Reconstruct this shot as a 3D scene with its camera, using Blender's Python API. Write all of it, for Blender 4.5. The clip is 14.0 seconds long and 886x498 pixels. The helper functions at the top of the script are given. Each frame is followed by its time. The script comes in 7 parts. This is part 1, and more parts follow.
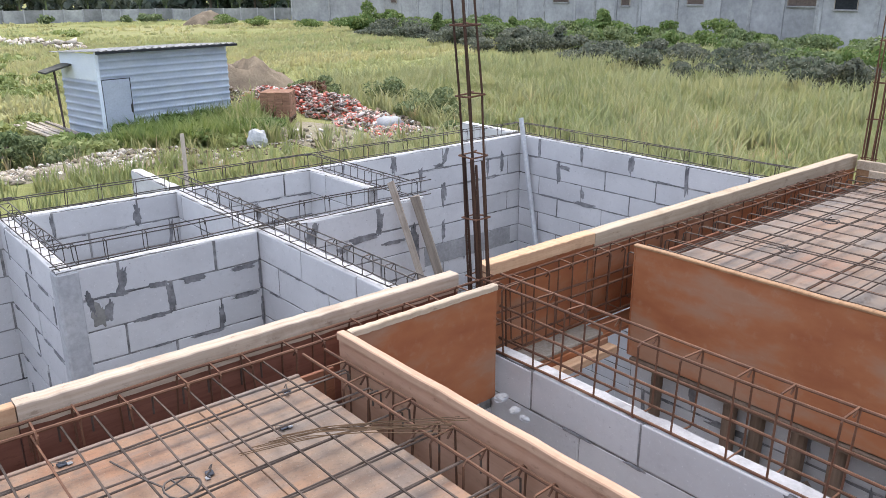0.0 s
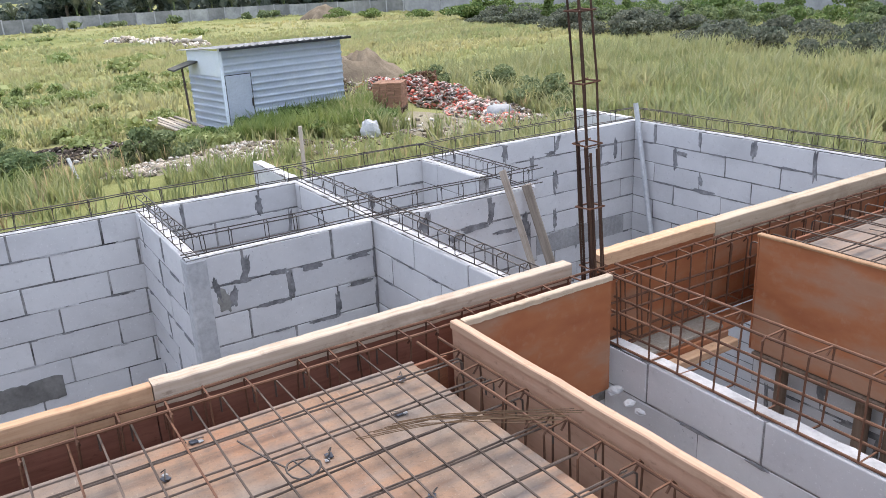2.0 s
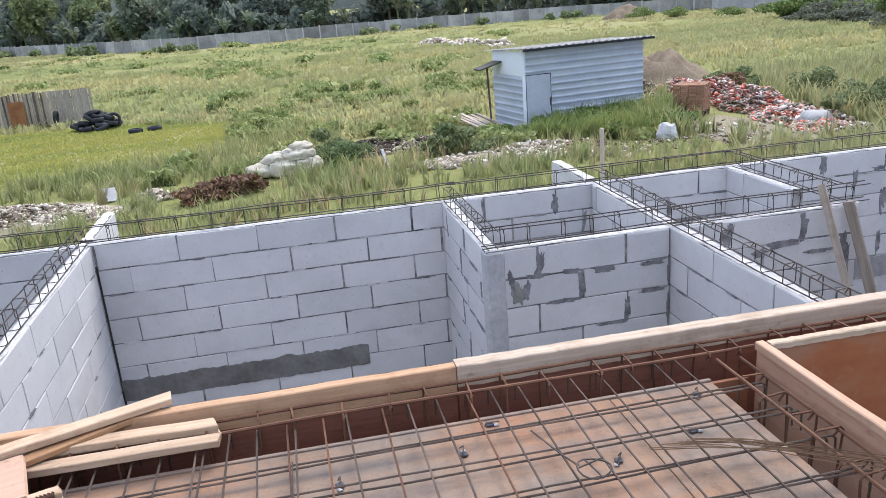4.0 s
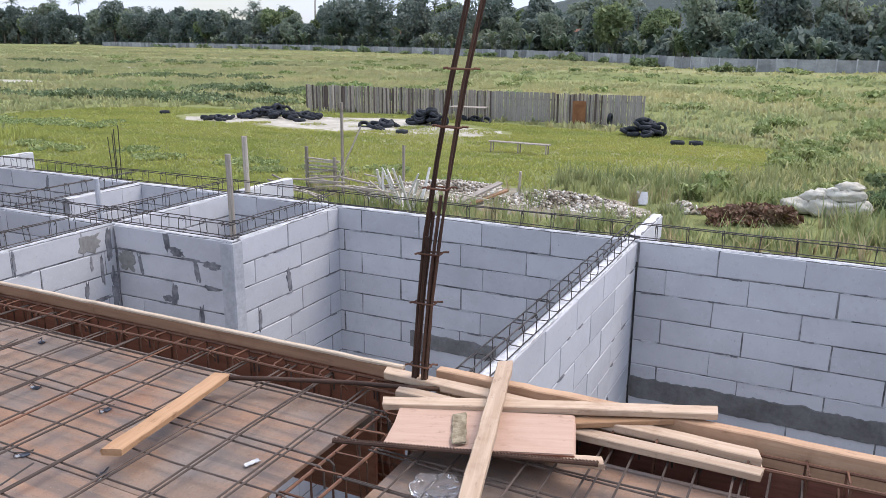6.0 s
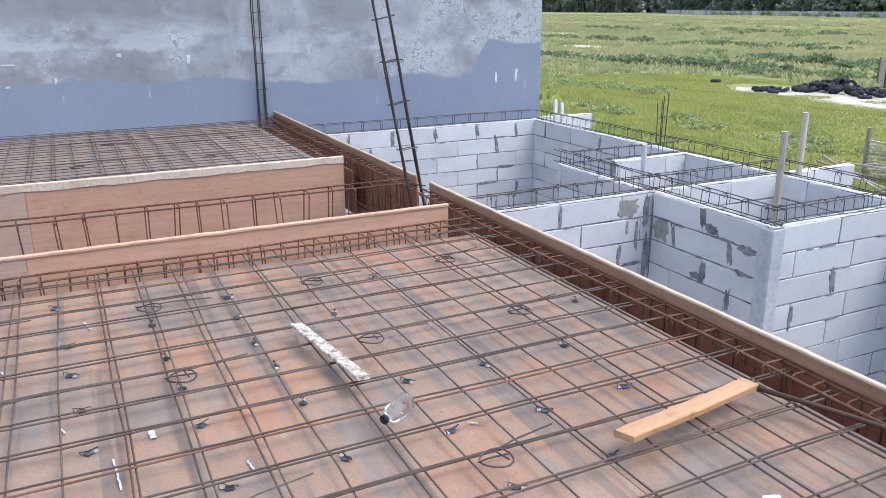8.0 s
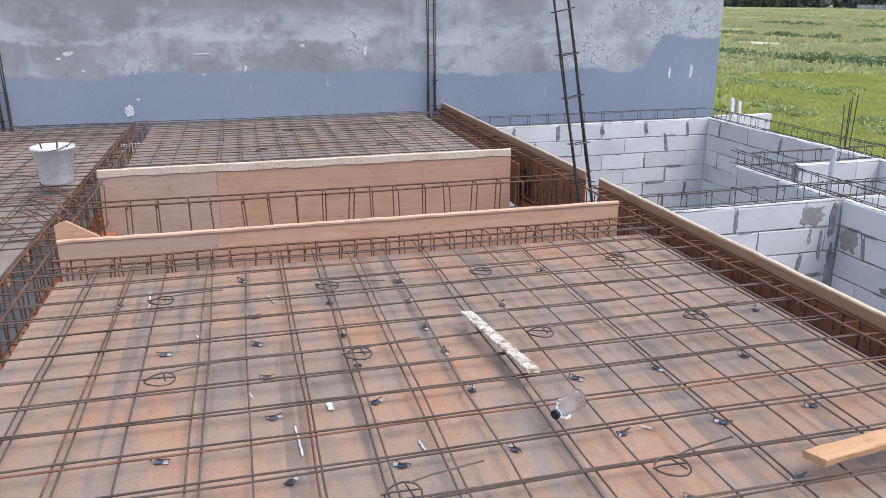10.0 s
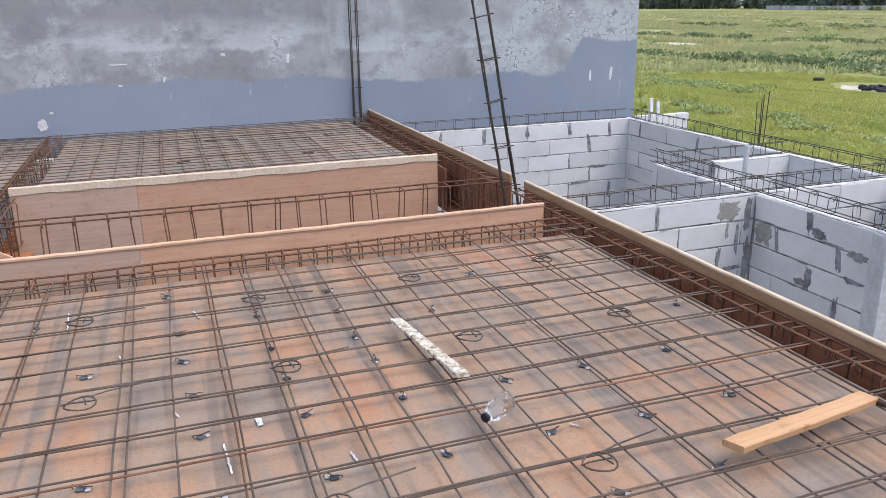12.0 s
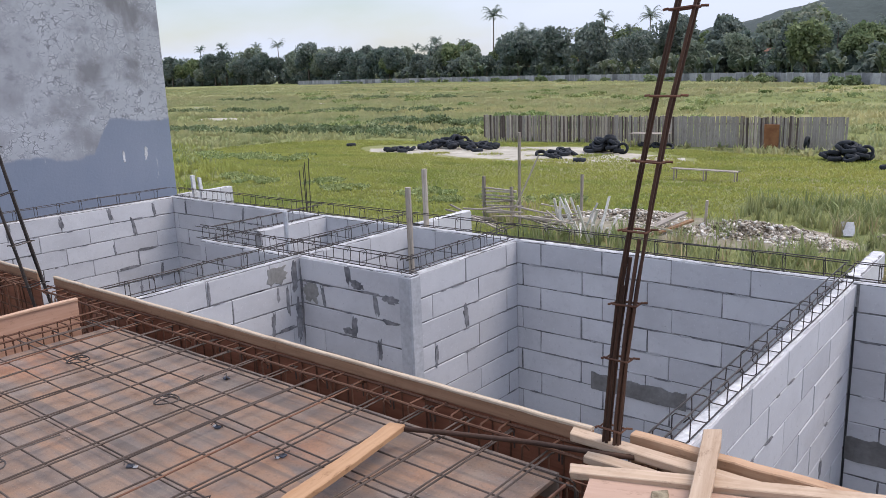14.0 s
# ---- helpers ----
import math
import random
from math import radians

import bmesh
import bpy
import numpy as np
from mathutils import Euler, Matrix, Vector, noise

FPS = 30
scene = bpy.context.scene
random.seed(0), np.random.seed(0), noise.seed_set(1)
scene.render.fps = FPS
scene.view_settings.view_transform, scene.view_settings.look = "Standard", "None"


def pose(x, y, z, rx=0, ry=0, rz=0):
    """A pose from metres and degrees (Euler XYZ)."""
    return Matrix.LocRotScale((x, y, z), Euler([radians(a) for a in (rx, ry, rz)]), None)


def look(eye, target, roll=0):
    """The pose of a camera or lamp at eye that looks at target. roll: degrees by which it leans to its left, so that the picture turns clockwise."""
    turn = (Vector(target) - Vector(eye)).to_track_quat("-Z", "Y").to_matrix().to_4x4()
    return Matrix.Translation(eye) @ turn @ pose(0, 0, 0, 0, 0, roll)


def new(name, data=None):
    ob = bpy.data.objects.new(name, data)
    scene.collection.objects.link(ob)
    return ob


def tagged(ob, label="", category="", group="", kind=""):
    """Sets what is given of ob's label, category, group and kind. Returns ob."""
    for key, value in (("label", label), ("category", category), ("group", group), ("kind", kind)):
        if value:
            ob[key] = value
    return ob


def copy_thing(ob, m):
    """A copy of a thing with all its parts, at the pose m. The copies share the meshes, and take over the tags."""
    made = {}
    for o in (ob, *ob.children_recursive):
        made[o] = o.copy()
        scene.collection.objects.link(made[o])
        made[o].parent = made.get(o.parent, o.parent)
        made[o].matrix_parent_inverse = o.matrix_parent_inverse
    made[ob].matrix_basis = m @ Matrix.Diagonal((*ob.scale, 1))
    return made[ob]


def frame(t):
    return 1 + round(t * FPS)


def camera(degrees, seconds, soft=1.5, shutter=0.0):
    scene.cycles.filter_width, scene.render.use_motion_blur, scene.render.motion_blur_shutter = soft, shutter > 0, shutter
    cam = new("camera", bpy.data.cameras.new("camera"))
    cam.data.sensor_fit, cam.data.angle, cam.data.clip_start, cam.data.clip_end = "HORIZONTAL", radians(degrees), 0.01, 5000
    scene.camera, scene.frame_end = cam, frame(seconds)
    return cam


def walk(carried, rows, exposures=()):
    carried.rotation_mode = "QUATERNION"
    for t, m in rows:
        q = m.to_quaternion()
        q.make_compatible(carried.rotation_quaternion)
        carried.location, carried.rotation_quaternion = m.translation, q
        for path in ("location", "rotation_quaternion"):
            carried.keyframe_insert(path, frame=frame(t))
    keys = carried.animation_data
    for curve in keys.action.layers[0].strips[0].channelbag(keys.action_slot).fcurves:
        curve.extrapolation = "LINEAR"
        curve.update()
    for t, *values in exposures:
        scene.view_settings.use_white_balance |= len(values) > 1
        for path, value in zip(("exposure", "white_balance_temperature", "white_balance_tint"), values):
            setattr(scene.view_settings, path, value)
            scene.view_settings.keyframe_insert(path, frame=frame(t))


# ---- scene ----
cam = camera(58.8, 14.0, soft=0.6)
PATH = [
    (0, (1.683, 0.468, 1.375), (2.907, 1.919, 0.747), -0.2),
    (0.5, (1.666, 0.456, 1.376), (3.029, 1.776, 0.745), -0.2),
    (1, (1.664, 0.456, 1.391), (2.894, 1.889, 0.733), -1.2),
    (1.5, (1.678, 0.458, 1.392), (2.797, 1.997, 0.778), -3.1),
    (2, (1.675, 0.478, 1.381), (2.669, 2.087, 0.731), -2.8),
    (2.2, (1.678, 0.476, 1.378), (2.555, 2.14, 0.698), -2.9),
    (4.3, (1.558, 0.479, 1.407), (1.755, 2.38, 0.815), -3.3),
    (4.5, (1.539, 0.487, 1.396), (1.604, 2.398, 0.811), -2.3),
    (5, (1.481, 0.521, 1.39), (1.204, 2.421, 0.832), -0.5),
    (5.5, (1.386, 0.522, 1.379), (0.802, 2.362, 0.857), 1.1),
    (6, (1.303, 0.512, 1.368), (0.449, 2.244, 0.849), 0.3),
    (6.5, (1.225, 0.554, 1.36), (0.095, 2.116, 0.829), -0.8),
    (7, (1.165, 0.678, 1.347), (-0.198, 2.022, 0.768), 0.6),
    (7.5, (1.109, 0.693, 1.329), (-0.436, 1.812, 0.731), 2.2),
    (8, (1.046, 0.647, 1.352), (-0.677, 1.473, 0.761), -0.4),
    (8.5, (1.015, 0.602, 1.346), (-0.771, 1.259, 0.73), -0.3),
    (9, (0.994, 0.58, 1.336), (-0.836, 1.111, 0.729), -0.7),
    (9.2, (1.0, 0.568, 1.334), (-0.844, 1.054, 0.731), -0.8),
    (11.3, (1.006, 0.557, 1.352), (-0.845, 1.017, 0.751), -0.2),
    (11.5, (0.999, 0.563, 1.344), (-0.84, 1.081, 0.754), -0.7),
    (12, (1.018, 0.586, 1.351), (-0.786, 1.215, 0.759), -1.0),
    (12.5, (1.021, 0.614, 1.348), (-0.745, 1.362, 0.78), -0.8),
    (13, (1.057, 0.649, 1.357), (-0.589, 1.658, 0.833), -1.0),
    (13.5, (1.089, 0.695, 1.367), (-0.354, 2.001, 0.905), -1.0),
    (13.8, (1.137, 0.7, 1.388), (-0.181, 2.123, 0.898), -2.4),
    (14, (1.129, 0.716, 1.365), (-0.105, 2.225, 0.922), -2.1),
]
EXPOSURES = [(0.0, 1.0, 7430, 14), (2.2, 0.97, 7430, 14), (4.3, 0.83, 7080, 15), (5.0, 0.79, 6960, 16), (5.5, 0.79, 6960, 16), (6.0, 0.62, 6960, 16), (6.5, 0.59, 6920, 16), (7.0, 0.67, 6780, 12), (7.5, 0.75, 6680, 12), (8.0, 0.93, 6630, 12), (8.5, 1.01, 6580, 12), (9.0, 0.82, 6630, 12), (11.3, 0.8, 7280, 13), (12.5, 0.81, 7080, 13), (13.0, 0.83, 6930, 13), (13.5, 0.52, 6830, 15), (14.0, 0.38, 7080, 17)]
walk(cam, [(t, look(e, g, r)) for t, e, g, r in PATH], EXPOSURES)

# ---- light ----
SUN_EL, SUN_AZ = 58, 40   # degrees; azimuth clockwise from +y
world = bpy.data.worlds.new("sky")
scene.world = world
world.use_nodes = True
wn, wl = world.node_tree.nodes, world.node_tree.links
wn.clear()
w_out = wn.new("ShaderNodeOutputWorld")
w_bg = wn.new("ShaderNodeBackground")
w_sky = wn.new("ShaderNodeTexSky")
w_sky.sky_type = "NISHITA"
w_sky.sun_disc = False
w_sky.sun_elevation = radians(SUN_EL)
w_sky.sun_rotation = radians(SUN_AZ)
w_sky.air_density, w_sky.dust_density, w_sky.ozone_density = 1.0, 0.8, 1.6
w_tc = wn.new("ShaderNodeTexCoord")
w_map = wn.new("ShaderNodeMapping")
w_map.inputs["Scale"].default_value = (1.6, 1.6, 5.0)
w_cl = wn.new("ShaderNodeTexNoise")
w_cl.inputs["Scale"].default_value = 1.7
w_cl.inputs["Detail"].default_value = 5
w_ramp = wn.new("ShaderNodeValToRGB")
w_ramp.color_ramp.elements[0].position, w_ramp.color_ramp.elements[1].position = 0.30, 0.62
w_mix = wn.new("ShaderNodeMix")
w_mix.data_type = "RGBA"
w_mix.inputs["B"].default_value = (5.13, 6.19, 7.95, 1)
wl.new(w_tc.outputs["Generated"], w_map.inputs["Vector"])
wl.new(w_map.outputs[0], w_cl.inputs["Vector"])
wl.new(w_cl.outputs[0], w_ramp.inputs[0])
wl.new(w_ramp.outputs[0], w_mix.inputs["Factor"])
wl.new(w_sky.outputs[0], w_mix.inputs["A"])
# an overcast sky is dimmer towards the horizon than overhead
w_sep = wn.new("ShaderNodeSeparateXYZ")
w_low = wn.new("ShaderNodeMapRange")
w_low.inputs["From Min"].default_value, w_low.inputs["From Max"].default_value = 0.0, 0.55
w_low.inputs["To Min"].default_value, w_low.inputs["To Max"].default_value = 0.64, 1.10
w_dim = wn.new("ShaderNodeMix")
w_dim.data_type, w_dim.blend_type = "RGBA", "MULTIPLY"
w_dim.inputs["Factor"].default_value = 1.0
wl.new(w_tc.outputs["Generated"], w_sep.inputs[0])
wl.new(w_sep.outputs["Z"], w_low.inputs["Value"])
wl.new(w_mix.outputs["Result"], w_dim.inputs["A"])
wl.new(w_low.outputs[0], w_dim.inputs["B"])
wl.new(w_dim.outputs["Result"], w_bg.inputs["Color"])
w_bg.inputs["Strength"].default_value = 0.158
wl.new(w_bg.outputs[0], w_out.inputs[0])

sun = new("sun", bpy.data.lights.new("sun", "SUN"))
sun.data.energy, sun.data.angle, sun.data.color = 1.7, radians(32), (1.0, 0.96, 0.9)
_a, _e = radians(SUN_AZ), radians(SUN_EL)
sun.matrix_world = look((0, 0, 0), (-math.sin(_a) * math.cos(_e), -math.cos(_a) * math.cos(_e), -math.sin(_e)))


# ---- materials ----
class Mat:
    """A node material with a principled surface and short ways to add texture."""

    def __init__(self, name, rough=0.8, metal=0.0, spec=0.3):
        self.m = bpy.data.materials.new(name)
        self.m.use_nodes = True
        self.n, self.l = self.m.node_tree.nodes, self.m.node_tree.links
        self.b = self.n["Principled BSDF"]
        self.b.inputs["Roughness"].default_value = rough
        self.b.inputs["Metallic"].default_value = metal
        self.b.inputs["Specular IOR Level"].default_value = spec
        self.tc = self.n.new("ShaderNodeTexCoord")

    def coords(self, scale=(1, 1, 1), kind="Object", shift=False):
        mp = self.n.new("ShaderNodeMapping")
        mp.inputs["Scale"].default_value = scale
        if kind == "World":
            geo = self.n.new("ShaderNodeNewGeometry")
            self.l.new(geo.outputs["Position"], mp.inputs["Vector"])
        else:
            self.l.new(self.tc.outputs[kind], mp.inputs["Vector"])
        if shift:
            oi = self.n.new("ShaderNodeObjectInfo")
            mul = self.n.new("ShaderNodeMath")
            mul.operation = "MULTIPLY"
            mul.inputs[1].default_value = 91.0
            self.l.new(oi.outputs["Random"], mul.inputs[0])
            self.l.new(mul.outputs[0], mp.inputs["Location"])
        return mp.outputs[0]

    def noise(self, vec, scale, detail=4, rough=0.6):
        t = self.n.new("ShaderNodeTexNoise")
        t.inputs["Scale"].default_value = scale
        t.inputs["Detail"].default_value = detail
        t.inputs["Roughness"].default_value = rough
        self.l.new(vec, t.inputs["Vector"])
        return t.outputs["Fac"]

    def warp(self, vec, scale):
        t = self.n.new("ShaderNodeTexNoise")
        t.inputs["Scale"].default_value = scale
        t.inputs["Detail"].default_value = 5
        self.l.new(vec, t.inputs["Vector"])
        return t.outputs["Color"]

    def ramp(self, fac, stops):
        r = self.n.new("ShaderNodeValToRGB")
        e = r.color_ramp.elements
        while len(e) < len(stops):
            e.new(0.5)
        for k, (p, c) in enumerate(stops):
            e[k].position = p
            e[k].color = (*c, 1) if len(c) == 3 else c
        self.l.new(fac, r.inputs[0])
        return r.outputs[0]

    def grey(self, fac, lo, hi, a=0.0, b=1.0):
        return self.ramp(fac, [(lo, (a, a, a)), (hi, (b, b, b))])

    def mix(self, fac, a, b, mode="MIX"):
        x = self.n.new("ShaderNodeMix")
        x.data_type, x.blend_type = "RGBA", mode
        for sock, v in (("Factor", fac), ("A", a), ("B", b)):
            if isinstance(v, (int, float)):
                x.inputs[sock].default_value = v
            elif isinstance(v, tuple):
                x.inputs[sock].default_value = (*v, 1)
            else:
                self.l.new(v, x.inputs[sock])
        return x.outputs["Result"]

    def rnd(self, island=False):
        if island:
            return self.n.new("ShaderNodeNewGeometry").outputs["Random Per Island"]
        return self.n.new("ShaderNodeObjectInfo").outputs["Random"]

    def color(self, c):
        if isinstance(c, tuple):
            self.b.inputs["Base Color"].default_value = (*c, 1)
        else:
            self.l.new(c, self.b.inputs["Base Color"])
        return self

    def rough(self, r):
        self.l.new(r, self.b.inputs["Roughness"])
        return self

    def bump(self, h, strength=0.4, dist=0.01):
        b = self.n.new("ShaderNodeBump")
        b.inputs["Strength"].default_value = strength
        b.inputs["Distance"].default_value = dist
        self.l.new(h, b.inputs["Height"])
        self.l.new(b.outputs[0], self.b.inputs["Normal"])
        return self

    def leafy(self, amount=0.35, upright=False):
        tr = self.n.new("ShaderNodeBsdfTranslucent")
        mx = self.n.new("ShaderNodeMixShader")
        mx.inputs[0].default_value = amount
        src = self.b.inputs["Base Color"].links
        if src:
            self.l.new(src[0].from_socket, tr.inputs["Color"])
        if upright:
            # fixed upward normal shades every blade as if it faced the sky
            up = self.n.new("ShaderNodeCombineXYZ")
            up.inputs[2].default_value = 1.0
            self.l.new(up.outputs[0], self.b.inputs["Normal"])
        self.l.new(self.b.outputs[0], mx.inputs[1])
        self.l.new(tr.outputs[0], mx.inputs[2])
        self.l.new(mx.outputs[0], self.n["Material Output"].inputs[0])
        return self


def speckled(name, c1, c2, big=1.5, fine=40, rough=0.85, bump=0.3, dist=0.004, tone=0.15, metal=0.0, spec=0.3):
    """Two tones by broad noise, fine grain over it, each object a little lighter or darker."""
    m = Mat(name, rough, metal, spec)
    v = m.coords(shift=True)
    a = m.noise(v, big)
    f = m.noise(v, fine, 5, 0.7)
    base = m.mix(m.grey(a, 0.32, 0.68), c1, c2)
    base = m.mix(0.55, base, m.ramp(f, [(0.25, (0.55, 0.55, 0.55)), (0.75, (1.25, 1.25, 1.25))]), "MULTIPLY")
    lo, hi = 1 - tone, 1 + tone
    base = m.mix(1.0, base, m.ramp(m.rnd(), [(0, (lo, lo, lo)), (1, (hi, hi, hi))]), "MULTIPLY")
    m.color(base).bump(f, bump, dist)
    return m.m


def wooden(name, c1, c2, axis="x", rough=0.75, tone=0.2, stain=(0.5, 0.42, 0.36)):
    """Grain along one axis, stains and a tone of its own for each piece."""
    m = Mat(name, rough, 0, 0.25)
    k = {"x": (1.2, 22, 22), "y": (22, 1.2, 22), "z": (22, 22, 1.2)}[axis]
    v = m.coords(k, shift=True)
    g = m.noise(v, 2.2, 6, 0.65)
    base = m.mix(m.grey(g, 0.3, 0.7), c1, c2)
    s = m.noise(m.coords((1, 1, 1), shift=True), 5.0, 5, 0.65)
    base = m.mix(m.grey(s, 0.52, 0.78, 0, 0.65), base, m.mix(1.0, base, stain, "MULTIPLY"))
    d = m.noise(m.coords(tuple(max(1.0, q * 0.12) for q in k), shift=True), 14, 6, 0.75)
    base = m.mix(m.grey(d, 0.58, 0.70, 0, 0.6), base, m.mix(1.0, base, (0.42, 0.36, 0.32), "MULTIPLY"))
    lo, hi = 1 - tone, 1 + tone
    base = m.mix(1.0, base, m.ramp(m.rnd(), [(0, (lo, lo, lo)), (1, (hi, hi, hi))]), "MULTIPLY")
    m.color(base).bump(g, 0.35, 0.003)
    return m.m




def block_mat():
    m = Mat("aerated_block", 0.92, 0, 0.2)
    v = m.coords(shift=True)
    a = m.noise(v, 2.5, 4, 0.6)
    f = m.noise(v, 70, 4, 0.7)
    c = m.mix(m.grey(a, 0.3, 0.7), (0.57, 0.573, 0.594), (0.66, 0.662, 0.68))
    c = m.mix(m.grey(m.noise(v, 9, 5, 0.7), 0.58, 0.75, 0, 0.35), c, (0.42, 0.425, 0.45))
    c = m.mix(m.grey(f, 0.35, 0.30, 0, 0.25), c, (0.40, 0.40, 0.42))
    w = m.noise(m.coords((1, 1, 1.6), "World"), 1.1, 6, 0.62)
    c = m.mix(m.grey(w, 0.50, 0.72, 0, 0.55), c, (0.40, 0.40, 0.415))
    c = m.mix(1.0, c, m.ramp(m.rnd(), [(0, (0.90, 0.90, 0.905)), (0.5, (0.99, 0.99, 0.99)), (1, (1.05, 1.05, 1.045))]), "MULTIPLY")
    k = m.noise(v, 24, 6, 0.75)
    c = m.mix(m.grey(k, 0.56, 0.68, 0, 0.4), c, (0.38, 0.38, 0.395))
    c = m.mix(m.grey(m.noise(v, 55, 5, 0.8), 0.60, 0.66, 0, 0.5), c, (0.76, 0.76, 0.77))
    c = m.mix(m.grey(m.noise(v, 38, 4, 0.7), 0.68, 0.72, 0, 0.7), c, (0.18, 0.18, 0.19))
    m.color(c).bump(k, 0.35, 0.004)
    return m.m


M_BLOCK = block_mat()
M_MORTAR = speckled("mortar", (0.05, 0.048, 0.05), (0.40, 0.395, 0.40), 7.0, 26, 0.95, 0.6, 0.008, 0.05)
M_PALEJOINT = speckled("flush_pale_mortar", (0.34, 0.34, 0.36), (0.60, 0.60, 0.62), 5, 30, 0.95, 0.5, 0.006, 0.05)
M_BAND = speckled("raw_cast_strip", (0.13, 0.125, 0.12), (0.24, 0.235, 0.23), 3.5, 25, 0.95, 0.6, 0.01, 0.1)
M_SANDMORTAR = speckled("sandy_mortar", (0.22, 0.215, 0.205), (0.33, 0.325, 0.31), 6, 40, 0.95, 0.5, 0.005, 0.1)
M_SMEAR = speckled("wet_mortar_smear", (0.12, 0.12, 0.13), (0.31, 0.31, 0.325), 11.0, 50, 0.95, 0.7, 0.006, 0.1)
M_TOPWHITE = speckled("white_bed", (0.50, 0.50, 0.51), (0.76, 0.76, 0.77), 14.0, 40, 0.95, 0.6, 0.006, 0.03)
M_CONC = speckled("raw_concrete", (0.27, 0.27, 0.28), (0.42, 0.42, 0.43), 2.5, 35, 0.9, 0.5, 0.006, 0.08)
M_PALE = speckled("pale_concrete", (0.42, 0.43, 0.455), (0.53, 0.54, 0.56), 2.5, 25, 0.9, 0.4, 0.006, 0.08)
M_REBAR = speckled("rusty_steel", (0.115, 0.055, 0.037), (0.20, 0.10, 0.063), 7.0, 120, 0.7, 0.4, 0.001, 0.25, 0.25)
M_BARGREY = speckled("grey_mill_steel", (0.078, 0.059, 0.05), (0.14, 0.104, 0.087), 5.0, 120, 0.7, 0.4, 0.001, 0.25, 0.2)
M_DARKRUST = speckled("dark_rusted_steel", (0.062, 0.036, 0.028), (0.12, 0.066, 0.044), 3.0, 90, 0.7, 0.4, 0.001, 0.3, 0.3)
M_STEEL = speckled("dark_steel", (0.055, 0.05, 0.05), (0.11, 0.092, 0.082), 6.0, 120, 0.55, 0.3, 0.001, 0.25, 0.5)
M_PINE = wooden("sawn_pine", (0.47, 0.275, 0.165), (0.61, 0.405, 0.265), "x", 0.75, 0.12)
M_PINEY = wooden("sawn_pine_along", (0.43, 0.265, 0.18), (0.56, 0.375, 0.275), "y", 0.75, 0.12)
M_WHITEWOOD = wooden("pale_lumber", (0.45, 0.345, 0.265), (0.62, 0.515, 0.425), "x", 0.75, 0.10)
M_PILEWOOD = wooden("dusty_offcut_pine", (0.41, 0.285, 0.195), (0.57, 0.435, 0.325), "x", 0.8, 0.12, (0.55, 0.46, 0.40))
M_TAN = wooden("weathered_tan_lumber", (0.42, 0.325, 0.235), (0.555, 0.45, 0.35), "x", 0.8, 0.08)
M_STRIPPLY = wooden("brown_strip_ply", (0.25, 0.14, 0.085), (0.36, 0.21, 0.13), "x", 0.6, 0.06, (0.7, 0.6, 0.55))
M_DUSTPINK = wooden("dusty_form_plywood", (0.40, 0.265, 0.21), (0.47, 0.33, 0.27), "y", 0.65, 0.05, (0.85, 0.8, 0.76))
M_PINK = wooden("pinkish_form_plywood", (0.47, 0.265, 0.18), (0.56, 0.34, 0.245), "y", 0.6, 0.10, (0.86, 0.78, 0.72))
M_MAROON = wooden("dark_maroon_form_ply", (0.17, 0.068, 0.048), (0.26, 0.115, 0.082), "x", 0.55, 0.06, (0.75, 0.65, 0.6))
M_BROWNPLY = wooden("brown_form_ply", (0.30, 0.165, 0.09), (0.42, 0.25, 0.14), "x", 0.6, 0.06, (0.75, 0.65, 0.6))
M_OLDWOOD = wooden("weathered_wood", (0.23, 0.195, 0.165), (0.42, 0.365, 0.315), "z", 0.85, 0.35)
M_PROP = wooden("prop_timber", (0.11, 0.075, 0.055), (0.19, 0.13, 0.095), "z", 0.85, 0.25)


def film_ply():
    m = Mat("film_faced_plywood", 0.5, 0, 0.35)
    v = m.coords(shift=True)
    a = m.noise(m.coords((1, 1, 2.6), shift=True), 1.6, 5, 0.6)
    f = m.noise(v, 18, 6, 0.7)
    c = m.ramp(a, [(0.32, (0.30, 0.095, 0.042)), (0.48, (0.37, 0.135, 0.06)), (0.60, (0.36, 0.19, 0.12)), (0.72, (0.33, 0.165, 0.10))])
    c = m.mix(m.grey(f, 0.55, 0.75, 0, 0.35), c, (0.42, 0.28, 0.20))
    m.color(c).rough(m.grey(a, 0.3, 0.7, 0.42, 0.68)).bump(f, 0.12, 0.002)
    return m.m


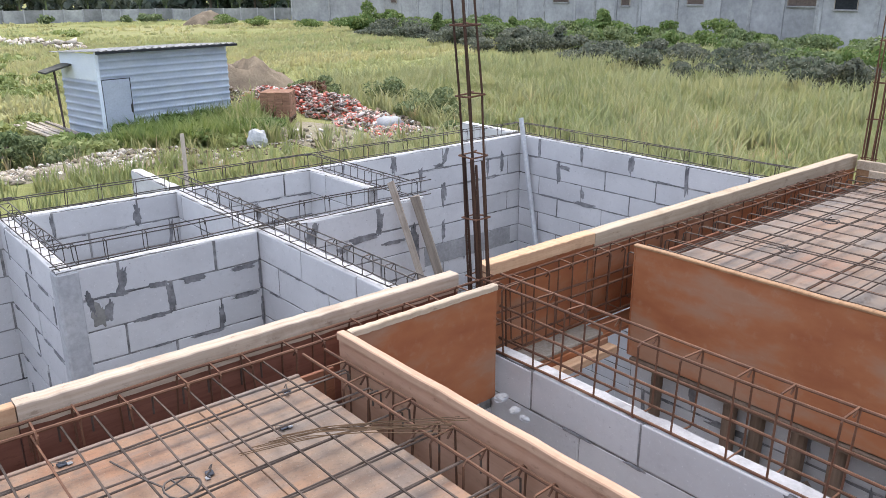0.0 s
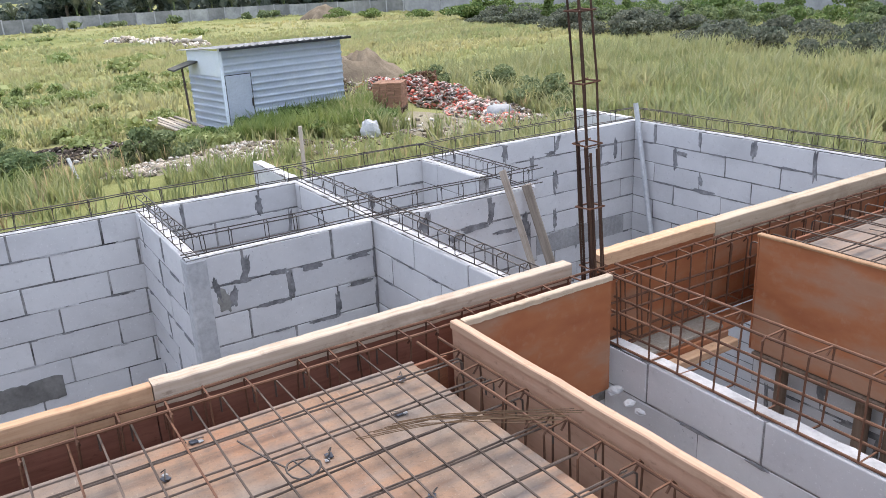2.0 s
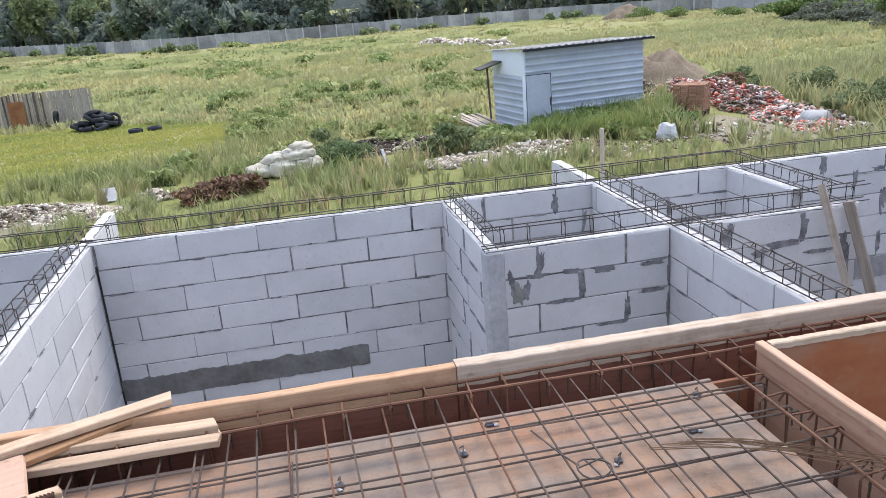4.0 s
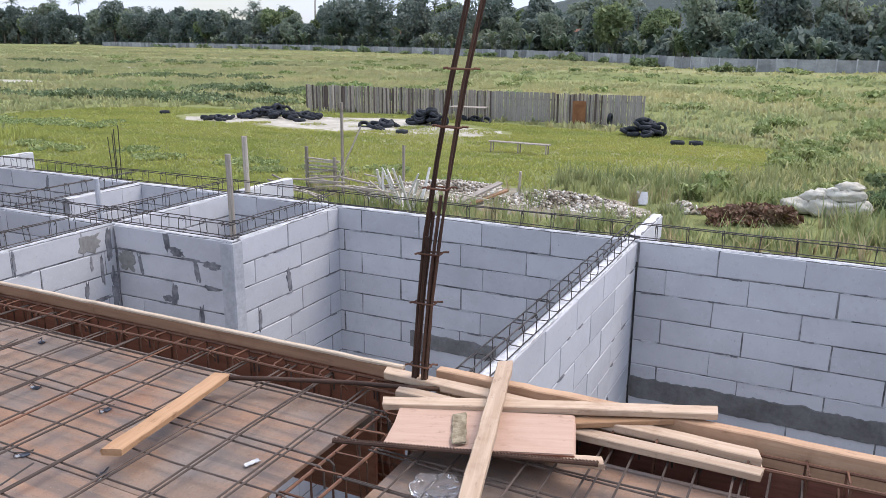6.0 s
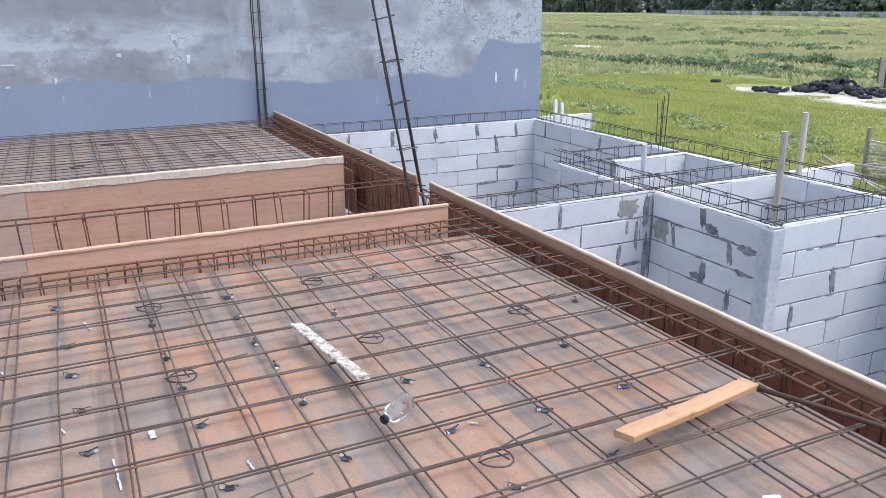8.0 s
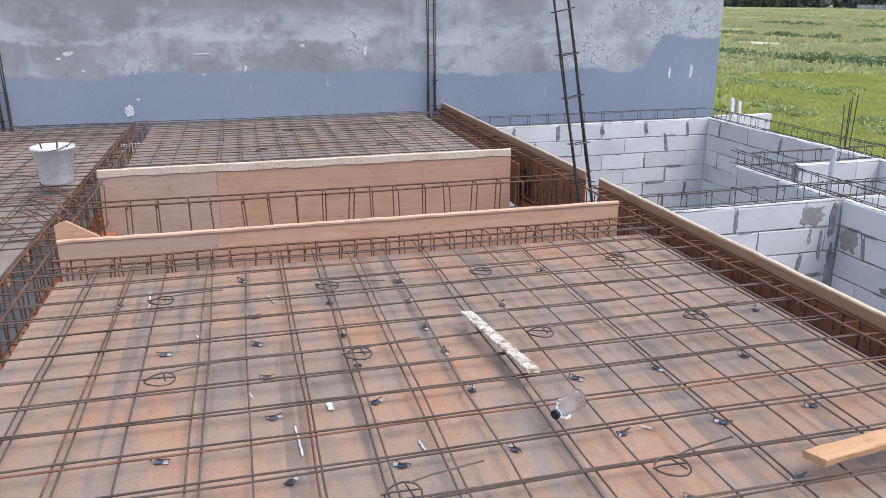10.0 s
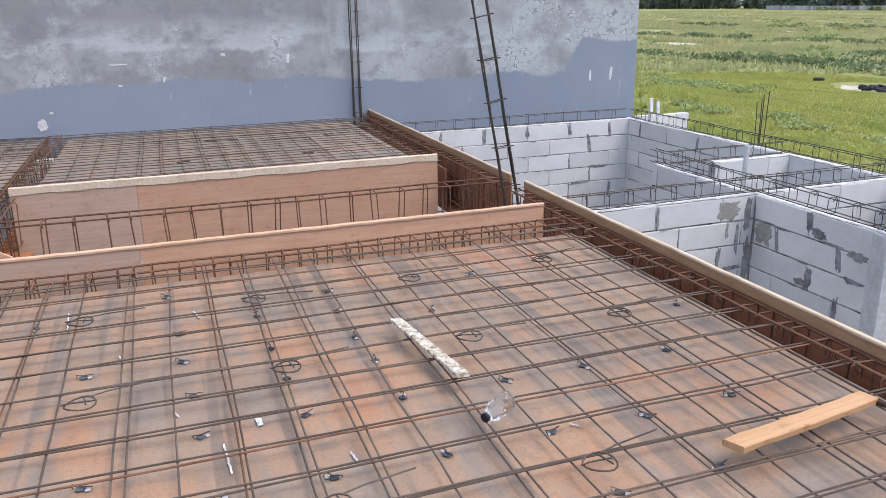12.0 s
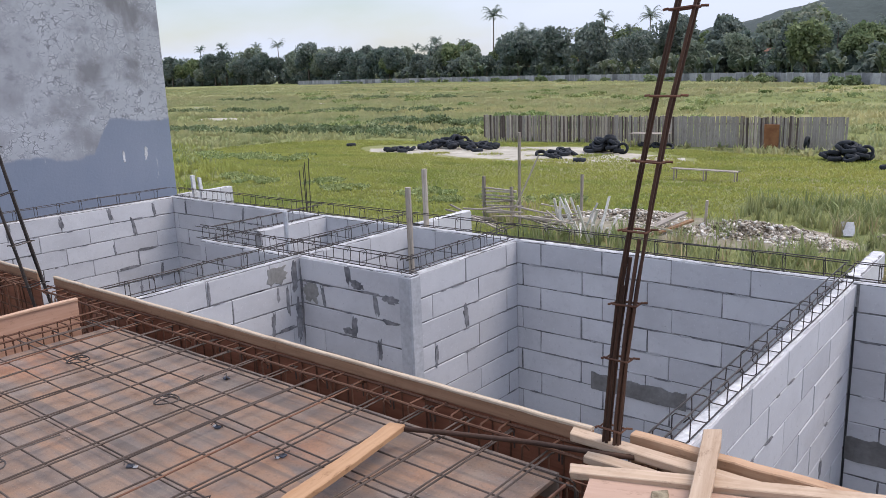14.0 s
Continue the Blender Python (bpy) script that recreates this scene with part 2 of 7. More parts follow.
def deck_ply(name="stained_banded_deck_plywood", dust=0.0):
    m = Mat(name, 0.65, 0, 0.3)
    v = m.coords((1, 1, 1), "World")
    a = m.noise(v, 1.5, 4, 0.55)
    b = m.noise(m.coords((1, 3.2, 1), "World"), 2.6, 5, 0.6)
    f = m.noise(v, 28, 6, 0.7)
    c = m.ramp(a, [(0.30, (0.19, 0.15, 0.125)), (0.45, (0.295, 0.195, 0.14)), (0.57, (0.345, 0.205, 0.135)), (0.70, (0.365, 0.178, 0.108))])
    c = m.mix(m.grey(b, 0.48, 0.66, 0, 0.7), c, (0.215, 0.185, 0.17))
    q = m.noise(m.coords((0.7, 2.2, 1), "World"), 6.0, 5, 0.65)
    c = m.mix(m.grey(q, 0.55, 0.72, 0, 0.25), c, (0.38, 0.31, 0.26))
    # broad and narrow darker bands drawn out along x
    d = m.noise(m.coords((0.5, 4.5, 1), "World"), 1.5, 4, 0.6)
    c = m.mix(m.grey(d, 0.50, 0.64, 0, 0.5), c, (0.19, 0.165, 0.155))
    streak = m.noise(m.coords((0.35, 9.0, 1), "World"), 1.2, 3, 0.55)
    c = m.mix(m.grey(streak, 0.56, 0.62, 0, 0.55), c, (0.115, 0.10, 0.095))
    e = m.noise(m.coords((4.5, 0.5, 1), "World"), 1.3, 4, 0.6)
    c = m.mix(m.grey(e, 0.54, 0.66, 0, 0.3), c, (0.31, 0.255, 0.21))
    c = m.mix(m.grey(f, 0.5, 0.8, 0, 0.4), c, (0.14, 0.11, 0.095))
    g = m.noise(v, 75, 6, 0.8)
    c = m.mix(m.grey(g, 0.52, 0.66, 0, 0.5), c, (0.12, 0.095, 0.08))
    c = m.mix(m.grey(m.noise(v, 110, 4, 0.8), 0.60, 0.68, 0, 0.45), c, (0.46, 0.40, 0.34))
    n2 = m.noise(m.coords((1.6, 1.1, 1), "World"), 4.2, 8, 0.7)
    c = m.mix(m.grey(n2, 0.55, 0.68, 0, 0.5), c, (0.155, 0.125, 0.11))
    sc = m.noise(m.coords((9, 0.8, 1), "World"), 9.0, 3, 0.6)
    c = m.mix(m.grey(sc, 0.70, 0.74, 0, 0.5), c, (0.48, 0.43, 0.38))
    if dust:
        c = m.mix(dust, c, (0.26, 0.235, 0.22))
    lo, hi = 0.80, 1.05
    c = m.mix(1.0, c, m.ramp(m.rnd(), [(0, (lo, lo, lo)), (1, (hi, hi, hi))]), "MULTIPLY")
    m.color(c).rough(m.grey(a, 0.3, 0.7, 0.5, 0.8)).bump(f, 0.2, 0.002)
    return m.m


def grey_render():
    """Smooth blue-grey skim low down, patchy raw render above a wavering edge."""
    m = Mat("blue_grey_render", 0.85, 0, 0.25)
    v = m.coords((1, 1, 1), "World")
    sep = m.n.new("ShaderNodeSeparateXYZ")
    m.l.new(v, sep.inputs[0])
    wob = m.noise(m.coords((1, 0.9, 0.5), "World"), 0.8, 8, 0.68)
    add = m.n.new("ShaderNodeMath")
    add.operation = "MULTIPLY_ADD"
    add.inputs[1].default_value = 0.42
    m.l.new(wob, add.inputs[0])
    m.l.new(sep.outputs["Z"], add.inputs[2])
    # the skim reaches higher at the wall's free end
    step = m.n.new("ShaderNodeMapRange")
    step.inputs["From Min"].default_value, step.inputs["From Max"].default_value = 5.72, 5.98
    step.inputs["To Min"].default_value, step.inputs["To Max"].default_value = 0.0, -0.42
    m.l.new(sep.outputs["Y"], step.inputs["Value"])
    both = m.n.new("ShaderNodeMath")
    m.l.new(add.outputs[0], both.inputs[0])
    m.l.new(step.outputs[0], both.inputs[1])
    rise = m.n.new("ShaderNodeMapRange")
    rise.inputs["From Min"].default_value, rise.inputs["From Max"].default_value = 2.3, 2.95
    rise.inputs["To Min"].default_value, rise.inputs["To Max"].default_value = -0.11, 0.02
    m.l.new(sep.outputs["Y"], rise.inputs["Value"])
    level = m.n.new("ShaderNodeMath")
    m.l.new(both.outputs[0], level.inputs[0])
    m.l.new(rise.outputs[0], level.inputs[1])
    edge = m.grey(level.outputs[0], 0.665, 0.70)
    smooth = m.mix(m.grey(m.noise(v, 0.7), 0.3, 0.7), (0.20, 0.24, 0.31), (0.24, 0.275, 0.345))
    smooth = m.mix(m.grey(m.noise(m.coords((1, 3.0, 0.8), "World"), 2.2, 6, 0.7), 0.66, 0.70, 0, 0.7), smooth, (0.42, 0.44, 0.47))
    raw = m.ramp(m.noise(v, 0.9, 5, 0.58), [(0.34, (0.20, 0.202, 0.212)), (0.46, (0.255, 0.265, 0.285)), (0.56, (0.31, 0.325, 0.355)), (0.66, (0.37, 0.39, 0.425))])
    # drifts of pale wash running down, warm grey bare patches low on the wall
    wash = m.noise(m.coords((1, 1.1, 0.4), "World"), 1.3, 7, 0.62)
    raw = m.mix(m.grey(wash, 0.50, 0.62, 0, 0.6), raw, (0.42, 0.445, 0.485))
    raw = m.mix(m.grey(m.noise(m.coords((1, 0.8, 1.1), "World"), 0.85, 6, 0.6), 0.52, 0.62, 0, 0.75), raw, (0.215, 0.22, 0.235))
    raw = m.mix(m.grey(m.noise(m.coords((1, 1.0, 1.3), "World"), 3.6, 6, 0.7), 0.53, 0.61, 0, 0.5), raw, (0.19, 0.20, 0.225))
    low = m.n.new("ShaderNodeMath")
    low.operation = "MULTIPLY"
    low.inputs[1].default_value = 0.4
    m.l.new(level.outputs[0], low.inputs[0])
    belt = m.ramp(low.outputs[0], [(0.405, (0, 0, 0)), (0.42, (0.8, 0.8, 0.8)), (0.48, (0.6, 0.6, 0.6)), (0.56, (0.0, 0.0, 0.0))])
    belt = m.mix(1.0, belt, m.grey(m.noise(m.coords((1, 0.7, 1.6), "World"), 1.9, 7, 0.65), 0.42, 0.54), "MULTIPLY")
    raw = m.mix(belt, raw, (0.45, 0.48, 0.525))
    # crazed and flaking skin, worst at the free end
    near_end = m.n.new("ShaderNodeMapRange")
    near_end.inputs["From Min"].default_value, near_end.inputs["From Max"].default_value = 3.6, 6.3
    near_end.inputs["To Min"].default_value, near_end.inputs["To Max"].default_value = -0.07, 0.10
    m.l.new(sep.outputs["Y"], near_end.inputs["Value"])
    flaky = m.n.new("ShaderNodeMath")
    m.l.new(m.noise(v, 1.2, 6, 0.65), flaky.inputs[0])
    m.l.new(near_end.outputs[0], flaky.inputs[1])
    flake = m.grey(flaky.outputs[0], 0.48, 0.60)
    raw = m.mix(m.mix(1.0, flake, (0.7, 0.7, 0.7), "MULTIPLY"), raw, (0.44, 0.465, 0.505))
    q = m.noise(m.coords((1, 1.2, 1.6), "World"), 7, 7, 0.72)
    bent = m.mix(0.22, v, m.warp(v, 5.0), "ADD")
    for size, thick, dark in ((6.5, 0.05, 0.75), (12.0, 0.09, 0.8)):
        vor = m.n.new("ShaderNodeTexVoronoi")
        vor.feature = "DISTANCE_TO_EDGE"
        vor.inputs["Scale"].default_value = size
        m.l.new(bent, vor.inputs["Vector"])
        pale = m.mix(1.0, m.mix(1.0, m.grey(vor.outputs["Distance"], thick, 2.6 * thick, 0.5, 0.0), flake, "MULTIPLY"), m.grey(q, 0.50, 0.58), "MULTIPLY")
        raw = m.mix(pale, raw, (0.60, 0.625, 0.655))
        crack = m.mix(1.0, m.mix(1.0, m.grey(vor.outputs["Distance"], 0.35 * thick, thick, dark, 0.0), flake, "MULTIPLY"), m.grey(q, 0.46, 0.55), "MULTIPLY")
        raw = m.mix(crack, raw, (0.13, 0.14, 0.16))
    st = m.noise(m.coords((1, 3.5, 0.35), "World"), 1.3, 5, 0.6)
    raw = m.mix(m.grey(st, 0.58, 0.72, 0, 0.35), raw, (0.20, 0.205, 0.215))
    m.color(m.mix(edge, smooth, raw)).bump(m.mix(edge, m.noise(v, 30), q), 0.4, 0.008)
    return m.m


M_FILM, M_DECK, M_RENDER = film_ply(), deck_ply(), grey_render()
M_GREYDECK = deck_ply("grey_brown_deck_plywood", 0.35)
M_DUSTDECK = deck_ply("dusty_grey_deck_plywood", 0.6)
M_DARKFILM = wooden("dark_red_form_ply", (0.22, 0.085, 0.05), (0.33, 0.14, 0.085), "x", 0.55, 0.06, (0.75, 0.65, 0.6))


def ground_mat():
    m = Mat("meadow_soil", 0.95, 0, 0.1)
    v = m.coords((1, 1, 1), "World")
    b = m.noise(m.coords((1, 2.5, 1), "World"), 0.16, 6, 0.65)
    f = m.noise(v, 1.6, 8, 0.75)
    a = m.noise(m.coords((0.3, 1.2, 1), "World"), 0.05, 5, 0.6)
    c = m.ramp(a, [(0.36, (0.165, 0.19, 0.07)), (0.50, (0.225, 0.235, 0.10)), (0.62, (0.29, 0.275, 0.145))])
    c = m.mix(m.grey(b, 0.48, 0.66, 0, 0.5), c, (0.24, 0.235, 0.10))
    c = m.mix(0.8, c, m.ramp(f, [(0.25, (0.65, 0.7, 0.6)), (0.75, (1.25, 1.22, 1.2))]), "MULTIPLY")
    m.color(c).bump(f, 0.5, 0.15)
    return m.m


def blade_mat(name, stops, amount=0.35, dry=0.9, blue=1.08, even_lit=False):
    m = Mat(name, 0.7, 0, 0.2)
    v = m.coords((1, 1, 1), "World")
    a = m.noise(m.coords((0.3, 1.2, 1), "World"), 0.05, 5, 0.6)
    b = m.noise(m.coords((0.5, 1.3, 1), "World"), 0.35, 4, 0.6)
    c = m.ramp(m.rnd(True), [(p, (r, g, b * blue)) for p, (r, g, b) in stops])
    c = m.mix(m.grey(a, 0.40, 0.60, 0, dry), c, m.mix(1.0, c, (1.5, 1.25, 1.28), "MULTIPLY"))
    c = m.mix(m.grey(b, 0.50, 0.62, 0, 0.6), c, m.mix(1.0, c, (0.60, 0.76, 0.66), "MULTIPLY"))
    m.color(c)
    return m.leafy(amount, even_lit).m


M_LUSH = blade_mat("lush_blade", [(0.0, (0.13, 0.20, 0.055)), (0.6, (0.18, 0.26, 0.075)), (1.0, (0.26, 0.33, 0.12))], 0.35, 0.3, even_lit=True)
M_GROUND = ground_mat()
M_GRASS = blade_mat("grass_blade", [(0.0, (0.217, 0.268, 0.102)), (0.5, (0.258, 0.31, 0.122)), (0.85, (0.301, 0.346, 0.145)), (1.0, (0.372, 0.392, 0.198))], 0.35, 0.35, even_lit=True)
M_TURF = blade_mat("turf_blade", [(0.0, (0.335, 0.383, 0.092)), (0.6, (0.375, 0.419, 0.103)), (1.0, (0.429, 0.457, 0.124))], 0.35, 0.3, even_lit=True)
M_REED = blade_mat("pale_reed", [(0.0, (0.274, 0.314, 0.135)), (0.5, (0.308, 0.343, 0.155)), (0.85, (0.342, 0.371, 0.179)), (1.0, (0.399, 0.418, 0.235))], 0.35, 0.35, even_lit=True)
M_DRYBAND = blade_mat("tan_dry_grass", [(0.0, (0.366, 0.372, 0.173)), (0.5, (0.401, 0.408, 0.196)), (1.0, (0.444, 0.456, 0.235))], 0.35, 0.2, even_lit=True)
M_FIELDWEED = blade_mat("field_weed_leaf", [(0.0, (0.224, 0.277, 0.101)), (0.6, (0.29, 0.35, 0.133)), (1.0, (0.37, 0.416, 0.177))], 0.3, 0.3)
M_LEAF = blade_mat("broad_leaf", [(0.0, (0.112, 0.156, 0.074)), (0.6, (0.192, 0.246, 0.114)), (1.0, (0.290, 0.343, 0.168))], 0.35, 0.3)
# leaf colour lightened and blued to carry the distance haze
M_LEAFDARK = blade_mat("hazy_dark_leaf", [(0.0, (0.106, 0.144, 0.118)), (0.6, (0.169, 0.213, 0.173)), (1.0, (0.25, 0.295, 0.23))], 0.48, 0.3)
M_SCRUBDARK = blade_mat("grey_green_scrub_leaf", [(0.0, (0.10, 0.115, 0.085)), (0.6, (0.16, 0.18, 0.125)), (1.0, (0.25, 0.265, 0.185))], 0.35, 0.2)
M_BRIGHTLEAF = blade_mat("bright_leaf", [(0.0, (0.103, 0.168, 0.052)), (0.6, (0.172, 0.246, 0.081)), (1.0, (0.265, 0.325, 0.127))], 0.3, 0.3)
M_FARGRASS = blade_mat("pale_far_grass", [(0.0, (0.342, 0.395, 0.172)), (0.5, (0.366, 0.418, 0.186)), (0.85, (0.398, 0.444, 0.202)), (1.0, (0.438, 0.474, 0.233))], even_lit=True)
M_DRYLEAF = blade_mat("dry_leaf", [(0.0, (0.11, 0.06, 0.035)), (0.6, (0.19, 0.11, 0.07)), (1.0, (0.29, 0.20, 0.13))], 0.2)
M_STRAW = blade_mat("straw_blade", [(0.0, (0.314, 0.284, 0.139)), (0.5, (0.379, 0.343, 0.182)), (1.0, (0.449, 0.408, 0.236))], even_lit=True)
M_BANANA = blade_mat("banana_leaf", [(0.0, (0.079, 0.117, 0.068)), (0.6, (0.122, 0.164, 0.106)), (1.0, (0.187, 0.226, 0.162))], 0.3)
M_WEATHERED = speckled("weathered_panel", (0.20, 0.205, 0.21), (0.36, 0.365, 0.37), 0.5, 3.0, 0.95, 0.3, 0.01, 0.32)
M_OLDRENDER = speckled("old_grey_render", (0.30, 0.305, 0.325), (0.45, 0.455, 0.475), 0.35, 2.2, 0.95, 0.3, 0.01, 0.12)
# ridge colour greyed and blued, distance haze included
M_HILL = speckled("wooded_ridge", (0.052, 0.068, 0.064), (0.08, 0.10, 0.092), 0.01, 0.12, 0.95, 0.5, 2.0, 0.0)
M_TILE = speckled("clay_tile", (0.19, 0.095, 0.07), (0.29, 0.16, 0.115), 0.5, 8, 0.85, 0.3, 0.02, 0.1)
M_BARK = speckled("bark", (0.10, 0.08, 0.065), (0.20, 0.17, 0.14), 4, 25, 0.95, 0.6, 0.02, 0.2)


# ---- mesh helpers ----
def finish(name, bm, material, parent=None, label="", smooth=False):
    me = bpy.data.meshes.new(name)
    bm.to_mesh(me)
    bm.free()
    me.materials.append(material)
    if smooth:
        me.polygons.foreach_set("use_smooth", [True] * len(me.polygons))
    ob = new(name, me)
    ob.parent = parent
    if label:
        ob["label"] = label
    return ob


part = finish


def empty(name, at=(0, 0, 0)):
    ob = new(name)
    ob.location = at
    ob.empty_display_size = 0.1
    return ob


def box(bm, x0, x1, y0, y1, z0, z1, m=None):
    vs = [bm.verts.new((x, y, z)) for z in (z0, z1) for y in (y0, y1) for x in (x0, x1)]
    for f in ((0, 2, 3, 1), (4, 5, 7, 6), (0, 1, 5, 4), (2, 6, 7, 3), (0, 4, 6, 2), (1, 3, 7, 5)):
        bm.faces.new([vs[k] for k in f])
    if m is not None:
        bmesh.ops.transform(bm, matrix=m, verts=vs)
    return vs


def bevelled(bm, w=0.004):
    bmesh.ops.bevel(bm, geom=list(bm.edges), offset=w, segments=1, affect="EDGES")
    return bm


def box_bm(x0, x1, y0, y1, z0, z1, w=0.004):
    bm = bmesh.new()
    box(bm, x0, x1, y0, y1, z0, z1)
    return bevelled(bm, w) if w else bm


def rod(bm, pts, r=0.004, n=6, closed=False):
    """A round bar along points."""
    pts = [Vector(p) for p in pts]
    rings = []
    last = len(pts) - 1
    up = None
    for k, p in enumerate(pts):
        if closed:
            d = pts[(k + 1) % len(pts)] - pts[k - 1]
        else:
            d = pts[min(k + 1, last)] - pts[max(k - 1, 0)]
        d.normalize()
        ref = up if up is not None else (Vector((0, 0, 1)) if abs(d.z) < 0.9 else Vector((1, 0, 0)))
        a = d.cross(ref)
        if a.length < 1e-4:
            a = d.orthogonal()
        a.normalize()
        b = a.cross(d)
        up = b
        rr = r[k] if isinstance(r, (list, tuple)) else r
        rings.append([bm.verts.new(p + rr * (math.cos(2 * math.pi * q / n) * a + math.sin(2 * math.pi * q / n) * b)) for q in range(n)])
    m = len(rings)
    for k in range(m if closed else m - 1):
        A, B = rings[k], rings[(k + 1) % m]
        for q in range(n):
            bm.faces.new((A[q], A[(q + 1) % n], B[(q + 1) % n], B[q]))
    if not closed:
        bm.faces.new(rings[0][::-1])
        bm.faces.new(rings[-1])
    return bm


def quads_mesh(name, verts, faces, material, parent=None):
    """A mesh from arrays: verts (n, 3), faces (m, 3 or 4)."""
    me = bpy.data.meshes.new(name)
    me.vertices.add(len(verts))
    me.vertices.foreach_set("co", np.asarray(verts, dtype=np.float32).ravel())
    k = faces.shape[1]
    me.loops.add(faces.size)
    me.loops.foreach_set("vertex_index", faces.astype(np.int32).ravel())
    me.polygons.add(len(faces))
    me.polygons.foreach_set("loop_start", np.arange(0, faces.size, k, dtype=np.int32))
    me.polygons.foreach_set("loop_total", np.full(len(faces), k, dtype=np.int32))
    me.update(calc_edges=True)
    me.validate()
    me.materials.append(material)
    ob = new(name, me)
    ob.parent = parent
    return ob


# ---- the building: levels ----
Z_TOP = -0.145      # top of the block walls
Z_FLOOR = -2.9      # ground floor and field
Y_BACK = 6.445      # inner face of the back wall
Z_BOARD = 0.13      # top of the form boards
rng = random.Random(7)


# ---- ground ----
def ground_height(x, y):
    """Gentle lumps of the field, level round the building."""
    d = max(abs(x) - 9, y - 7.5, -y - 6, 0)
    k = min(d / 10, 1)
    return Z_FLOOR + k * (0.16 * noise.noise((x * 0.13, y * 0.13, 1.7)) + 0.06 * noise.noise((x * 0.6, y * 0.6, 4.1)))


def ground_axis(lo, hi, near_lo, near_hi, fine, far):
    a = list(np.arange(near_lo, near_hi + 0.01, fine))
    k, step = near_hi, fine
    while k < hi:
        step = min(step * 1.35, far)
        k += step
        a.append(min(k, hi))
    k, step = near_lo, fine
    while k > lo:
        step = min(step * 1.35, far)
        k -= step
        a.insert(0, max(k, lo))
    return a


gx = ground_axis(-1500, 1500, -50, 60, 1.0, 150)
gy = ground_axis(-400, 2200, -10, 60, 1.0, 150)
gv = np.array([(x, y, ground_height(x, y)) for y in gy for x in gx])
gi = np.arange(len(gx) * len(gy)).reshape(len(gy), len(gx))
gf = np.stack([gi[:-1, :-1], gi[:-1, 1:], gi[1:, 1:], gi[1:, :-1]], -1).reshape(-1, 4)
ground = tagged(quads_mesh("ground", gv, gf, M_GROUND), "uneven green meadow of grass and weeds", "ground", kind="structure")
floor = tagged(finish("floor", box_bm(-8.1, 7.8, -7, 6.5, Z_FLOOR - 0.3, Z_FLOOR + 0.06, 0), M_CONC), "dusty grey concrete floor of the unfinished rooms", "floor", kind="structure")


# ---- block walls ----
BL, BH, JOINT = 0.60, 0.20, 0.0085
block_meshes = {}
JOINTS = {}


def block_mesh(length, height, thick, variant):
    key = (round(length, 2), round(height, 2), round(thick, 2), variant)
    if key not in block_meshes:
        r = random.Random(hash(key) % 100000)
        bm = bmesh.new()
        box(bm, -length / 2, length / 2, -thick / 2, thick / 2, -height / 2, height / 2)
        bmesh.ops.bevel(bm, geom=list(bm.edges), offset=0.004, segments=1, affect="EDGES")
        for v in bm.verts:
            v.co += Vector((r.uniform(-1, 1) * 0.004, 0, r.uniform(-1, 1) * 0.004))
        me = bpy.data.meshes.new("block")
        bm.to_mesh(me)
        bm.free()
        me.materials.append(M_BLOCK)
        block_meshes[key] = me
    return block_meshes[key]


def bond_joints(a0, a1, row, bond):
    """Upright joints of one course: bond holds (from, even rows' joint, odd rows' joint) for each stretch."""
    cuts = {a0, a1}
    for k, (start, even, odd) in enumerate(bond):
        lo = max(a0, start)
        hi = min(a1, bond[k + 1][0]) if k + 1 < len(bond) else a1
        if lo > a0:
            cuts.add(lo)
        ph = odd if row % 2 else even
        q = ph + BL * math.ceil((lo - ph) / BL)
        while q < hi:
            if q - lo > 0.04 and hi - q > 0.04:
                cuts.add(q + rng.uniform(-0.012, 0.012))
            q += BL
    return sorted(cuts)


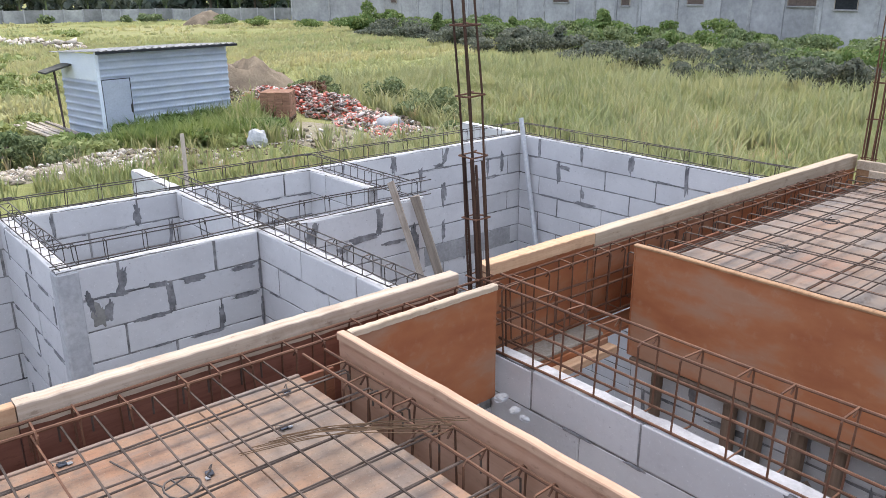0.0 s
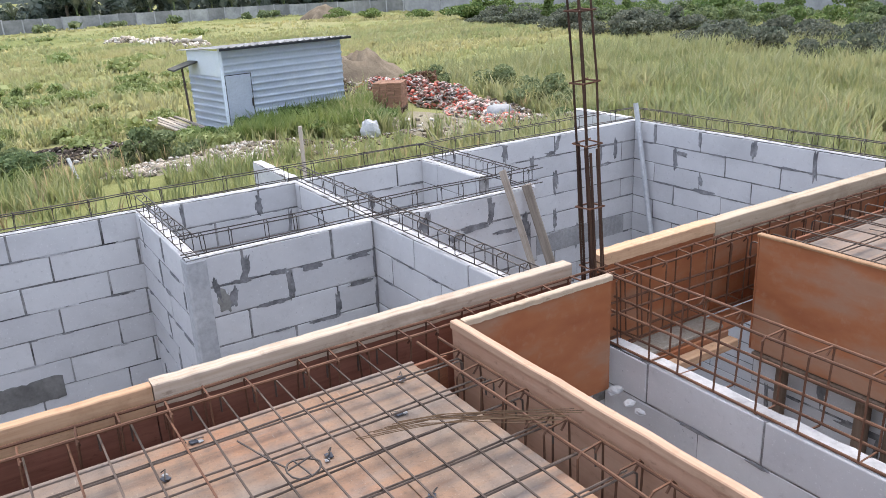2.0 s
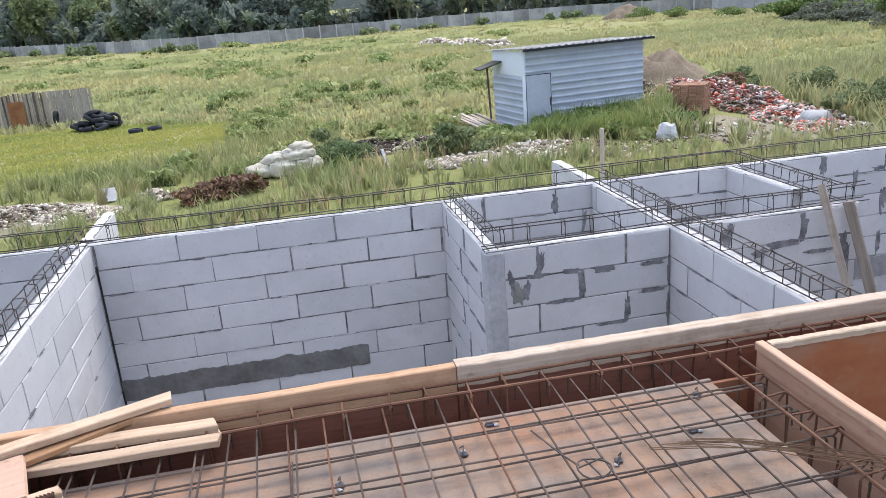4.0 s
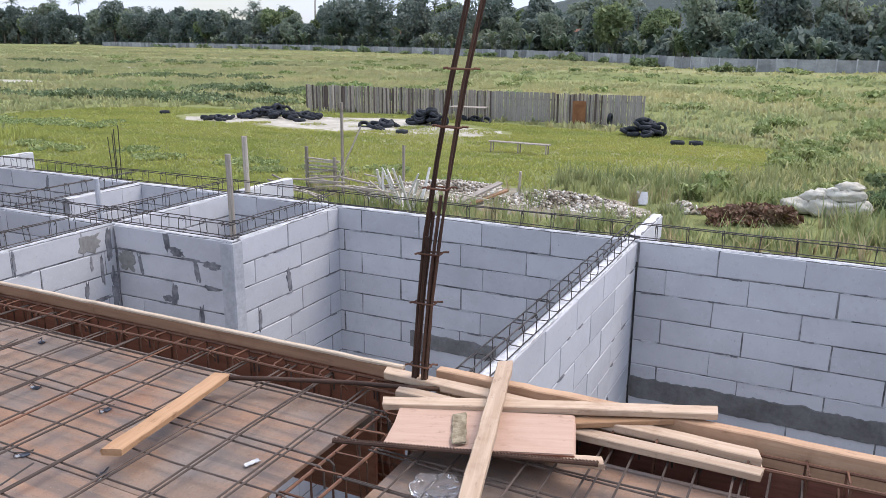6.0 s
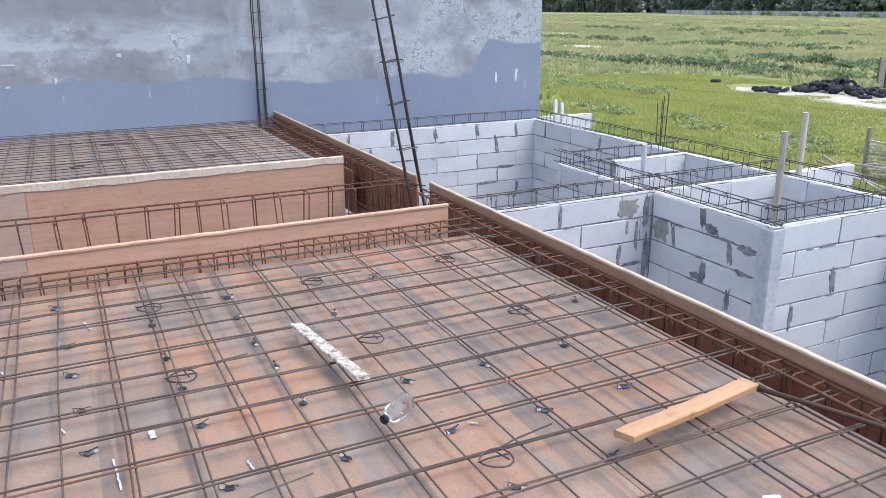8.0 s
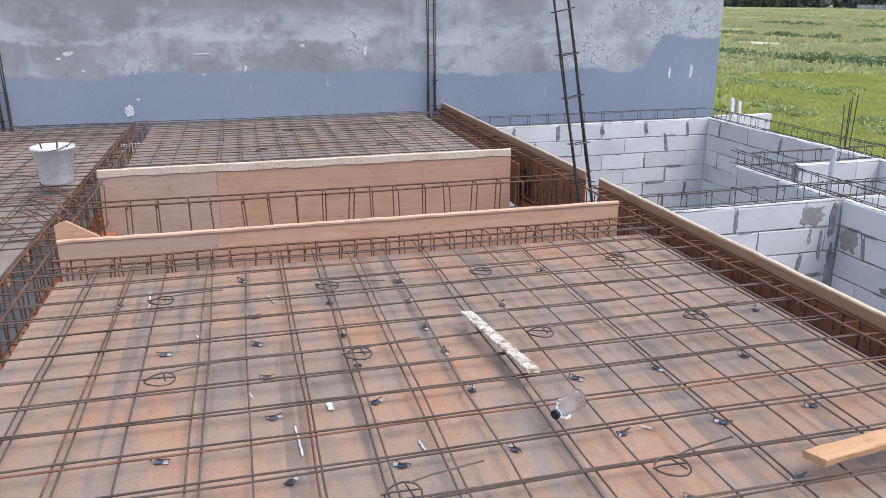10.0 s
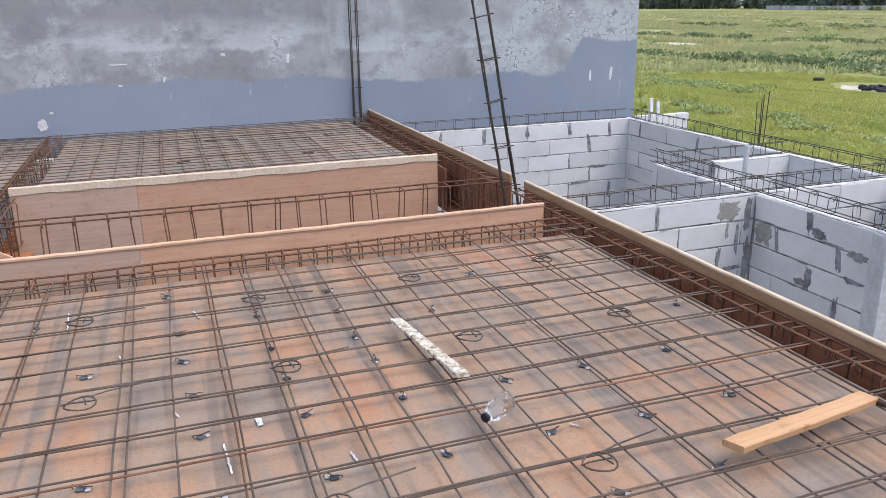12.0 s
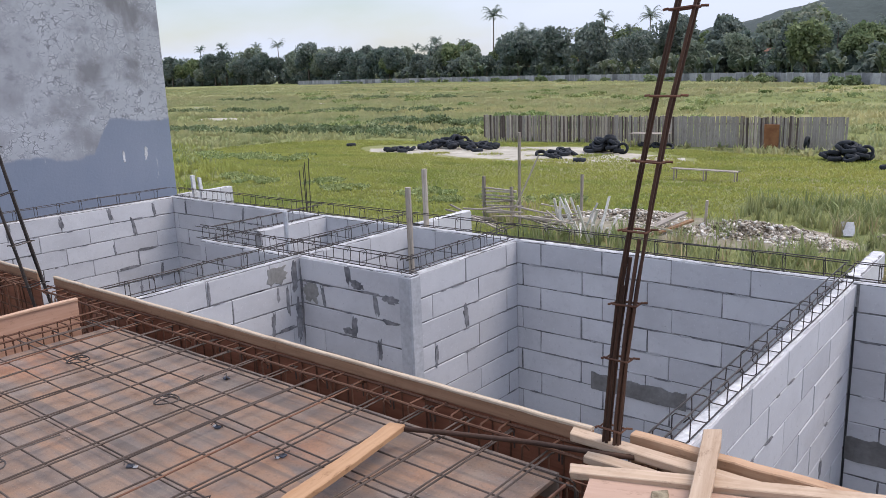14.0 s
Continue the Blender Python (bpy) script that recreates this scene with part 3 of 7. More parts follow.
def block_wall(name, axis, lo, hi, a0, a1, label, z0=Z_FLOOR, z1=Z_TOP, bond=((-99, 0.0, 0.3),), material=None, white=True, capping=M_TOPWHITE):
    """A wall of aerated blocks in running bond: lo..hi across, a0..a1 along x or y."""
    mid, th = (lo + hi) / 2, hi - lo
    bm = bmesh.new()
    e = 0.0035
    if axis == "x":
        box(bm, a0 + 0.002, a1 - 0.002, lo + e, hi - e, z0, z1 - 0.004)
    else:
        box(bm, lo + e, hi - e, a0 + 0.002, a1 - 0.002, z0, z1 - 0.004)
    wall = tagged(finish(name, bm, material or M_MORTAR), label, "wall", kind="structure")
    row, top = 0, z1
    while top > z0 + 0.02:
        bot = max(top - BH, z0)
        cuts = bond_joints(a0, a1, row, bond)
        for p, q in zip(cuts, cuts[1:]):
            gap = JOINT * rng.choice((0.6, 0.9, 1.0, 1.5))
            me = block_mesh(q - p - gap, top - bot - JOINT, th, rng.randrange(3))
            ob = new("block", me)
            c, z = (p + q) / 2, (top + bot) / 2
            JOINTS.setdefault(wall.name, []).append((q, z))
            out = rng.uniform(-0.002, 0.002)
            ob.parent = wall
            tilt = rng.uniform(-0.25, 0.25)
            if axis == "x":
                ob.matrix_basis = pose(c, mid + out, z + rng.uniform(-0.0012, 0.0012), 0, tilt, 0)
            else:
                ob.matrix_basis = pose(mid + out, c, z + rng.uniform(-0.0012, 0.0012), 0, tilt, 90)
        top -= BH
        row += 1
    if white:
        bm = bmesh.new()
        n = max(2, int((a1 - a0) / 0.06))
        ring = []
        for k in range(n + 1):
            u = a0 + (a1 - a0) * k / n
            w = th / 2 - 0.008 + rng.uniform(-0.012, 0.004)
            h = 0.003 + rng.uniform(0, 0.006)
            pts = [(-w, 0), (-w + 0.008, h), (w - 0.008, h + rng.uniform(-0.003, 0.003)), (w, 0)]
            ring.append([bm.verts.new((u, mid + p, z1 + q) if axis == "x" else (mid + p, u, z1 + q)) for p, q in pts])
        for A, B in zip(ring, ring[1:]):
            for q in range(3):
                bm.faces.new((A[q], B[q], B[q + 1], A[q + 1]))
        part("mortar_bed", bm, capping, wall, "rough pale levelling bed on the wall top")
    return wall


T = 0.10
XW, XE = -8.13, 7.83      # inner faces of the outer side walls
block_wall("wall_back_west", "x", Y_BACK, Y_BACK + T, XW - 0.12, -0.05, "pale grey aerated block back wall of unplastered rooms", bond=((-99, -0.05, 0.35), (-2.75, -0.05, 0.35)))
block_wall("wall_back_east", "x", Y_BACK, Y_BACK + T, -0.045, XE + 0.10, "pale grey aerated block back wall of unplastered rooms", bond=((-99, 0.05, 0.28), (4.0, 0.12, 0.44)))
block_wall("wall_party", "y", -0.05, 0.05, 3.0, Y_BACK - 0.014, "pale grey aerated block wall between the two houses", bond=((-99, 0.1, 0.4),), material=M_PALEJOINT)
block_wall("wall_under_beam", "y", -0.05, 0.05, -1.0, 2.85, "pale block wall below the beam between the decks", z1=-0.43, white=False)
BATH = ((1, 5.06), (-1, 4.99))   # the two mirrored bathrooms: side and front wall
for s, y0 in BATH:
    a, b = sorted((s * 2.70, s * 2.80))
    block_wall("wall_bath_side", "y", a, b, y0 + T + 0.002, Y_BACK, "pale block side wall of the small bathroom", bond=((-99, 0.28, 0.45),))
    a, b = sorted((s * 2.70, s * 3.955))
    block_wall("wall_bath_front", "x", y0, y0 + T, a, b, "pale block bathroom wall with dark mortar smears", bond=((-99, 0.05, 0.33),) if s > 0 else ((-99, 0.24, 0.52),))
    a, b = sorted((s * 3.96, s * 4.06))
    block_wall("wall_corridor", "y", a, b, 2.9 if s > 0 else -0.3, Y_BACK - 0.012, "pale block wall that runs from the deck to the back wall", bond=((-99, 0.33, 0.03),) if s > 0 else ((-99, 0.47, 0.08),))
    a, b = sorted((s * 4.065, s * 5.35))
    block_wall("wall_small_room", "x", y0 - 0.03, y0 + T - 0.03, a, b, "pale block wall of the small room with mortar smears", bond=((-99, 0.12, 0.42),))
    a, b = sorted((s * 5.18, s * 5.28))
    block_wall("wall_cross", "y", a, b, 5.55, Y_BACK, "short pale block cross wall of the small room", bond=((-99, 0.2, 0.5),))
block_wall("wall_stairwell", "y", 4.03, 4.13, -2.5, 2.895, "pale block wall across the open stairwell", z1=-0.25, bond=((-99, 0.235, 0.55),), capping=M_PALEJOINT)
block_wall("wall_side_west", "y", XW - 0.10, XW, -3.0, Y_BACK - 0.002, "pale grey block side wall along the neighbour's wall", bond=((-99, 0.16, 0.47),))
block_wall("wall_side_east", "y", XE, XE + 0.10, -3.0, Y_BACK - 0.002, "pale grey block side wall with grey mortar joints", bond=((-99, 0.15, 0.47),))

# dark strips stand in for shade in the party wall's open corner joints
M_GAPSHADE = speckled("painted_joint_shade", (0.03, 0.03, 0.032), (0.07, 0.068, 0.07), 9, 40, 0.95, 0.5, 0.004, 0.0)
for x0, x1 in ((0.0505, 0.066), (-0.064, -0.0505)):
    tagged(finish("trim", box_bm(x0, x1, Y_BACK - 0.005, Y_BACK + 0.002, -2.3, Z_TOP - 0.16, 0.002), M_GAPSHADE), "dark strip for the shade in the corner joint", "joint", kind="structure")

# ---- neighbours' rendered walls ----
tagged(finish("wall_west", box_bm(-8.90, -8.62, -14, 6.83, Z_FLOOR, 5.2, 0.01), M_RENDER), "tall blue-grey rendered wall with raw patches", "wall", kind="structure")
tagged(finish("wall_east", box_bm(8.13, 8.45, -14, 2.66, Z_FLOOR, 5.2, 0.01), M_RENDER), "tall blue-grey rendered wall beside the deck", "wall", kind="structure")


# ---- deck formwork ----
def deck(name, x0, x1, y0, y1, label, sx=1.22, sy=2.44, ply=M_DECK):
    """Plywood sheets on bearers."""
    base = tagged(empty(name, (x0, y0, 0)), label, "deck", kind="structure")
    x = x0
    while x < x1 - 0.01:
        xe = min(x + sx, x1)
        y = y0
        while y < y1 - 0.01:
            ye = min(y + sy, y1)
            z = rng.uniform(-0.003, 0.001)
            bm = box_bm(x + 0.002 - x0, xe - 0.002 - x0, y + 0.002 - y0, ye - 0.002 - y0, -0.018 + z, z, 0.002)
            part("plywood_sheet", bm, ply, base)
            y = ye
        x = xe
    bm = bmesh.new()
    k = x0 + 0.2
    while k < x1 - 0.1:
        box(bm, k - x0 - 0.03, k - x0 + 0.03, 0.02, y1 - y0 - 0.02, -0.12, -0.022)
        k += 0.45
    part("bearers", bm, M_PINEY, base)
    return base


deck("deck_west", -3.10, -0.14, -0.42, 2.838, "plywood slab formwork deck, brown and grey stained")
deck("deck_east", 0.14, 2.98, -0.42, 2.838, "plywood slab formwork deck, brown and grey stained", 2.44, 1.22)
deck("deck_far_west", -8.60, -5.36, -0.45, 2.72, "far plywood deck under dense bars by the rendered wall", ply=M_DUSTDECK)
deck("deck_far_east", 4.90, 7.84, -0.45, 2.74, "far plywood deck under a bar mesh", ply=M_GREYDECK)
deck("deck_rear_west", -8.60, -0.14, -4.5, -0.72, "rear plywood deck under a bar mesh", ply=M_DUSTDECK)
deck("deck_rear_east", 0.14, 3.0, -4.5, -0.72, "rear plywood deck under a bar mesh")


def board(name, x0, x1, y0, y1, z0, z1, material, label, w=0.003, parts=()):
    return tagged(finish(name, box_bm(x0, x1, y0, y1, z0, z1, w), material), label, "board", kind="")


def edge_board(x0, x1, y0, y1, lumber, lumber_h, label, ply=M_FILM, z_bot=-0.40, z_top=Z_BOARD, along="x", strip=None):
    """A form side: plywood below, a sawn lumber rail on its top edge."""
    base = tagged(empty("form_board", (x0, y0, 0)), label, "formwork")
    bm = bmesh.new()
    n = 40
    L = (x1 - x0) if along == "x" else (y1 - y0)
    B = (y1 - y0) if along == "x" else (x1 - x0)
    r = random.Random(int(abs(x0) * 100 + abs(y0) * 10))
    rings = []
    for k in range(n + 1):
        u = L * k / n
        dz, db = r.uniform(-0.0016, 0.0016), r.uniform(-0.0012, 0.0012)
        rag = r.uniform(-0.006, 0.004) if 0.05 < lumber_h < 0.06 else 0
        pr = [(0, z_top - lumber_h + rag), (B, z_top - lumber_h + rag), (B, z_top - 0.004), (B - 0.004, z_top), (0.004, z_top), (0, z_top - 0.004)]
        rings.append([bm.verts.new((u, p + db, q + dz) if along == "x" else (p + db, u, q + dz)) for p, q in pr])
    for A, Bq in zip(rings, rings[1:]):
        for q in range(6):
            bm.faces.new((A[q], A[(q + 1) % 6], Bq[(q + 1) % 6], Bq[q]))
    bm.faces.new(rings[0][::-1])
    bm.faces.new(rings[-1])
    bmesh.ops.recalc_face_normals(bm, faces=bm.faces)
    part("rail", bm, lumber, base)
    e = 0.006
    if strip:
        part("strip", box_bm(0, L, 0.001, B - 0.001, z_top - lumber_h - strip[1], z_top - lumber_h - 0.001, 0.002), strip[0], base)
        lumber_h += strip[1]
    if along == "x":
        bm = box_bm(0, L, e, B - e, z_bot, z_top - lumber_h - 0.001, 0.002)
    else:
        cut = max(L - 2.44, 0.3) if ply is M_PINK else L - 0.01
        part("plywood_side", box_bm(e + 0.001, B - e - 0.001, cut, L, z_bot, z_top - lumber_h - 0.001, 0.002), ply, base)
        if ply is M_PINK:
            ply = M_DUSTPINK
        bm = box_bm(e, B - e, 0, cut - 0.002, z_bot, z_top - lumber_h - 0.001, 0.002)
    part("plywood_side", bm, ply, base)
    return base


LB0, LB1 = 3.02, 3.065
edge_board(-8.66, -4.30, LB0 - 0.035, LB0 - 0.013, M_TAN, 0.012, "thin form board on the slab edge by the far deck", M_DARKFILM, strip=(M_STRIPPLY, 0.05))
edge_board(-4.06, -0.09, LB0 - 0.035, LB0 - 0.011, M_TAN, 0.012, "brown plywood form board along the slab edge", M_DARKFILM, strip=(M_STRIPPLY, 0.05))
edge_board(0.04, 2.066, LB0, LB1, M_PINE, 0.10, "sawn pine form board along the slab edge", M_MAROON)
edge_board(2.07, 3.93, LB0, LB1 + 0.02, M_WHITEWOOD, 0.085, "pale new lumber form board along the slab edge", M_MAROON)
edge_board(4.10, 4.905, LB0, LB1 + 0.03, M_PINE, 0.06, "pine form board behind the open beam cage")
edge_board(4.91, 8.10, LB0, LB1 + 0.03, M_TAN, 0.10, "heavy pale pine rail along the far slab edge", z_top=0.128)

# boards along the openings
edge_board(-3.42, -3.388, -0.46, 2.815, M_PINEY, 0.015, "pinkish plywood beam side beside the open stairwell", M_PINK, -0.45, along="y")
edge_board(-5.36, -5.318, -0.55, 2.76, M_WHITEWOOD, 0.055, "orange plywood slab edge with a pale batten", M_PINK, -0.45, along="y")
edge_board(3.15, 3.185, -1.2, 2.84, M_PINEY, 0.03, "long pine beam side beside the open stairwell", M_PINK, -0.45, along="y")
edge_board(3.19, 3.97, 2.80, 2.835, M_TAN, 0.025, "orange-brown plywood end board by the column", M_FILM, -0.43)
edge_board(4.85, 4.885, -1.2, 2.73, M_BROWNPLY, 0.012, "wide orange-brown plywood slab edge", M_FILM, -0.46, 0.15, along="y")

edge_board(8.035, 8.075, 2.70, 2.99, M_TAN, 0.07, "short pale end board by the far column", M_BROWNPLY, -0.12, 0.10, along="y")
edge_board(7.90, 7.92, -0.45, 2.84, M_TAN, 0.06, "pale end board along the far deck", M_BROWNPLY, -0.12, 0.06, along="y")

# beam soffits
for x0, x1 in ((-8.6, -5.4), (-3.36, -0.14), (0.14, 3.14), (4.0, 7.8)):
    tagged(finish("beam_soffit", box_bm(x0, x1, 2.874, 3.018, -0.42, -0.40, 0.002), M_FILM), "plywood bottom of the edge beam form", "formwork")
    tagged(finish("beam_side", box_bm(x0 + (1.08 if x0 == 4.0 else 0), x1, 2.856, 2.873, -0.40, -0.022, 0.002), M_DARKFILM), "dark red plywood inner side of the edge beam form", "formwork")
for x0, x1, y0, y1 in ((-0.13, 0.13, -0.7, 2.85), (-3.37, -3.11, -0.45, 2.85), (2.99, 3.14, -0.45, 2.85), (-8.6, -0.15, -0.70, -0.46), (0.15, 7.8, -0.70, -0.46)):
    tagged(finish("beam_soffit", box_bm(x0, x1, y0, y1, -0.38, -0.36, 0.002), M_FILM), "plywood bottom of an inner beam form", "formwork")


for x0, x1 in ((-3.10, -0.14), (0.14, 2.98)):
    tagged(finish("edge_strip", box_bm(x0, x1, 2.840, 2.856, -0.10, 0.004, 0.002), M_GREYDECK), "cut plywood edge of the deck beside the beam form", "timber")

# ---- steel ----
def stirrup_mesh(w, h, r):
    bm = bmesh.new()
    c = 0.012
    pts = [(-w / 2 + c, 0), (w / 2 - c, 0), (w / 2, c), (w / 2, h - c), (w / 2 - c, h), (-w / 2 + c, h), (-w / 2, h - c), (-w / 2, c)]
    rod(bm, [(0, p, q) for p, q in pts], r, 5, True)
    rod(bm, [(0.004, -w / 2 + 0.004, h - 0.004), (0.006, -w / 2 + 0.03, h - 0.035)], r, 5)
    me = bpy.data.meshes.new("stirrup")
    bm.to_mesh(me)
    bm.free()
    return me


stirrup_cache = {}


def cage(p0, p1, w, h, gap, label, r=0.0045, material=M_REBAR, mid=False, rs=0.0035, sag=0.006, over=0.03):
    """A beam cage from p0 to p1 (its bottom centre line): long bars and tied stirrups."""
    p0, p1 = Vector(p0), Vector(p1)
    d = p1 - p0
    L = d.length
    yaw = math.atan2(d.y, d.x)
    pitch = -math.asin(d.z / L)
    base = tagged(empty("rebar_cage", p0), label, "reinforcement")
    base.rotation_euler = (0, pitch, yaw)
    heights = [0.004, h - 0.004] + ([h * 0.5] if mid else [])
    for s in (-1, 1):
        for z in heights:
            bm = bmesh.new()
            n = max(2, int(L / 0.45))
            pts = [(-over + (L + 2 * over) * k / n, s * (w / 2 - 0.007) + rng.uniform(-1, 1) * sag * 0.6, z + rng.uniform(-1, 1) * sag) for k in range(n + 1)]
            rod(bm, pts, r, 6)
            part("long_bar", bm, material, base)
    key = (round(w, 3), round(h, 3), rs, material.name)
    if key not in stirrup_cache:
        stirrup_cache[key] = stirrup_mesh(w, h, rs)
        stirrup_cache[key].materials.append(material)
    x = gap * 0.5
    while x < L:
        ob = new("stirrup", stirrup_cache[key])
        ob.parent = base
        ob.matrix_basis = pose(x + rng.uniform(-0.02, 0.02), rng.uniform(-0.004, 0.004), rng.uniform(-0.004, 0.006), rng.uniform(-3, 3), rng.uniform(-4, 4), rng.uniform(-6, 6))
        x += gap
    return base


RING = "dark thin bar cage lying on the wall top"
zc = Z_TOP + 0.016
for x0, x1 in ((XW, -5.3), (-5.3, -2.8), (-2.8, -0.05), (0.05, 2.8), (2.8, 5.2), (5.2, XE + 0.02)):
    cage((x0, Y_BACK + 0.06, zc), (x1, Y_BACK + 0.06, zc), 0.075, 0.12, 0.25, RING, 0.004, M_STEEL, rs=0.003)
cage((0.0, 3.08, zc), (0.0, 6.4, zc), 0.075, 0.12, 0.2, RING, 0.004, M_STEEL, rs=0.003)
for s, y0 in BATH:
    cage((s * 2.75, y0 + 0.02, zc), (s * 2.75, 6.4, zc), 0.075, 0.12, 0.2, RING, 0.004, M_STEEL, rs=0.003)
    cage((s * 2.72, y0 + 0.05, zc), (s * 4.0, y0 + 0.05, zc + 0.004), 0.075, 0.12, 0.2, RING, 0.004, M_STEEL, rs=0.003)
    cage((s * 4.0, y0 + 0.03, zc), (s * 5.4, y0 + 0.02, zc), 0.075, 0.12, 0.2, RING, 0.004, M_STEEL, rs=0.003)
    cage((s * 4.0, 3.15, zc), (s * 4.0, 6.4, zc + 0.008), 0.075, 0.12, 0.2, RING, 0.004, M_STEEL, rs=0.003)
    cage((s * 5.25, y0 + 0.1, zc), (s * 5.25, 6.4, zc), 0.075, 0.12, 0.2, RING, 0.004, M_STEEL, rs=0.003)
cage((XW - 0.05, 3.1, zc), (XW - 0.05, 6.4, zc), 0.075, 0.12, 0.25, RING, 0.004, M_STEEL, rs=0.003)
cage((XE + 0.05, 3.2, zc), (XE + 0.05, 6.4, zc), 0.075, 0.12, 0.22, RING, 0.004, M_STEEL, rs=0.003)

BEAM = "rusty beam cage with tied stirrups sunk in its form"
cage((-8.6, 2.93, -0.30), (-4.3, 2.93, -0.30), 0.10, 0.37, 0.11, BEAM, 0.006, mid=True, rs=0.0042)
cage((-4.1, 2.93, -0.30), (-0.06, 2.93, -0.30), 0.10, 0.365, 0.11, BEAM, 0.006, mid=True, rs=0.0042)
cage((0.06, 2.95, -0.30), (4.05, 2.95, -0.30), 0.10, 0.385, 0.15, BEAM, 0.006, rs=0.004)
cage((4.05, 2.95, -0.30), (7.8, 2.95, -0.30), 0.10, 0.36, 0.15, BEAM, 0.006, mid=True, rs=0.004)
cage((0, -0.6, -0.28), (0, 2.9, -0.28), 0.13, 0.32, 0.15, BEAM, 0.006, rs=0.004)
cage((-3.25, -0.45, -0.28), (-3.25, 2.85, -0.28), 0.13, 0.325, 0.095, BEAM, 0.006, rs=0.004)
cage((3.07, -0.45, -0.28), (3.07, 2.85, -0.28), 0.11, 0.34, 0.13, BEAM, 0.006, rs=0.004)
cage((-8.6, -0.58, -0.28), (-0.1, -0.58, -0.28), 0.14, 0.33, 0.15, BEAM, 0.006, rs=0.004)
OPEN = "rusty beam cage standing free over the block wall"
cage((4.12, -2.0, -0.248), (4.10, 2.95, -0.248), 0.13, 0.335, 0.19, OPEN, 0.006, mid=True, rs=0.0045)
cage((-4.3, -0.47, -0.20), (-4.3, 2.9, -0.20), 0.14, 0.30, 0.178, OPEN, 0.006, rs=0.0045)


def column(x, y, lean, h, label, material, gap=0.28, w=0.085, starter=0.75, z0=-0.40, d=None, bend=0.0, first=0.1):
    """Column bars with square ties, leaning and bowed sideways; short dark lap bars at the foot."""
    base = tagged(empty("column_rebar", (x, y, z0)), label, "reinforcement")
    base.rotation_euler = (radians(lean[1]), radians(lean[0]), 0)
    d = d or w

    def bow(z):
        low = min(z, 1.9)
        return bend * (low * low + 3.8 * (z - low))

    for a in (-1, 1):
        for b in (-1, 1):
            bm = bmesh.new()
            pts = [(a * (w / 2 - 0.006) + rng.uniform(-0.004, 0.004) + bow(k * h / 10), b * (d / 2 - 0.004) + rng.uniform(-0.004, 0.004), k * h / 10) for k in range(11)]
            rod(bm, pts, 0.0064 if material is M_STEEL else 0.0052, 6)
            part("long_bar", bm, material, base)
            if starter:
                bm = bmesh.new()
                top = -z0 + starter + rng.uniform(-0.15, 0.1)
                rod(bm, [(a * (w / 2 - 0.02) + bow(top * k / 4), b * (d / 2 - 0.002), top * k / 4) for k in range(5)], 0.0062, 6)
                part("lap_bar", bm, material, base)
    bm = bmesh.new()
    q, p = w / 2 + 0.006, d / 2 + 0.006
    rod(bm, [(-q, -p, 0), (q, -p, 0), (q, p, 0), (-q, p, 0)], 0.004, 5, True)
    rod(bm, [(-q, -p, 0.003), (-q - 0.012, -p - 0.01, 0.0)], 0.004, 5)
    rod(bm, [(q, p, 0.003), (q + 0.02, p + 0.01, 0.002)], 0.004, 5)
    me = bpy.data.meshes.new("tie")
    bm.to_mesh(me)
    bm.free()
    me.materials.append(M_REBAR if material is M_DARKRUST else material)
    z = -z0 + first
    while z < h:
        ob = new("tie", me)
        ob.parent = base
        ob.matrix_basis = pose(bow(z) + rng.uniform(-0.003, 0.003), 0, z + rng.uniform(-0.02, 0.02), rng.uniform(-4, 4), rng.uniform(-4, 4), rng.uniform(-4, 4))
        z += gap
    return base


column(-0.009, 2.95, (-0.4, 0.0), 2.7, "tall leaning rusty column bars with ties", M_DARKRUST, 0.217, w=0.068, d=0.022, bend=0.066, first=0.19)
column(4.068, 3.0, (-2.86, 0), 3.4, "tall rusty column bars beside the stairwell", M_DARKRUST, bend=-0.016, w=0.078)
column(-4.12, 2.98, (0, 10), 3.4, "slanting dark column bars beside the stairwell", M_STEEL, 0.3, 0.035, 0.6, d=0.11)
column(-8.58, -1.97, (0, 0), 3.4, "dark column bars against the rendered wall", M_STEEL, 0.3, 0.09, starter=0.5)
column(-8.58, 2.845, (0, 0), 3.4, "dark column bars against the rendered wall", M_STEEL, 0.3, 0.09, starter=0.5)
column(8.13, 2.95, (1, 0), 3.0, "rusty column bars at the deck's far corner", M_REBAR, 0.3)


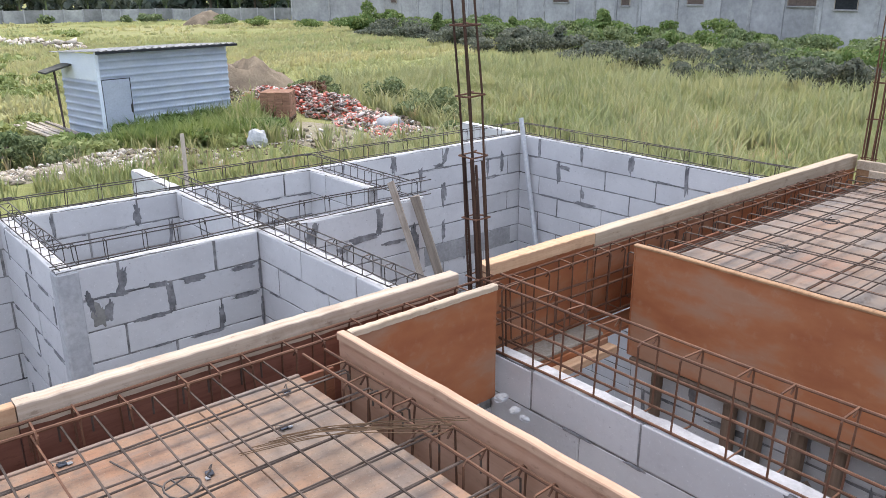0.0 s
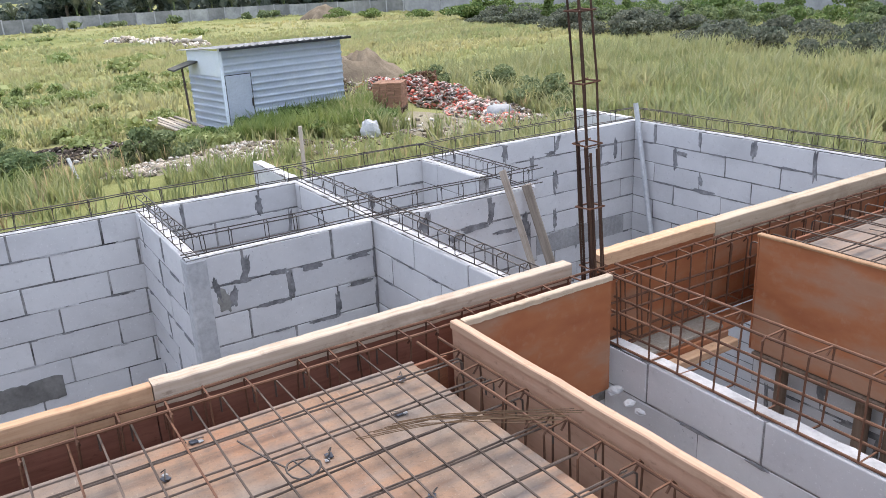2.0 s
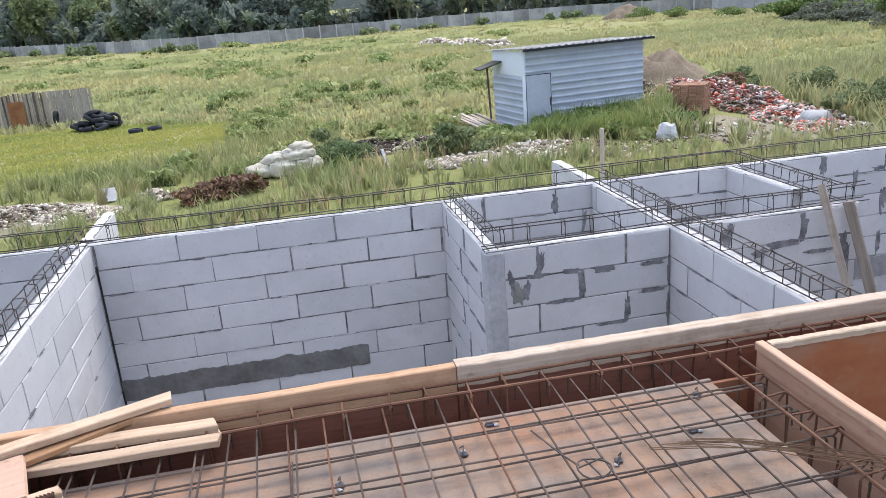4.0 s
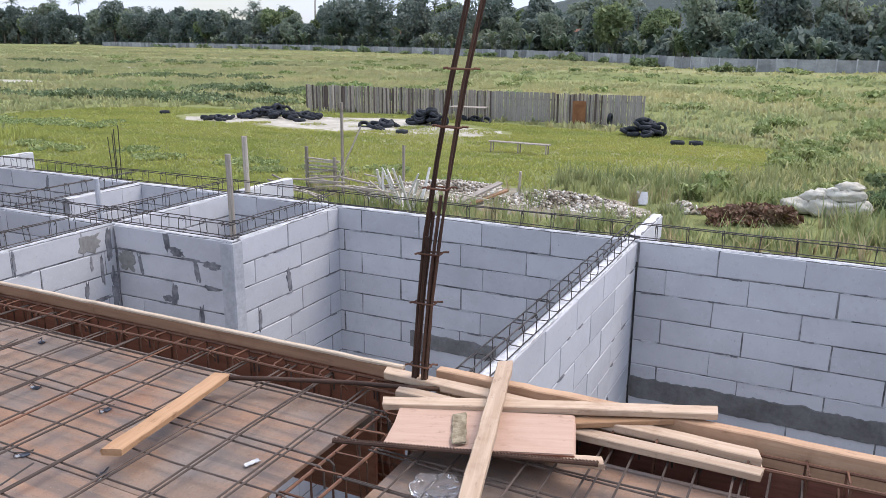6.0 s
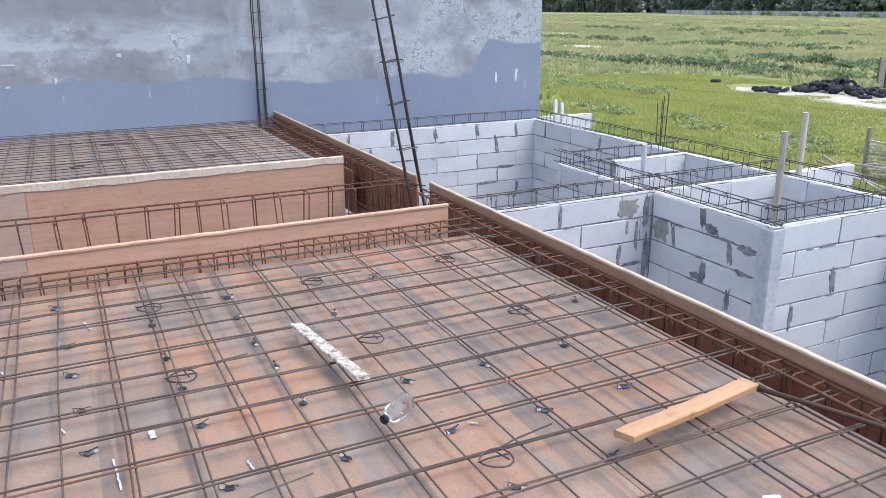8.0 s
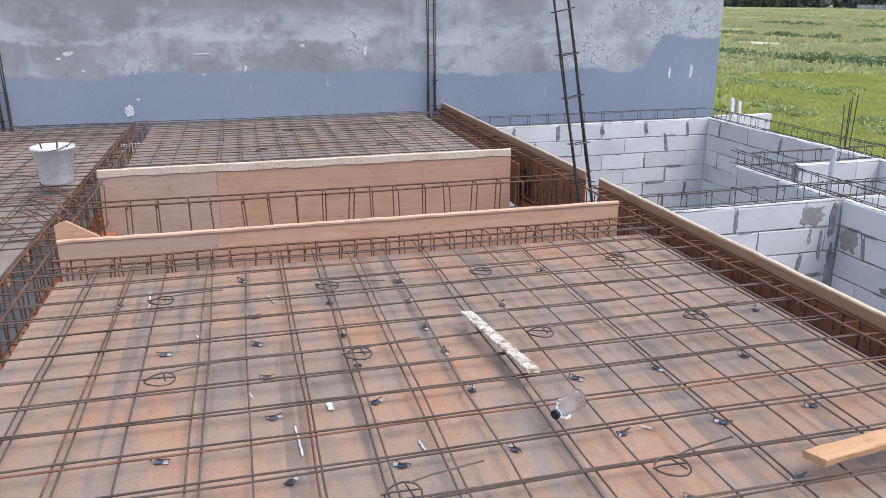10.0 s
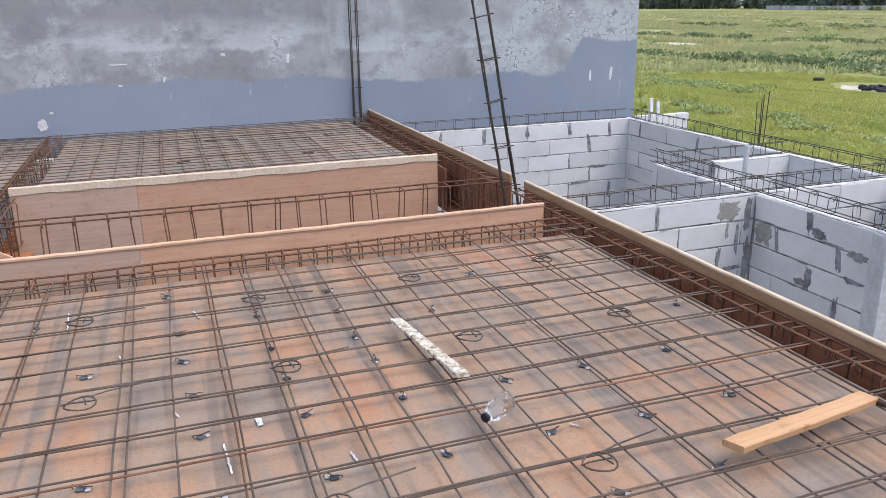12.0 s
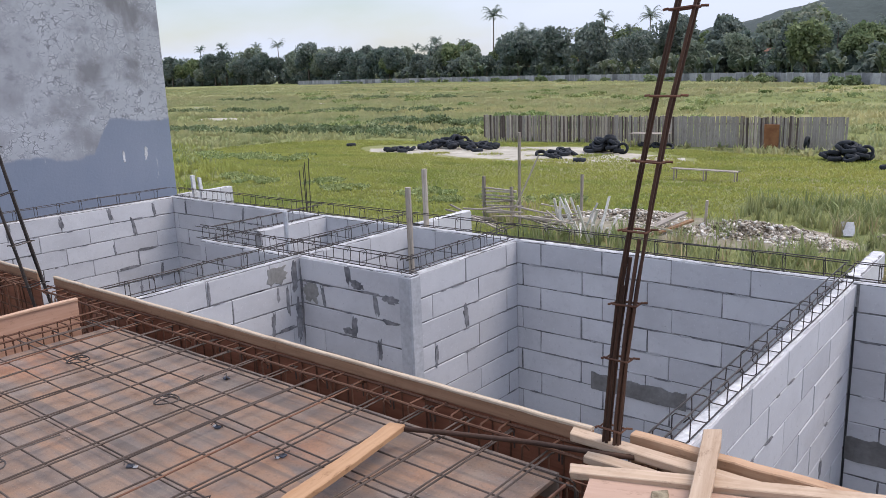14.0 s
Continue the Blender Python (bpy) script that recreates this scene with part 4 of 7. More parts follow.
def bar_mesh(name, x0, x1, y0, y1, along_x, along_y, label, over=(0.1, 0.12)):
    """Slab bars tied crosswise. along_x, along_y: (a bar's place, spacing, pair gap, share of bars that are doubled)."""
    base = tagged(empty(name, (0, 0, 0)), label, "reinforcement")

    def bar(p, q, z, hook):
        bm = bmesh.new()
        p, q = Vector((*p, z)), Vector((*q, z))
        n = 7
        s = (q - p).normalized().cross(Vector((0, 0, 1)))
        pts = [p.lerp(q, k / n) + s * rng.uniform(-0.005, 0.005) + Vector((0, 0, rng.uniform(-0.004, 0.006))) for k in range(n + 1)]
        if hook:
            d = (q - p).normalized()
            pts += [pts[-1] + d * 0.014 + Vector((0, 0, -0.012)), pts[-1] + d * 0.016 + Vector((0, 0, -0.075))]
        rod(bm, pts, 0.0038, 5)
        part("slab_bar", bm, M_BARGREY if rng.random() < 0.88 else M_REBAR, base)

    def run(place, step, pair, share, lo, hi, z, make):
        c = place + step * math.ceil((lo + 0.03 - place) / step)
        while c < hi - 0.02:
            j, k = rng.uniform(-0.010, 0.010), rng.uniform(-0.010, 0.010)
            make(c + j, c + k, z, True)
            if rng.random() < share:
                g = pair * rng.uniform(0.6, 1.25)
                make(c + j + g, c + k + g * rng.uniform(0.6, 1.3), z + rng.uniform(-0.004, 0.004), rng.random() < 0.5)
            c += step

    run(*along_x, y0, y1, 0.036, lambda a, b, z, hook: bar((x0 - over[0], a), (x1 + over[1] + rng.uniform(-0.03, 0.0), b), z, hook and over[1] > 0.05))
    run(*along_y, x0, x1, 0.046, lambda a, b, z, hook: bar((a, y0 - 0.12), (b, y1 + 0.095 + rng.uniform(-0.02, 0.015)), z, hook))
    return base


bar_mesh("slab_mesh", -3.10, -0.14, -0.42, 2.87, (0.50, 0.187, 0.030, 0.55), (-1.02, 0.205, 0.020, 0.8), "rusty bars tied crosswise over the deck")
bar_mesh("slab_mesh", 0.14, 2.98, -0.42, 2.87, (2.51, 0.175, 0.022, 0.85), (1.87, 0.1025, 0.02, 0.15), "rusty bars tied crosswise over the deck")
bar_mesh("slab_mesh", -8.62, -5.40, -0.45, 2.74, (0.50, 0.187, 0.03, 0.6), (-6.0, 0.14, 0.02, 0.5), "dense bars tied over the far deck", (0.02, 0.0))
bar_mesh("slab_mesh", 4.92, 7.82, -0.45, 2.76, (2.51, 0.175, 0.022, 0.8), (5.0, 0.17, 0.02, 0.4), "dense bars tied over the far deck", (0.0, 0.05))
bar_mesh("slab_mesh", -8.62, -3.5, -3.4, -0.75, (0.0, 0.16, 0.03, 0.5), (0.0, 0.15, 0.03, 0.5), "dense bars tied over the rear deck")


# ---- the field ----
def shed(at, yaw):
    """Corrugated zinc shed: ribbed walls, door, lean roof."""
    base = tagged(empty("shed", at), "grey corrugated metal shed with a closed door", "shed")
    base.rotation_euler = (0, 0, yaw)
    L, D, H, H2 = 4.54, 2.2, 2.58, 2.3
    m = M_ZINC

    def ribbed(x0, x1, z0, z1, y, step=0.22, depth=0.034):
        bm = bmesh.new()
        n = int((z1 - z0) / (step / 9))
        prev = None
        for k in range(n + 1):
            z = z0 + (z1 - z0) * k / n
            ph = (z / step) % 1
            o = depth * (0.5 - 0.5 * math.cos(2 * math.pi * ph)) ** 3
            row = [bm.verts.new((x0 + (x1 - x0) * q / 6, y - o + 0.006 * math.sin(q * 2.1 + z * 3), z)) for q in range(7)]
            if prev:
                for q in range(6):
                    bm.faces.new((prev[q], prev[q + 1], row[q + 1], row[q]))
            prev = row
        bmesh.ops.solidify(bm, geom=list(bm.faces), thickness=0.006)
        return bm

    part("front_sheet", ribbed(1.02, L, 0, 1.76, 0), m, base)
    part("front_sheet", ribbed(0, L, 1.76, H, 0.01), m, base)
    ob = part("side_sheet", ribbed(0, D, 0, 1.75, 0), m, base)
    ob.rotation_euler = (0, 0, radians(-90))
    ob.location = (0, D, 0)
    part("upper_side_sheet", box_bm(-0.012, 0.004, 0, D, 1.752, H - 0.05, 0.003), m, base, "flat metal sheet above the ribbed side")
    ob = part("side_sheet", ribbed(0, D, 0, H - 0.05, 0), m, base)
    ob.rotation_euler = (0, 0, radians(90))
    ob.location = (L, 0, 0)
    ob = part("back_sheet", ribbed(0, L, 0, H2, 0), m, base)
    ob.rotation_euler = (0, 0, radians(180))
    ob.location = (L, D, 0)
    part("corner_post", box_bm(-0.02, 0.09, -0.03, 0.03, 0, H, 0.01), m, base)
    # black plate behind the door stands in for the shade in its gap
    part("door_surround", box_bm(0.085, 1.01, -0.022, 0.004, 0.0, 1.785, 0.004), M_TYRE, base, "dark plate for the shade in the door gap")
    door = part("door", box_bm(0.11, 0.98, -0.035, 0.0, 0.03, 1.76, 0.008), M_DOORZINC, base, "plain grey sheet metal door")
    part("handle", box_bm(0.93, 0.97, -0.075, -0.03, 0.75, 1.0, 0.008), M_STEEL, door)
    bm = bmesh.new()
    n = 60
    prev = None
    for k in range(n + 1):
        x = -0.12 + (L + 0.35) * k / n
        o = 0.025 * math.sin(k * math.pi / 1.5)
        row = [bm.verts.new((x, y, H + 0.05 + (y + 0.3) * -0.05 + o)) for y in (-0.35, D * 0.5, D + 0.5)]
        if prev:
            for q in range(2):
                bm.faces.new((prev[q], row[q], row[q + 1], prev[q + 1]))
        prev = row
    bmesh.ops.solidify(bm, geom=list(bm.faces), thickness=0.012)
    part("roof_sheet", bm, M_ZINCROOF, base, "weathered pale zinc roof with a dark edge")
    part("fascia", box_bm(-0.11, L + 0.22, -0.36, -0.29, H - 0.04, H + 0.035, 0.006), M_TYRE, base)
    return base


M_TYRE = speckled("old_tyre_rubber", (0.014, 0.017, 0.022), (0.034, 0.038, 0.046), 5, 60, 0.75, 0.3, 0.004, 0.3)
M_ZINC = speckled("zinc_sheet", (0.68, 0.76, 0.88), (0.80, 0.87, 0.96), 1.2, 30, 0.38, 0.15, 0.003, 0.06, 0.1)
M_DOORZINC = speckled("door_sheet", (0.40, 0.45, 0.54), (0.47, 0.52, 0.61), 1.2, 30, 0.5, 0.15, 0.003, 0.04, 0.1)
M_ZINCROOF = speckled("roof_zinc", (0.42, 0.42, 0.42), (0.62, 0.63, 0.64), 1.6, 20, 0.5, 0.2, 0.003, 0.06, 0.4)
shed((9.10, 25.0, Z_FLOOR - 0.03), radians(9.8))


M_FENCESHEET = speckled("dull_fence_sheet", (0.35, 0.36, 0.375), (0.46, 0.47, 0.485), 0.8, 12, 0.7, 0.2, 0.004, 0.1)
M_DARKPLANK = wooden("dark_fence_plank", (0.085, 0.065, 0.06), (0.17, 0.13, 0.115), "z", 0.85, 0.3)
M_WHITESTICK = wooden("white_bleached_stick", (0.52, 0.49, 0.45), (0.70, 0.67, 0.62), "z", 0.85, 0.15)
M_STICK = wooden("bleached_stick", (0.33, 0.28, 0.225), (0.52, 0.465, 0.395), "z", 0.85, 0.25)


M_PALEPLANK = wooden("dull_grey_plank", (0.26, 0.235, 0.215), (0.36, 0.33, 0.30), "z", 0.85, 0.08)


def plank_fence():
    base = tagged(empty("plank_fence", (-27.52, 40.12, Z_FLOOR)), "long fence of weathered upright planks", "fence")
    base.rotation_euler = (0, 0, math.atan2(0.66, 20.1))
    x, L = 0.0, 20.12
    part("rail", box_bm(0, L, 0.03, 0.08, 0.35, 0.43, 0.004), M_OLDWOOD, base)
    part("rail", box_bm(0, L, 0.03, 0.08, 1.1, 1.18, 0.004), M_OLDWOOD, base)
    plain = [(12.3, 15.2), (18.5, 20.12)]
    while x < L:
        w = rng.uniform(0.05, 0.13)
        h = 1.50 + rng.uniform(-0.06, 0.05)
        mat = rng.choices((M_OLDWOOD, M_STICK, M_DARKPLANK, M_PALEPLANK), (0.52, 0.12, 0.2, 0.16))[0]
        if any(u0 - w < x < u1 for u0, u1 in plain):
            w, h, mat = 0.11, 1.50 + rng.uniform(-0.015, 0.015), M_PALEPLANK
        ob = part("plank", box_bm(0, w - 0.01, -0.012, 0.012, -0.05, h, 0.003), mat, base)
        ob.location = (x, rng.uniform(-0.03, 0.03), 0)
        ob.rotation_euler = (0, rng.uniform(-0.02, 0.02), 0)
        x += w
    return base


plank_fence()


# ---- leaves, grass, trees ----
def leaf_quads(centres, size, r, stretch=1.6):
    """Diamond leaves at random tilts round the given centres: vertices and faces."""
    n = len(centres)
    a = r.normal(size=(n, 3))
    a /= np.linalg.norm(a, axis=1)[:, None]
    b = np.cross(a, r.normal(size=(n, 3)))
    b /= np.linalg.norm(b, axis=1)[:, None] + 1e-9
    s = size * r.uniform(0.6, 1.4, (n, 1))
    v = np.stack([centres - a * s * stretch, centres + b * s, centres + a * s * stretch, centres - b * s], 1).reshape(-1, 3)
    return v, np.arange(n * 4).reshape(n, 4)


def crown_points(r, n, rx, rz, z, lumps=9):
    """Points gathered in uneven lumps."""
    c = r.normal(size=(lumps, 3))
    c /= np.linalg.norm(c, axis=1)[:, None]
    c *= r.uniform(0.35, 0.8, (lumps, 1))
    rad = r.uniform(0.28, 0.5, lumps)
    k = r.integers(0, lumps, n)
    d = r.normal(size=(n, 3))
    d /= np.linalg.norm(d, axis=1)[:, None]
    d *= r.uniform(0.75, 1.05, (n, 1))
    p = c[k] + d * rad[k][:, None]
    p *= (rx, rx, rz)
    p[:, 2] += z
    return p


def broad_tree(seed, h, material, leaves=1500, size=0.28):
    r = np.random.default_rng(seed)
    base = tagged(empty("tree"), "leafy green tree behind the boundary wall", "tree", "trees behind the wall")
    bm = bmesh.new()
    rod(bm, [(0, 0, -0.3), (0.1, 0, h * 0.25), (0.0, 0.15, h * 0.5), (0.1, 0.1, h * 0.75)], [h * 0.028, h * 0.022, h * 0.015, h * 0.006], 7)
    for k in range(6):
        a = k * 1.05 + seed
        z = h * (0.3 + 0.07 * k)
        rod(bm, [(0, 0, z), (math.cos(a) * h * 0.13, math.sin(a) * h * 0.13, z + h * 0.12), (math.cos(a) * h * 0.24, math.sin(a) * h * 0.24, z + h * 0.18)], [h * 0.011, h * 0.008, h * 0.003], 5)
    part("trunk", bm, M_BARK, base)
    p = crown_points(r, leaves, h * 0.36, h * 0.40, h * 0.60, 18)
    p += r.normal(size=p.shape) * h * 0.02
    v, f = leaf_quads(p, size, r)
    quads_mesh("crown", v, f, material, base)
    return base


def palm_fronds(r, h, n=26, reach=5.0):
    vs, fs = [], []
    for k in range(n):
        a = k * 2.4 + r.uniform(-0.2, 0.2)
        up = r.uniform(-0.1, 1.5)
        tip = reach * r.uniform(0.7, 1.0)
        prev = None
        for q in range(13):
            u = q / 12
            rad = tip * u * (1 - 0.18 * u)
            z = h + up * tip * 0.55 * math.sin(u * 1.9) - 0.8 * tip * 0.42 * u ** 2.4
            c = np.array((math.cos(a) * rad, math.sin(a) * rad, z))
            if q:
                side = np.array((-math.sin(a), math.cos(a), 0))
                w = 0.75 * math.sin(math.pi * min(u * 0.92 + 0.08, 1)) + 0.05
                d = c - prev
                for s in (-1, 1):
                    for half in (0.0, 0.5):
                        o = prev + d * half
                        t = o + side * s * w + d * 0.9 - np.array((0, 0, 0.35 * w))
                        i = len(vs)
                        vs += [o, o + d * 0.42, t]
                        fs.append((i, i + 1, i + 2))
            prev = c
    return np.array(vs), np.array(fs)


def palm_tree(seed, h):
    r = np.random.default_rng(seed)
    base = tagged(empty("palm_tree"), "tall coconut palm with a feathery crown", "palm", "palms on the skyline")
    bm = bmesh.new()
    b = r.uniform(-0.8, 0.8)
    rod(bm, [(0, 0, -0.3), (b * 0.3, 0, h * 0.3), (b * 0.8, 0, h * 0.7), (b, 0, h)], [0.28, 0.2, 0.16, 0.13], 7)
    part("trunk", bm, M_BARK, base)
    v, f = palm_fronds(r, h)
    v[:, 0] += b
    quads_mesh("crown", v, f, M_LEAFDARK, base)
    return base


def banana_plant(seed, h):
    r = np.random.default_rng(seed)
    base = tagged(empty("banana_plant"), "banana plant with broad arching leaves", "banana plant", "bananas along the wall")
    bm = bmesh.new()
    rod(bm, [(0, 0, -0.2), (0.03, 0, h * 0.55)], [0.14, 0.09], 7)
    part("trunk", bm, M_LEAF, base)
    vs, fs = [], []
    for k in range(9):
        a = k * 2.4 + r.uniform(-0.3, 0.3)
        reach, up = r.uniform(1.2, 2.0), r.uniform(0.7, 1.5)
        prev = None
        for q in range(7):
            u = q / 6
            c = np.array((math.cos(a) * reach * u, math.sin(a) * reach * u, h * 0.5 + up * 1.6 * math.sin(u * 2.2) * h / 3.2))
            w = 0.3 * math.sin(math.pi * (0.06 + 0.9 * u)) + 0.02
            s = np.array((-math.sin(a), math.cos(a), 0)) * w
            row = [c - s - (0, 0, 0.5 * w), c, c + s - (0, 0, 0.5 * w)]
            if prev is not None:
                i = len(vs)
                vs += prev + row
                fs += [(i, i + 1, i + 4, i + 3), (i + 1, i + 2, i + 5, i + 4)]
            prev = row
    quads_mesh("leaves", np.array(vs), np.array(fs), M_BANANA, base)
    return base


def waves(x, y, k, seed):
    """A smooth uneven field of values between about 0 and 1."""
    r = np.random.default_rng(seed)
    v = np.zeros_like(x)
    for q in range(9):
        a = r.uniform(0, 6.28)
        f = k * r.uniform(0.5, 2.2)
        v = v + np.sin((x * math.cos(a) + y * math.sin(a)) * f + r.uniform(0, 6.28))
    return 0.5 + v / 8.5


def grass_patch(name, pts, hmin, hmax, material, label, seed, wide=0.012, tufts=9):
    """Bent blades of grass as one mass."""
    r = np.random.default_rng(seed)
    n = len(pts)
    h = hmin + (hmax - hmin) * r.uniform(0, 1, n) * np.clip(waves(pts[:, 0], pts[:, 1], 0.55, seed + 30) * 1.5, 0.25, 1.2)
    a = r.uniform(0, 2 * math.pi, n)
    tuft = np.arange(n) // tufts * tufts
    away = r.uniform(0.0, wide * 9, n)
    pts = pts[tuft] + np.stack([np.cos(a) * away, np.sin(a) * away, np.zeros(n)], 1)
    lean = r.uniform(0.15, 0.9, n) * h
    w = wide * r.uniform(0.7, 1.5, n)
    d = np.stack([np.cos(a), np.sin(a), np.zeros(n)], 1)
    s = np.stack([-np.sin(a), np.cos(a), np.zeros(n)], 1) * w[:, None]
    z = np.array([0, 0, 1.0])
    mid = pts + d * (lean * 0.3)[:, None] + z * (h * 0.6)[:, None]
    tip = pts + d * lean[:, None] + z * h[:, None]
    v = np.stack([pts - s, pts + s, mid + s * 0.8, mid - s * 0.8, tip], 1).reshape(-1, 3)
    i = np.arange(n)[:, None] * 5
    f = np.concatenate([i + np.array([[0, 1, 2]]), i + np.array([[0, 2, 3]]), i + np.array([[3, 2, 4]])], 0)
    return tagged(quads_mesh(name, v, f, material), label, "grass", kind="stuff")


FIELD = np.random.default_rng(3)


def ellipse(x, y, cx, cy, rx, ry):
    return ((x - cx) / rx) ** 2 + ((y - cy) / ry) ** 2 < 1


def bare(x, y):
    """Where no tall grass grows: building, sand, rubble, path, shed."""
    b = (x > -9.2) & (x < 8.8) & (y < 7.6)
    b |= ellipse(x, y, -22, 34.5, 10, 3.6) & (waves(x, y, 1.3, 5) > 0.30)
    b |= ellipse(x, y, -6.2, 20.4, 4.6, 1.9) & (waves(x, y, 2.2, 7) > 0.36)
    b |= ellipse(x, y, 7.2, 20.9, 2.6, 0.9) & (waves(x, y, 2.6, 8) > 0.42)
    b |= ellipse(x, y, 15.0, 20.9, 1.5, 3.2) & (waves(x, y, 2.6, 4) > 0.36)
    b |= ellipse(x, y, 16.6, 24.0, 1.7, 5.2) | ellipse(x, y, 17.2, 31.6, 3.0, 3.0)
    b |= ellipse(x, y, 4.8, 25.0, 2.1, 2.3)
    b |= ellipse(x, y, 7.9, 26.6, 1.6, 3.4)
    b |= ellipse(x, y, -70, 52, 5, 1.6) | ellipse(x, y, -92, 82, 8, 2.2) | ellipse(x, y, -107, 72.5, 7, 4)
    b |= ellipse(x, y, -14.5, 11.5, 5.0, 1.3) & (waves(x, y, 1.5, 6) > 0.4)
    b |= ellipse(x, y, 12.0, 20.6, 2.6, 0.8) | ellipse(x, y, -0.2, 20.0, 1.6, 1.4)
    u, w = (x - 9.1) * 0.988 + (y - 25) * 0.156, -(x - 9.1) * 0.156 + (y - 25) * 0.988
    b |= (u > -0.5) & (u < 5.0) & (w > -0.2) & (w < 2.6)
    return b


def short(x, y):
    """Grazed turf round the fence and the tyres."""
    return ellipse(x, y, -20, 31, 21, 8.5) | ellipse(x, y, -17, 22, 11, 6.5)


def scatter(n, x0, x1, y0, y1, fn=None):
    x, y = FIELD.uniform(x0, x1, n * 2), FIELD.uniform(y0, y1, n * 2)
    keep = ~bare(x, y)
    if fn is not None:
        keep &= fn(x, y)
    x, y = x[keep][:n], y[keep][:n]
    z = np.array([ground_height(a, b) for a, b in zip(x, y)])
    return np.stack([x, y, z], 1)


def clumped(x, y):
    return FIELD.uniform(0, 1, len(x)) < np.clip(waves(x, y, 1.1, 9) * 1.5 - 0.1, 0.12, 1)


def tall_only(x, y):
    return clumped(x, y) & ~short(x, y)


grass_patch("tall_grass", scatter(90000, -16, 34, 7.7, 30, tall_only), 0.2, 0.62, M_GRASS, "tall wild grass close behind the rooms", 1, 0.013)
grass_patch("short_turf", scatter(150000, -42, 4, 12, 40, short), 0.03, 0.11, M_TURF, "short green turf round the tyres and fence", 4, 0.02, 2)
grass_patch("west_meadow", scatter(50000, -62, -9.3, 7, 30, lambda x, y: ~short(x, y)), 0.12, 0.42, M_TURF, "green grass west of the rooms", 10, 0.022)
grass_patch("west_meadow", scatter(45000, -135, -58, 20, 80), 0.15, 0.45, M_FARGRASS, "far meadow grass on the west side", 11, 0.06)
grass_patch("meadow_grass", scatter(150000, -62, 66, 24, 76, tall_only), 0.14, 0.40, M_FARGRASS, "wild meadow grass across the field", 2, 0.034)
grass_patch("far_meadow", scatter(120000, -330, 100, 70, 235, clumped), 0.12, 0.36, M_FARGRASS, "distant pale meadow grass", 6, 0.10)
grass_patch("dry_band", scatter(90000, -190, 60, 42, 175, lambda x, y: waves(x * 0.22, y, 0.16, 21) > 0.56), 0.16, 0.38, M_DRYBAND, "tan bands of dry meadow grass", 12, 0.085)
grass_patch("dry_band", scatter(26000, -40, 30, 30, 60, lambda x, y: (waves(x * 0.3, y, 0.3, 22) > 0.6) & ~short(x, y)), 0.16, 0.38, M_DRYBAND, "tan band of dry grass past the fence", 13, 0.03)
grass_patch("dry_band", scatter(60000, -190, -34, 36, 115, lambda x, y: waves(x * 0.25, y, 0.2, 23) > 0.47), 0.16, 0.38, M_DRYBAND, "tan dry grass across the west meadow", 15, 0.06)
grass_patch("lush_grass", scatter(9000, 8.6, 16, 21.9, 25.7, lambda x, y: (y > 21.9 + 0.25 * abs(x - 12)) & (waves(x, y, 1.6, 24) > 0.3)), 0.35, 0.9, M_LUSH, "lush green grass before the shed", 16, 0.016)
grass_patch("straw_grass", scatter(4500, -12, 24, 8.5, 22, lambda x, y: waves(x, y, 0.9, 14) > 0.52), 0.3, 0.8, M_STRAW, "dry straw-coloured grass near the walls", 7, 0.011)
grass_patch("reed_grass", scatter(42000, 12, 52, 4, 34, lambda x, y: waves(x, y, 0.7, 15) > 0.36), 0.45, 0.95, M_REED, "high pale reedy grass beside the east rooms", 8, 0.02)
grass_patch("bent_straw", scatter(9000, 8.9, 26, 5, 16, lambda x, y: waves(x, y, 0.9, 17) > 0.4), 0.3, 0.7, M_REED, "pale bent grass beside the east wall", 9, 0.012)


def far_edge(x0, y0, x1, y1, n, wide):
    """Spots for low bushes strewn along a line."""
    out = []
    for k in range(n):
        u = rng.random()
        out.append((x0 + (x1 - x0) * u + rng.uniform(-2, 2), y0 + (y1 - y0) * u + rng.uniform(-wide, wide), rng.uniform(0.8, 2.0), rng.uniform(0.3, 0.75)))
    return out


def leaf_mass(name, spots, per, size, material, label, seed, category="bush"):
    """Low bushes as one mass of small leaves: spots of (x, y, radius, height)."""
    r = np.random.default_rng(seed)
    vs, fs, k = [], [], 0
    for x, y, rad, h in spots:
        p = crown_points(r, per, rad, h * 0.55, h * 0.45, 7)
        p[:, 2] = np.abs(p[:, 2])
        p += (x, y, ground_height(x, y))
        v, f = leaf_quads(p, size, r)
        vs.append(v)
        fs.append(f + k)
        k += len(v)
    return tagged(quads_mesh(name, np.concatenate(vs), np.concatenate(fs), material), label, category, kind="stuff")


clumps = []
for k in range(110):
    y = 44 + 100 * rng.random() ** 1.3
    x = rng.uniform(-1.15, 0.25) * y + rng.uniform(-8, 8)
    clumps.append((x, y, rng.uniform(0.8, 2.6), rng.uniform(0.25, 0.7)))
leaf_mass("field_weeds", clumps, 130, 0.13, M_FIELDWEED, "low green weed clumps dotted over the meadow", 60)
leaf_mass("field_weeds", far_edge(-66, 37.5, -30, 43, 70, 0.9) + far_edge(-46, 50, -22, 49, 40, 1.0) + far_edge(-95, 60, -50, 66, 34, 2.0) + far_edge(-130, 92, -70, 98, 34, 3.0), 150, 0.10, M_LEAF, "dark weed strips between the meadow's bands", 69)
bushy, fringe = [], []
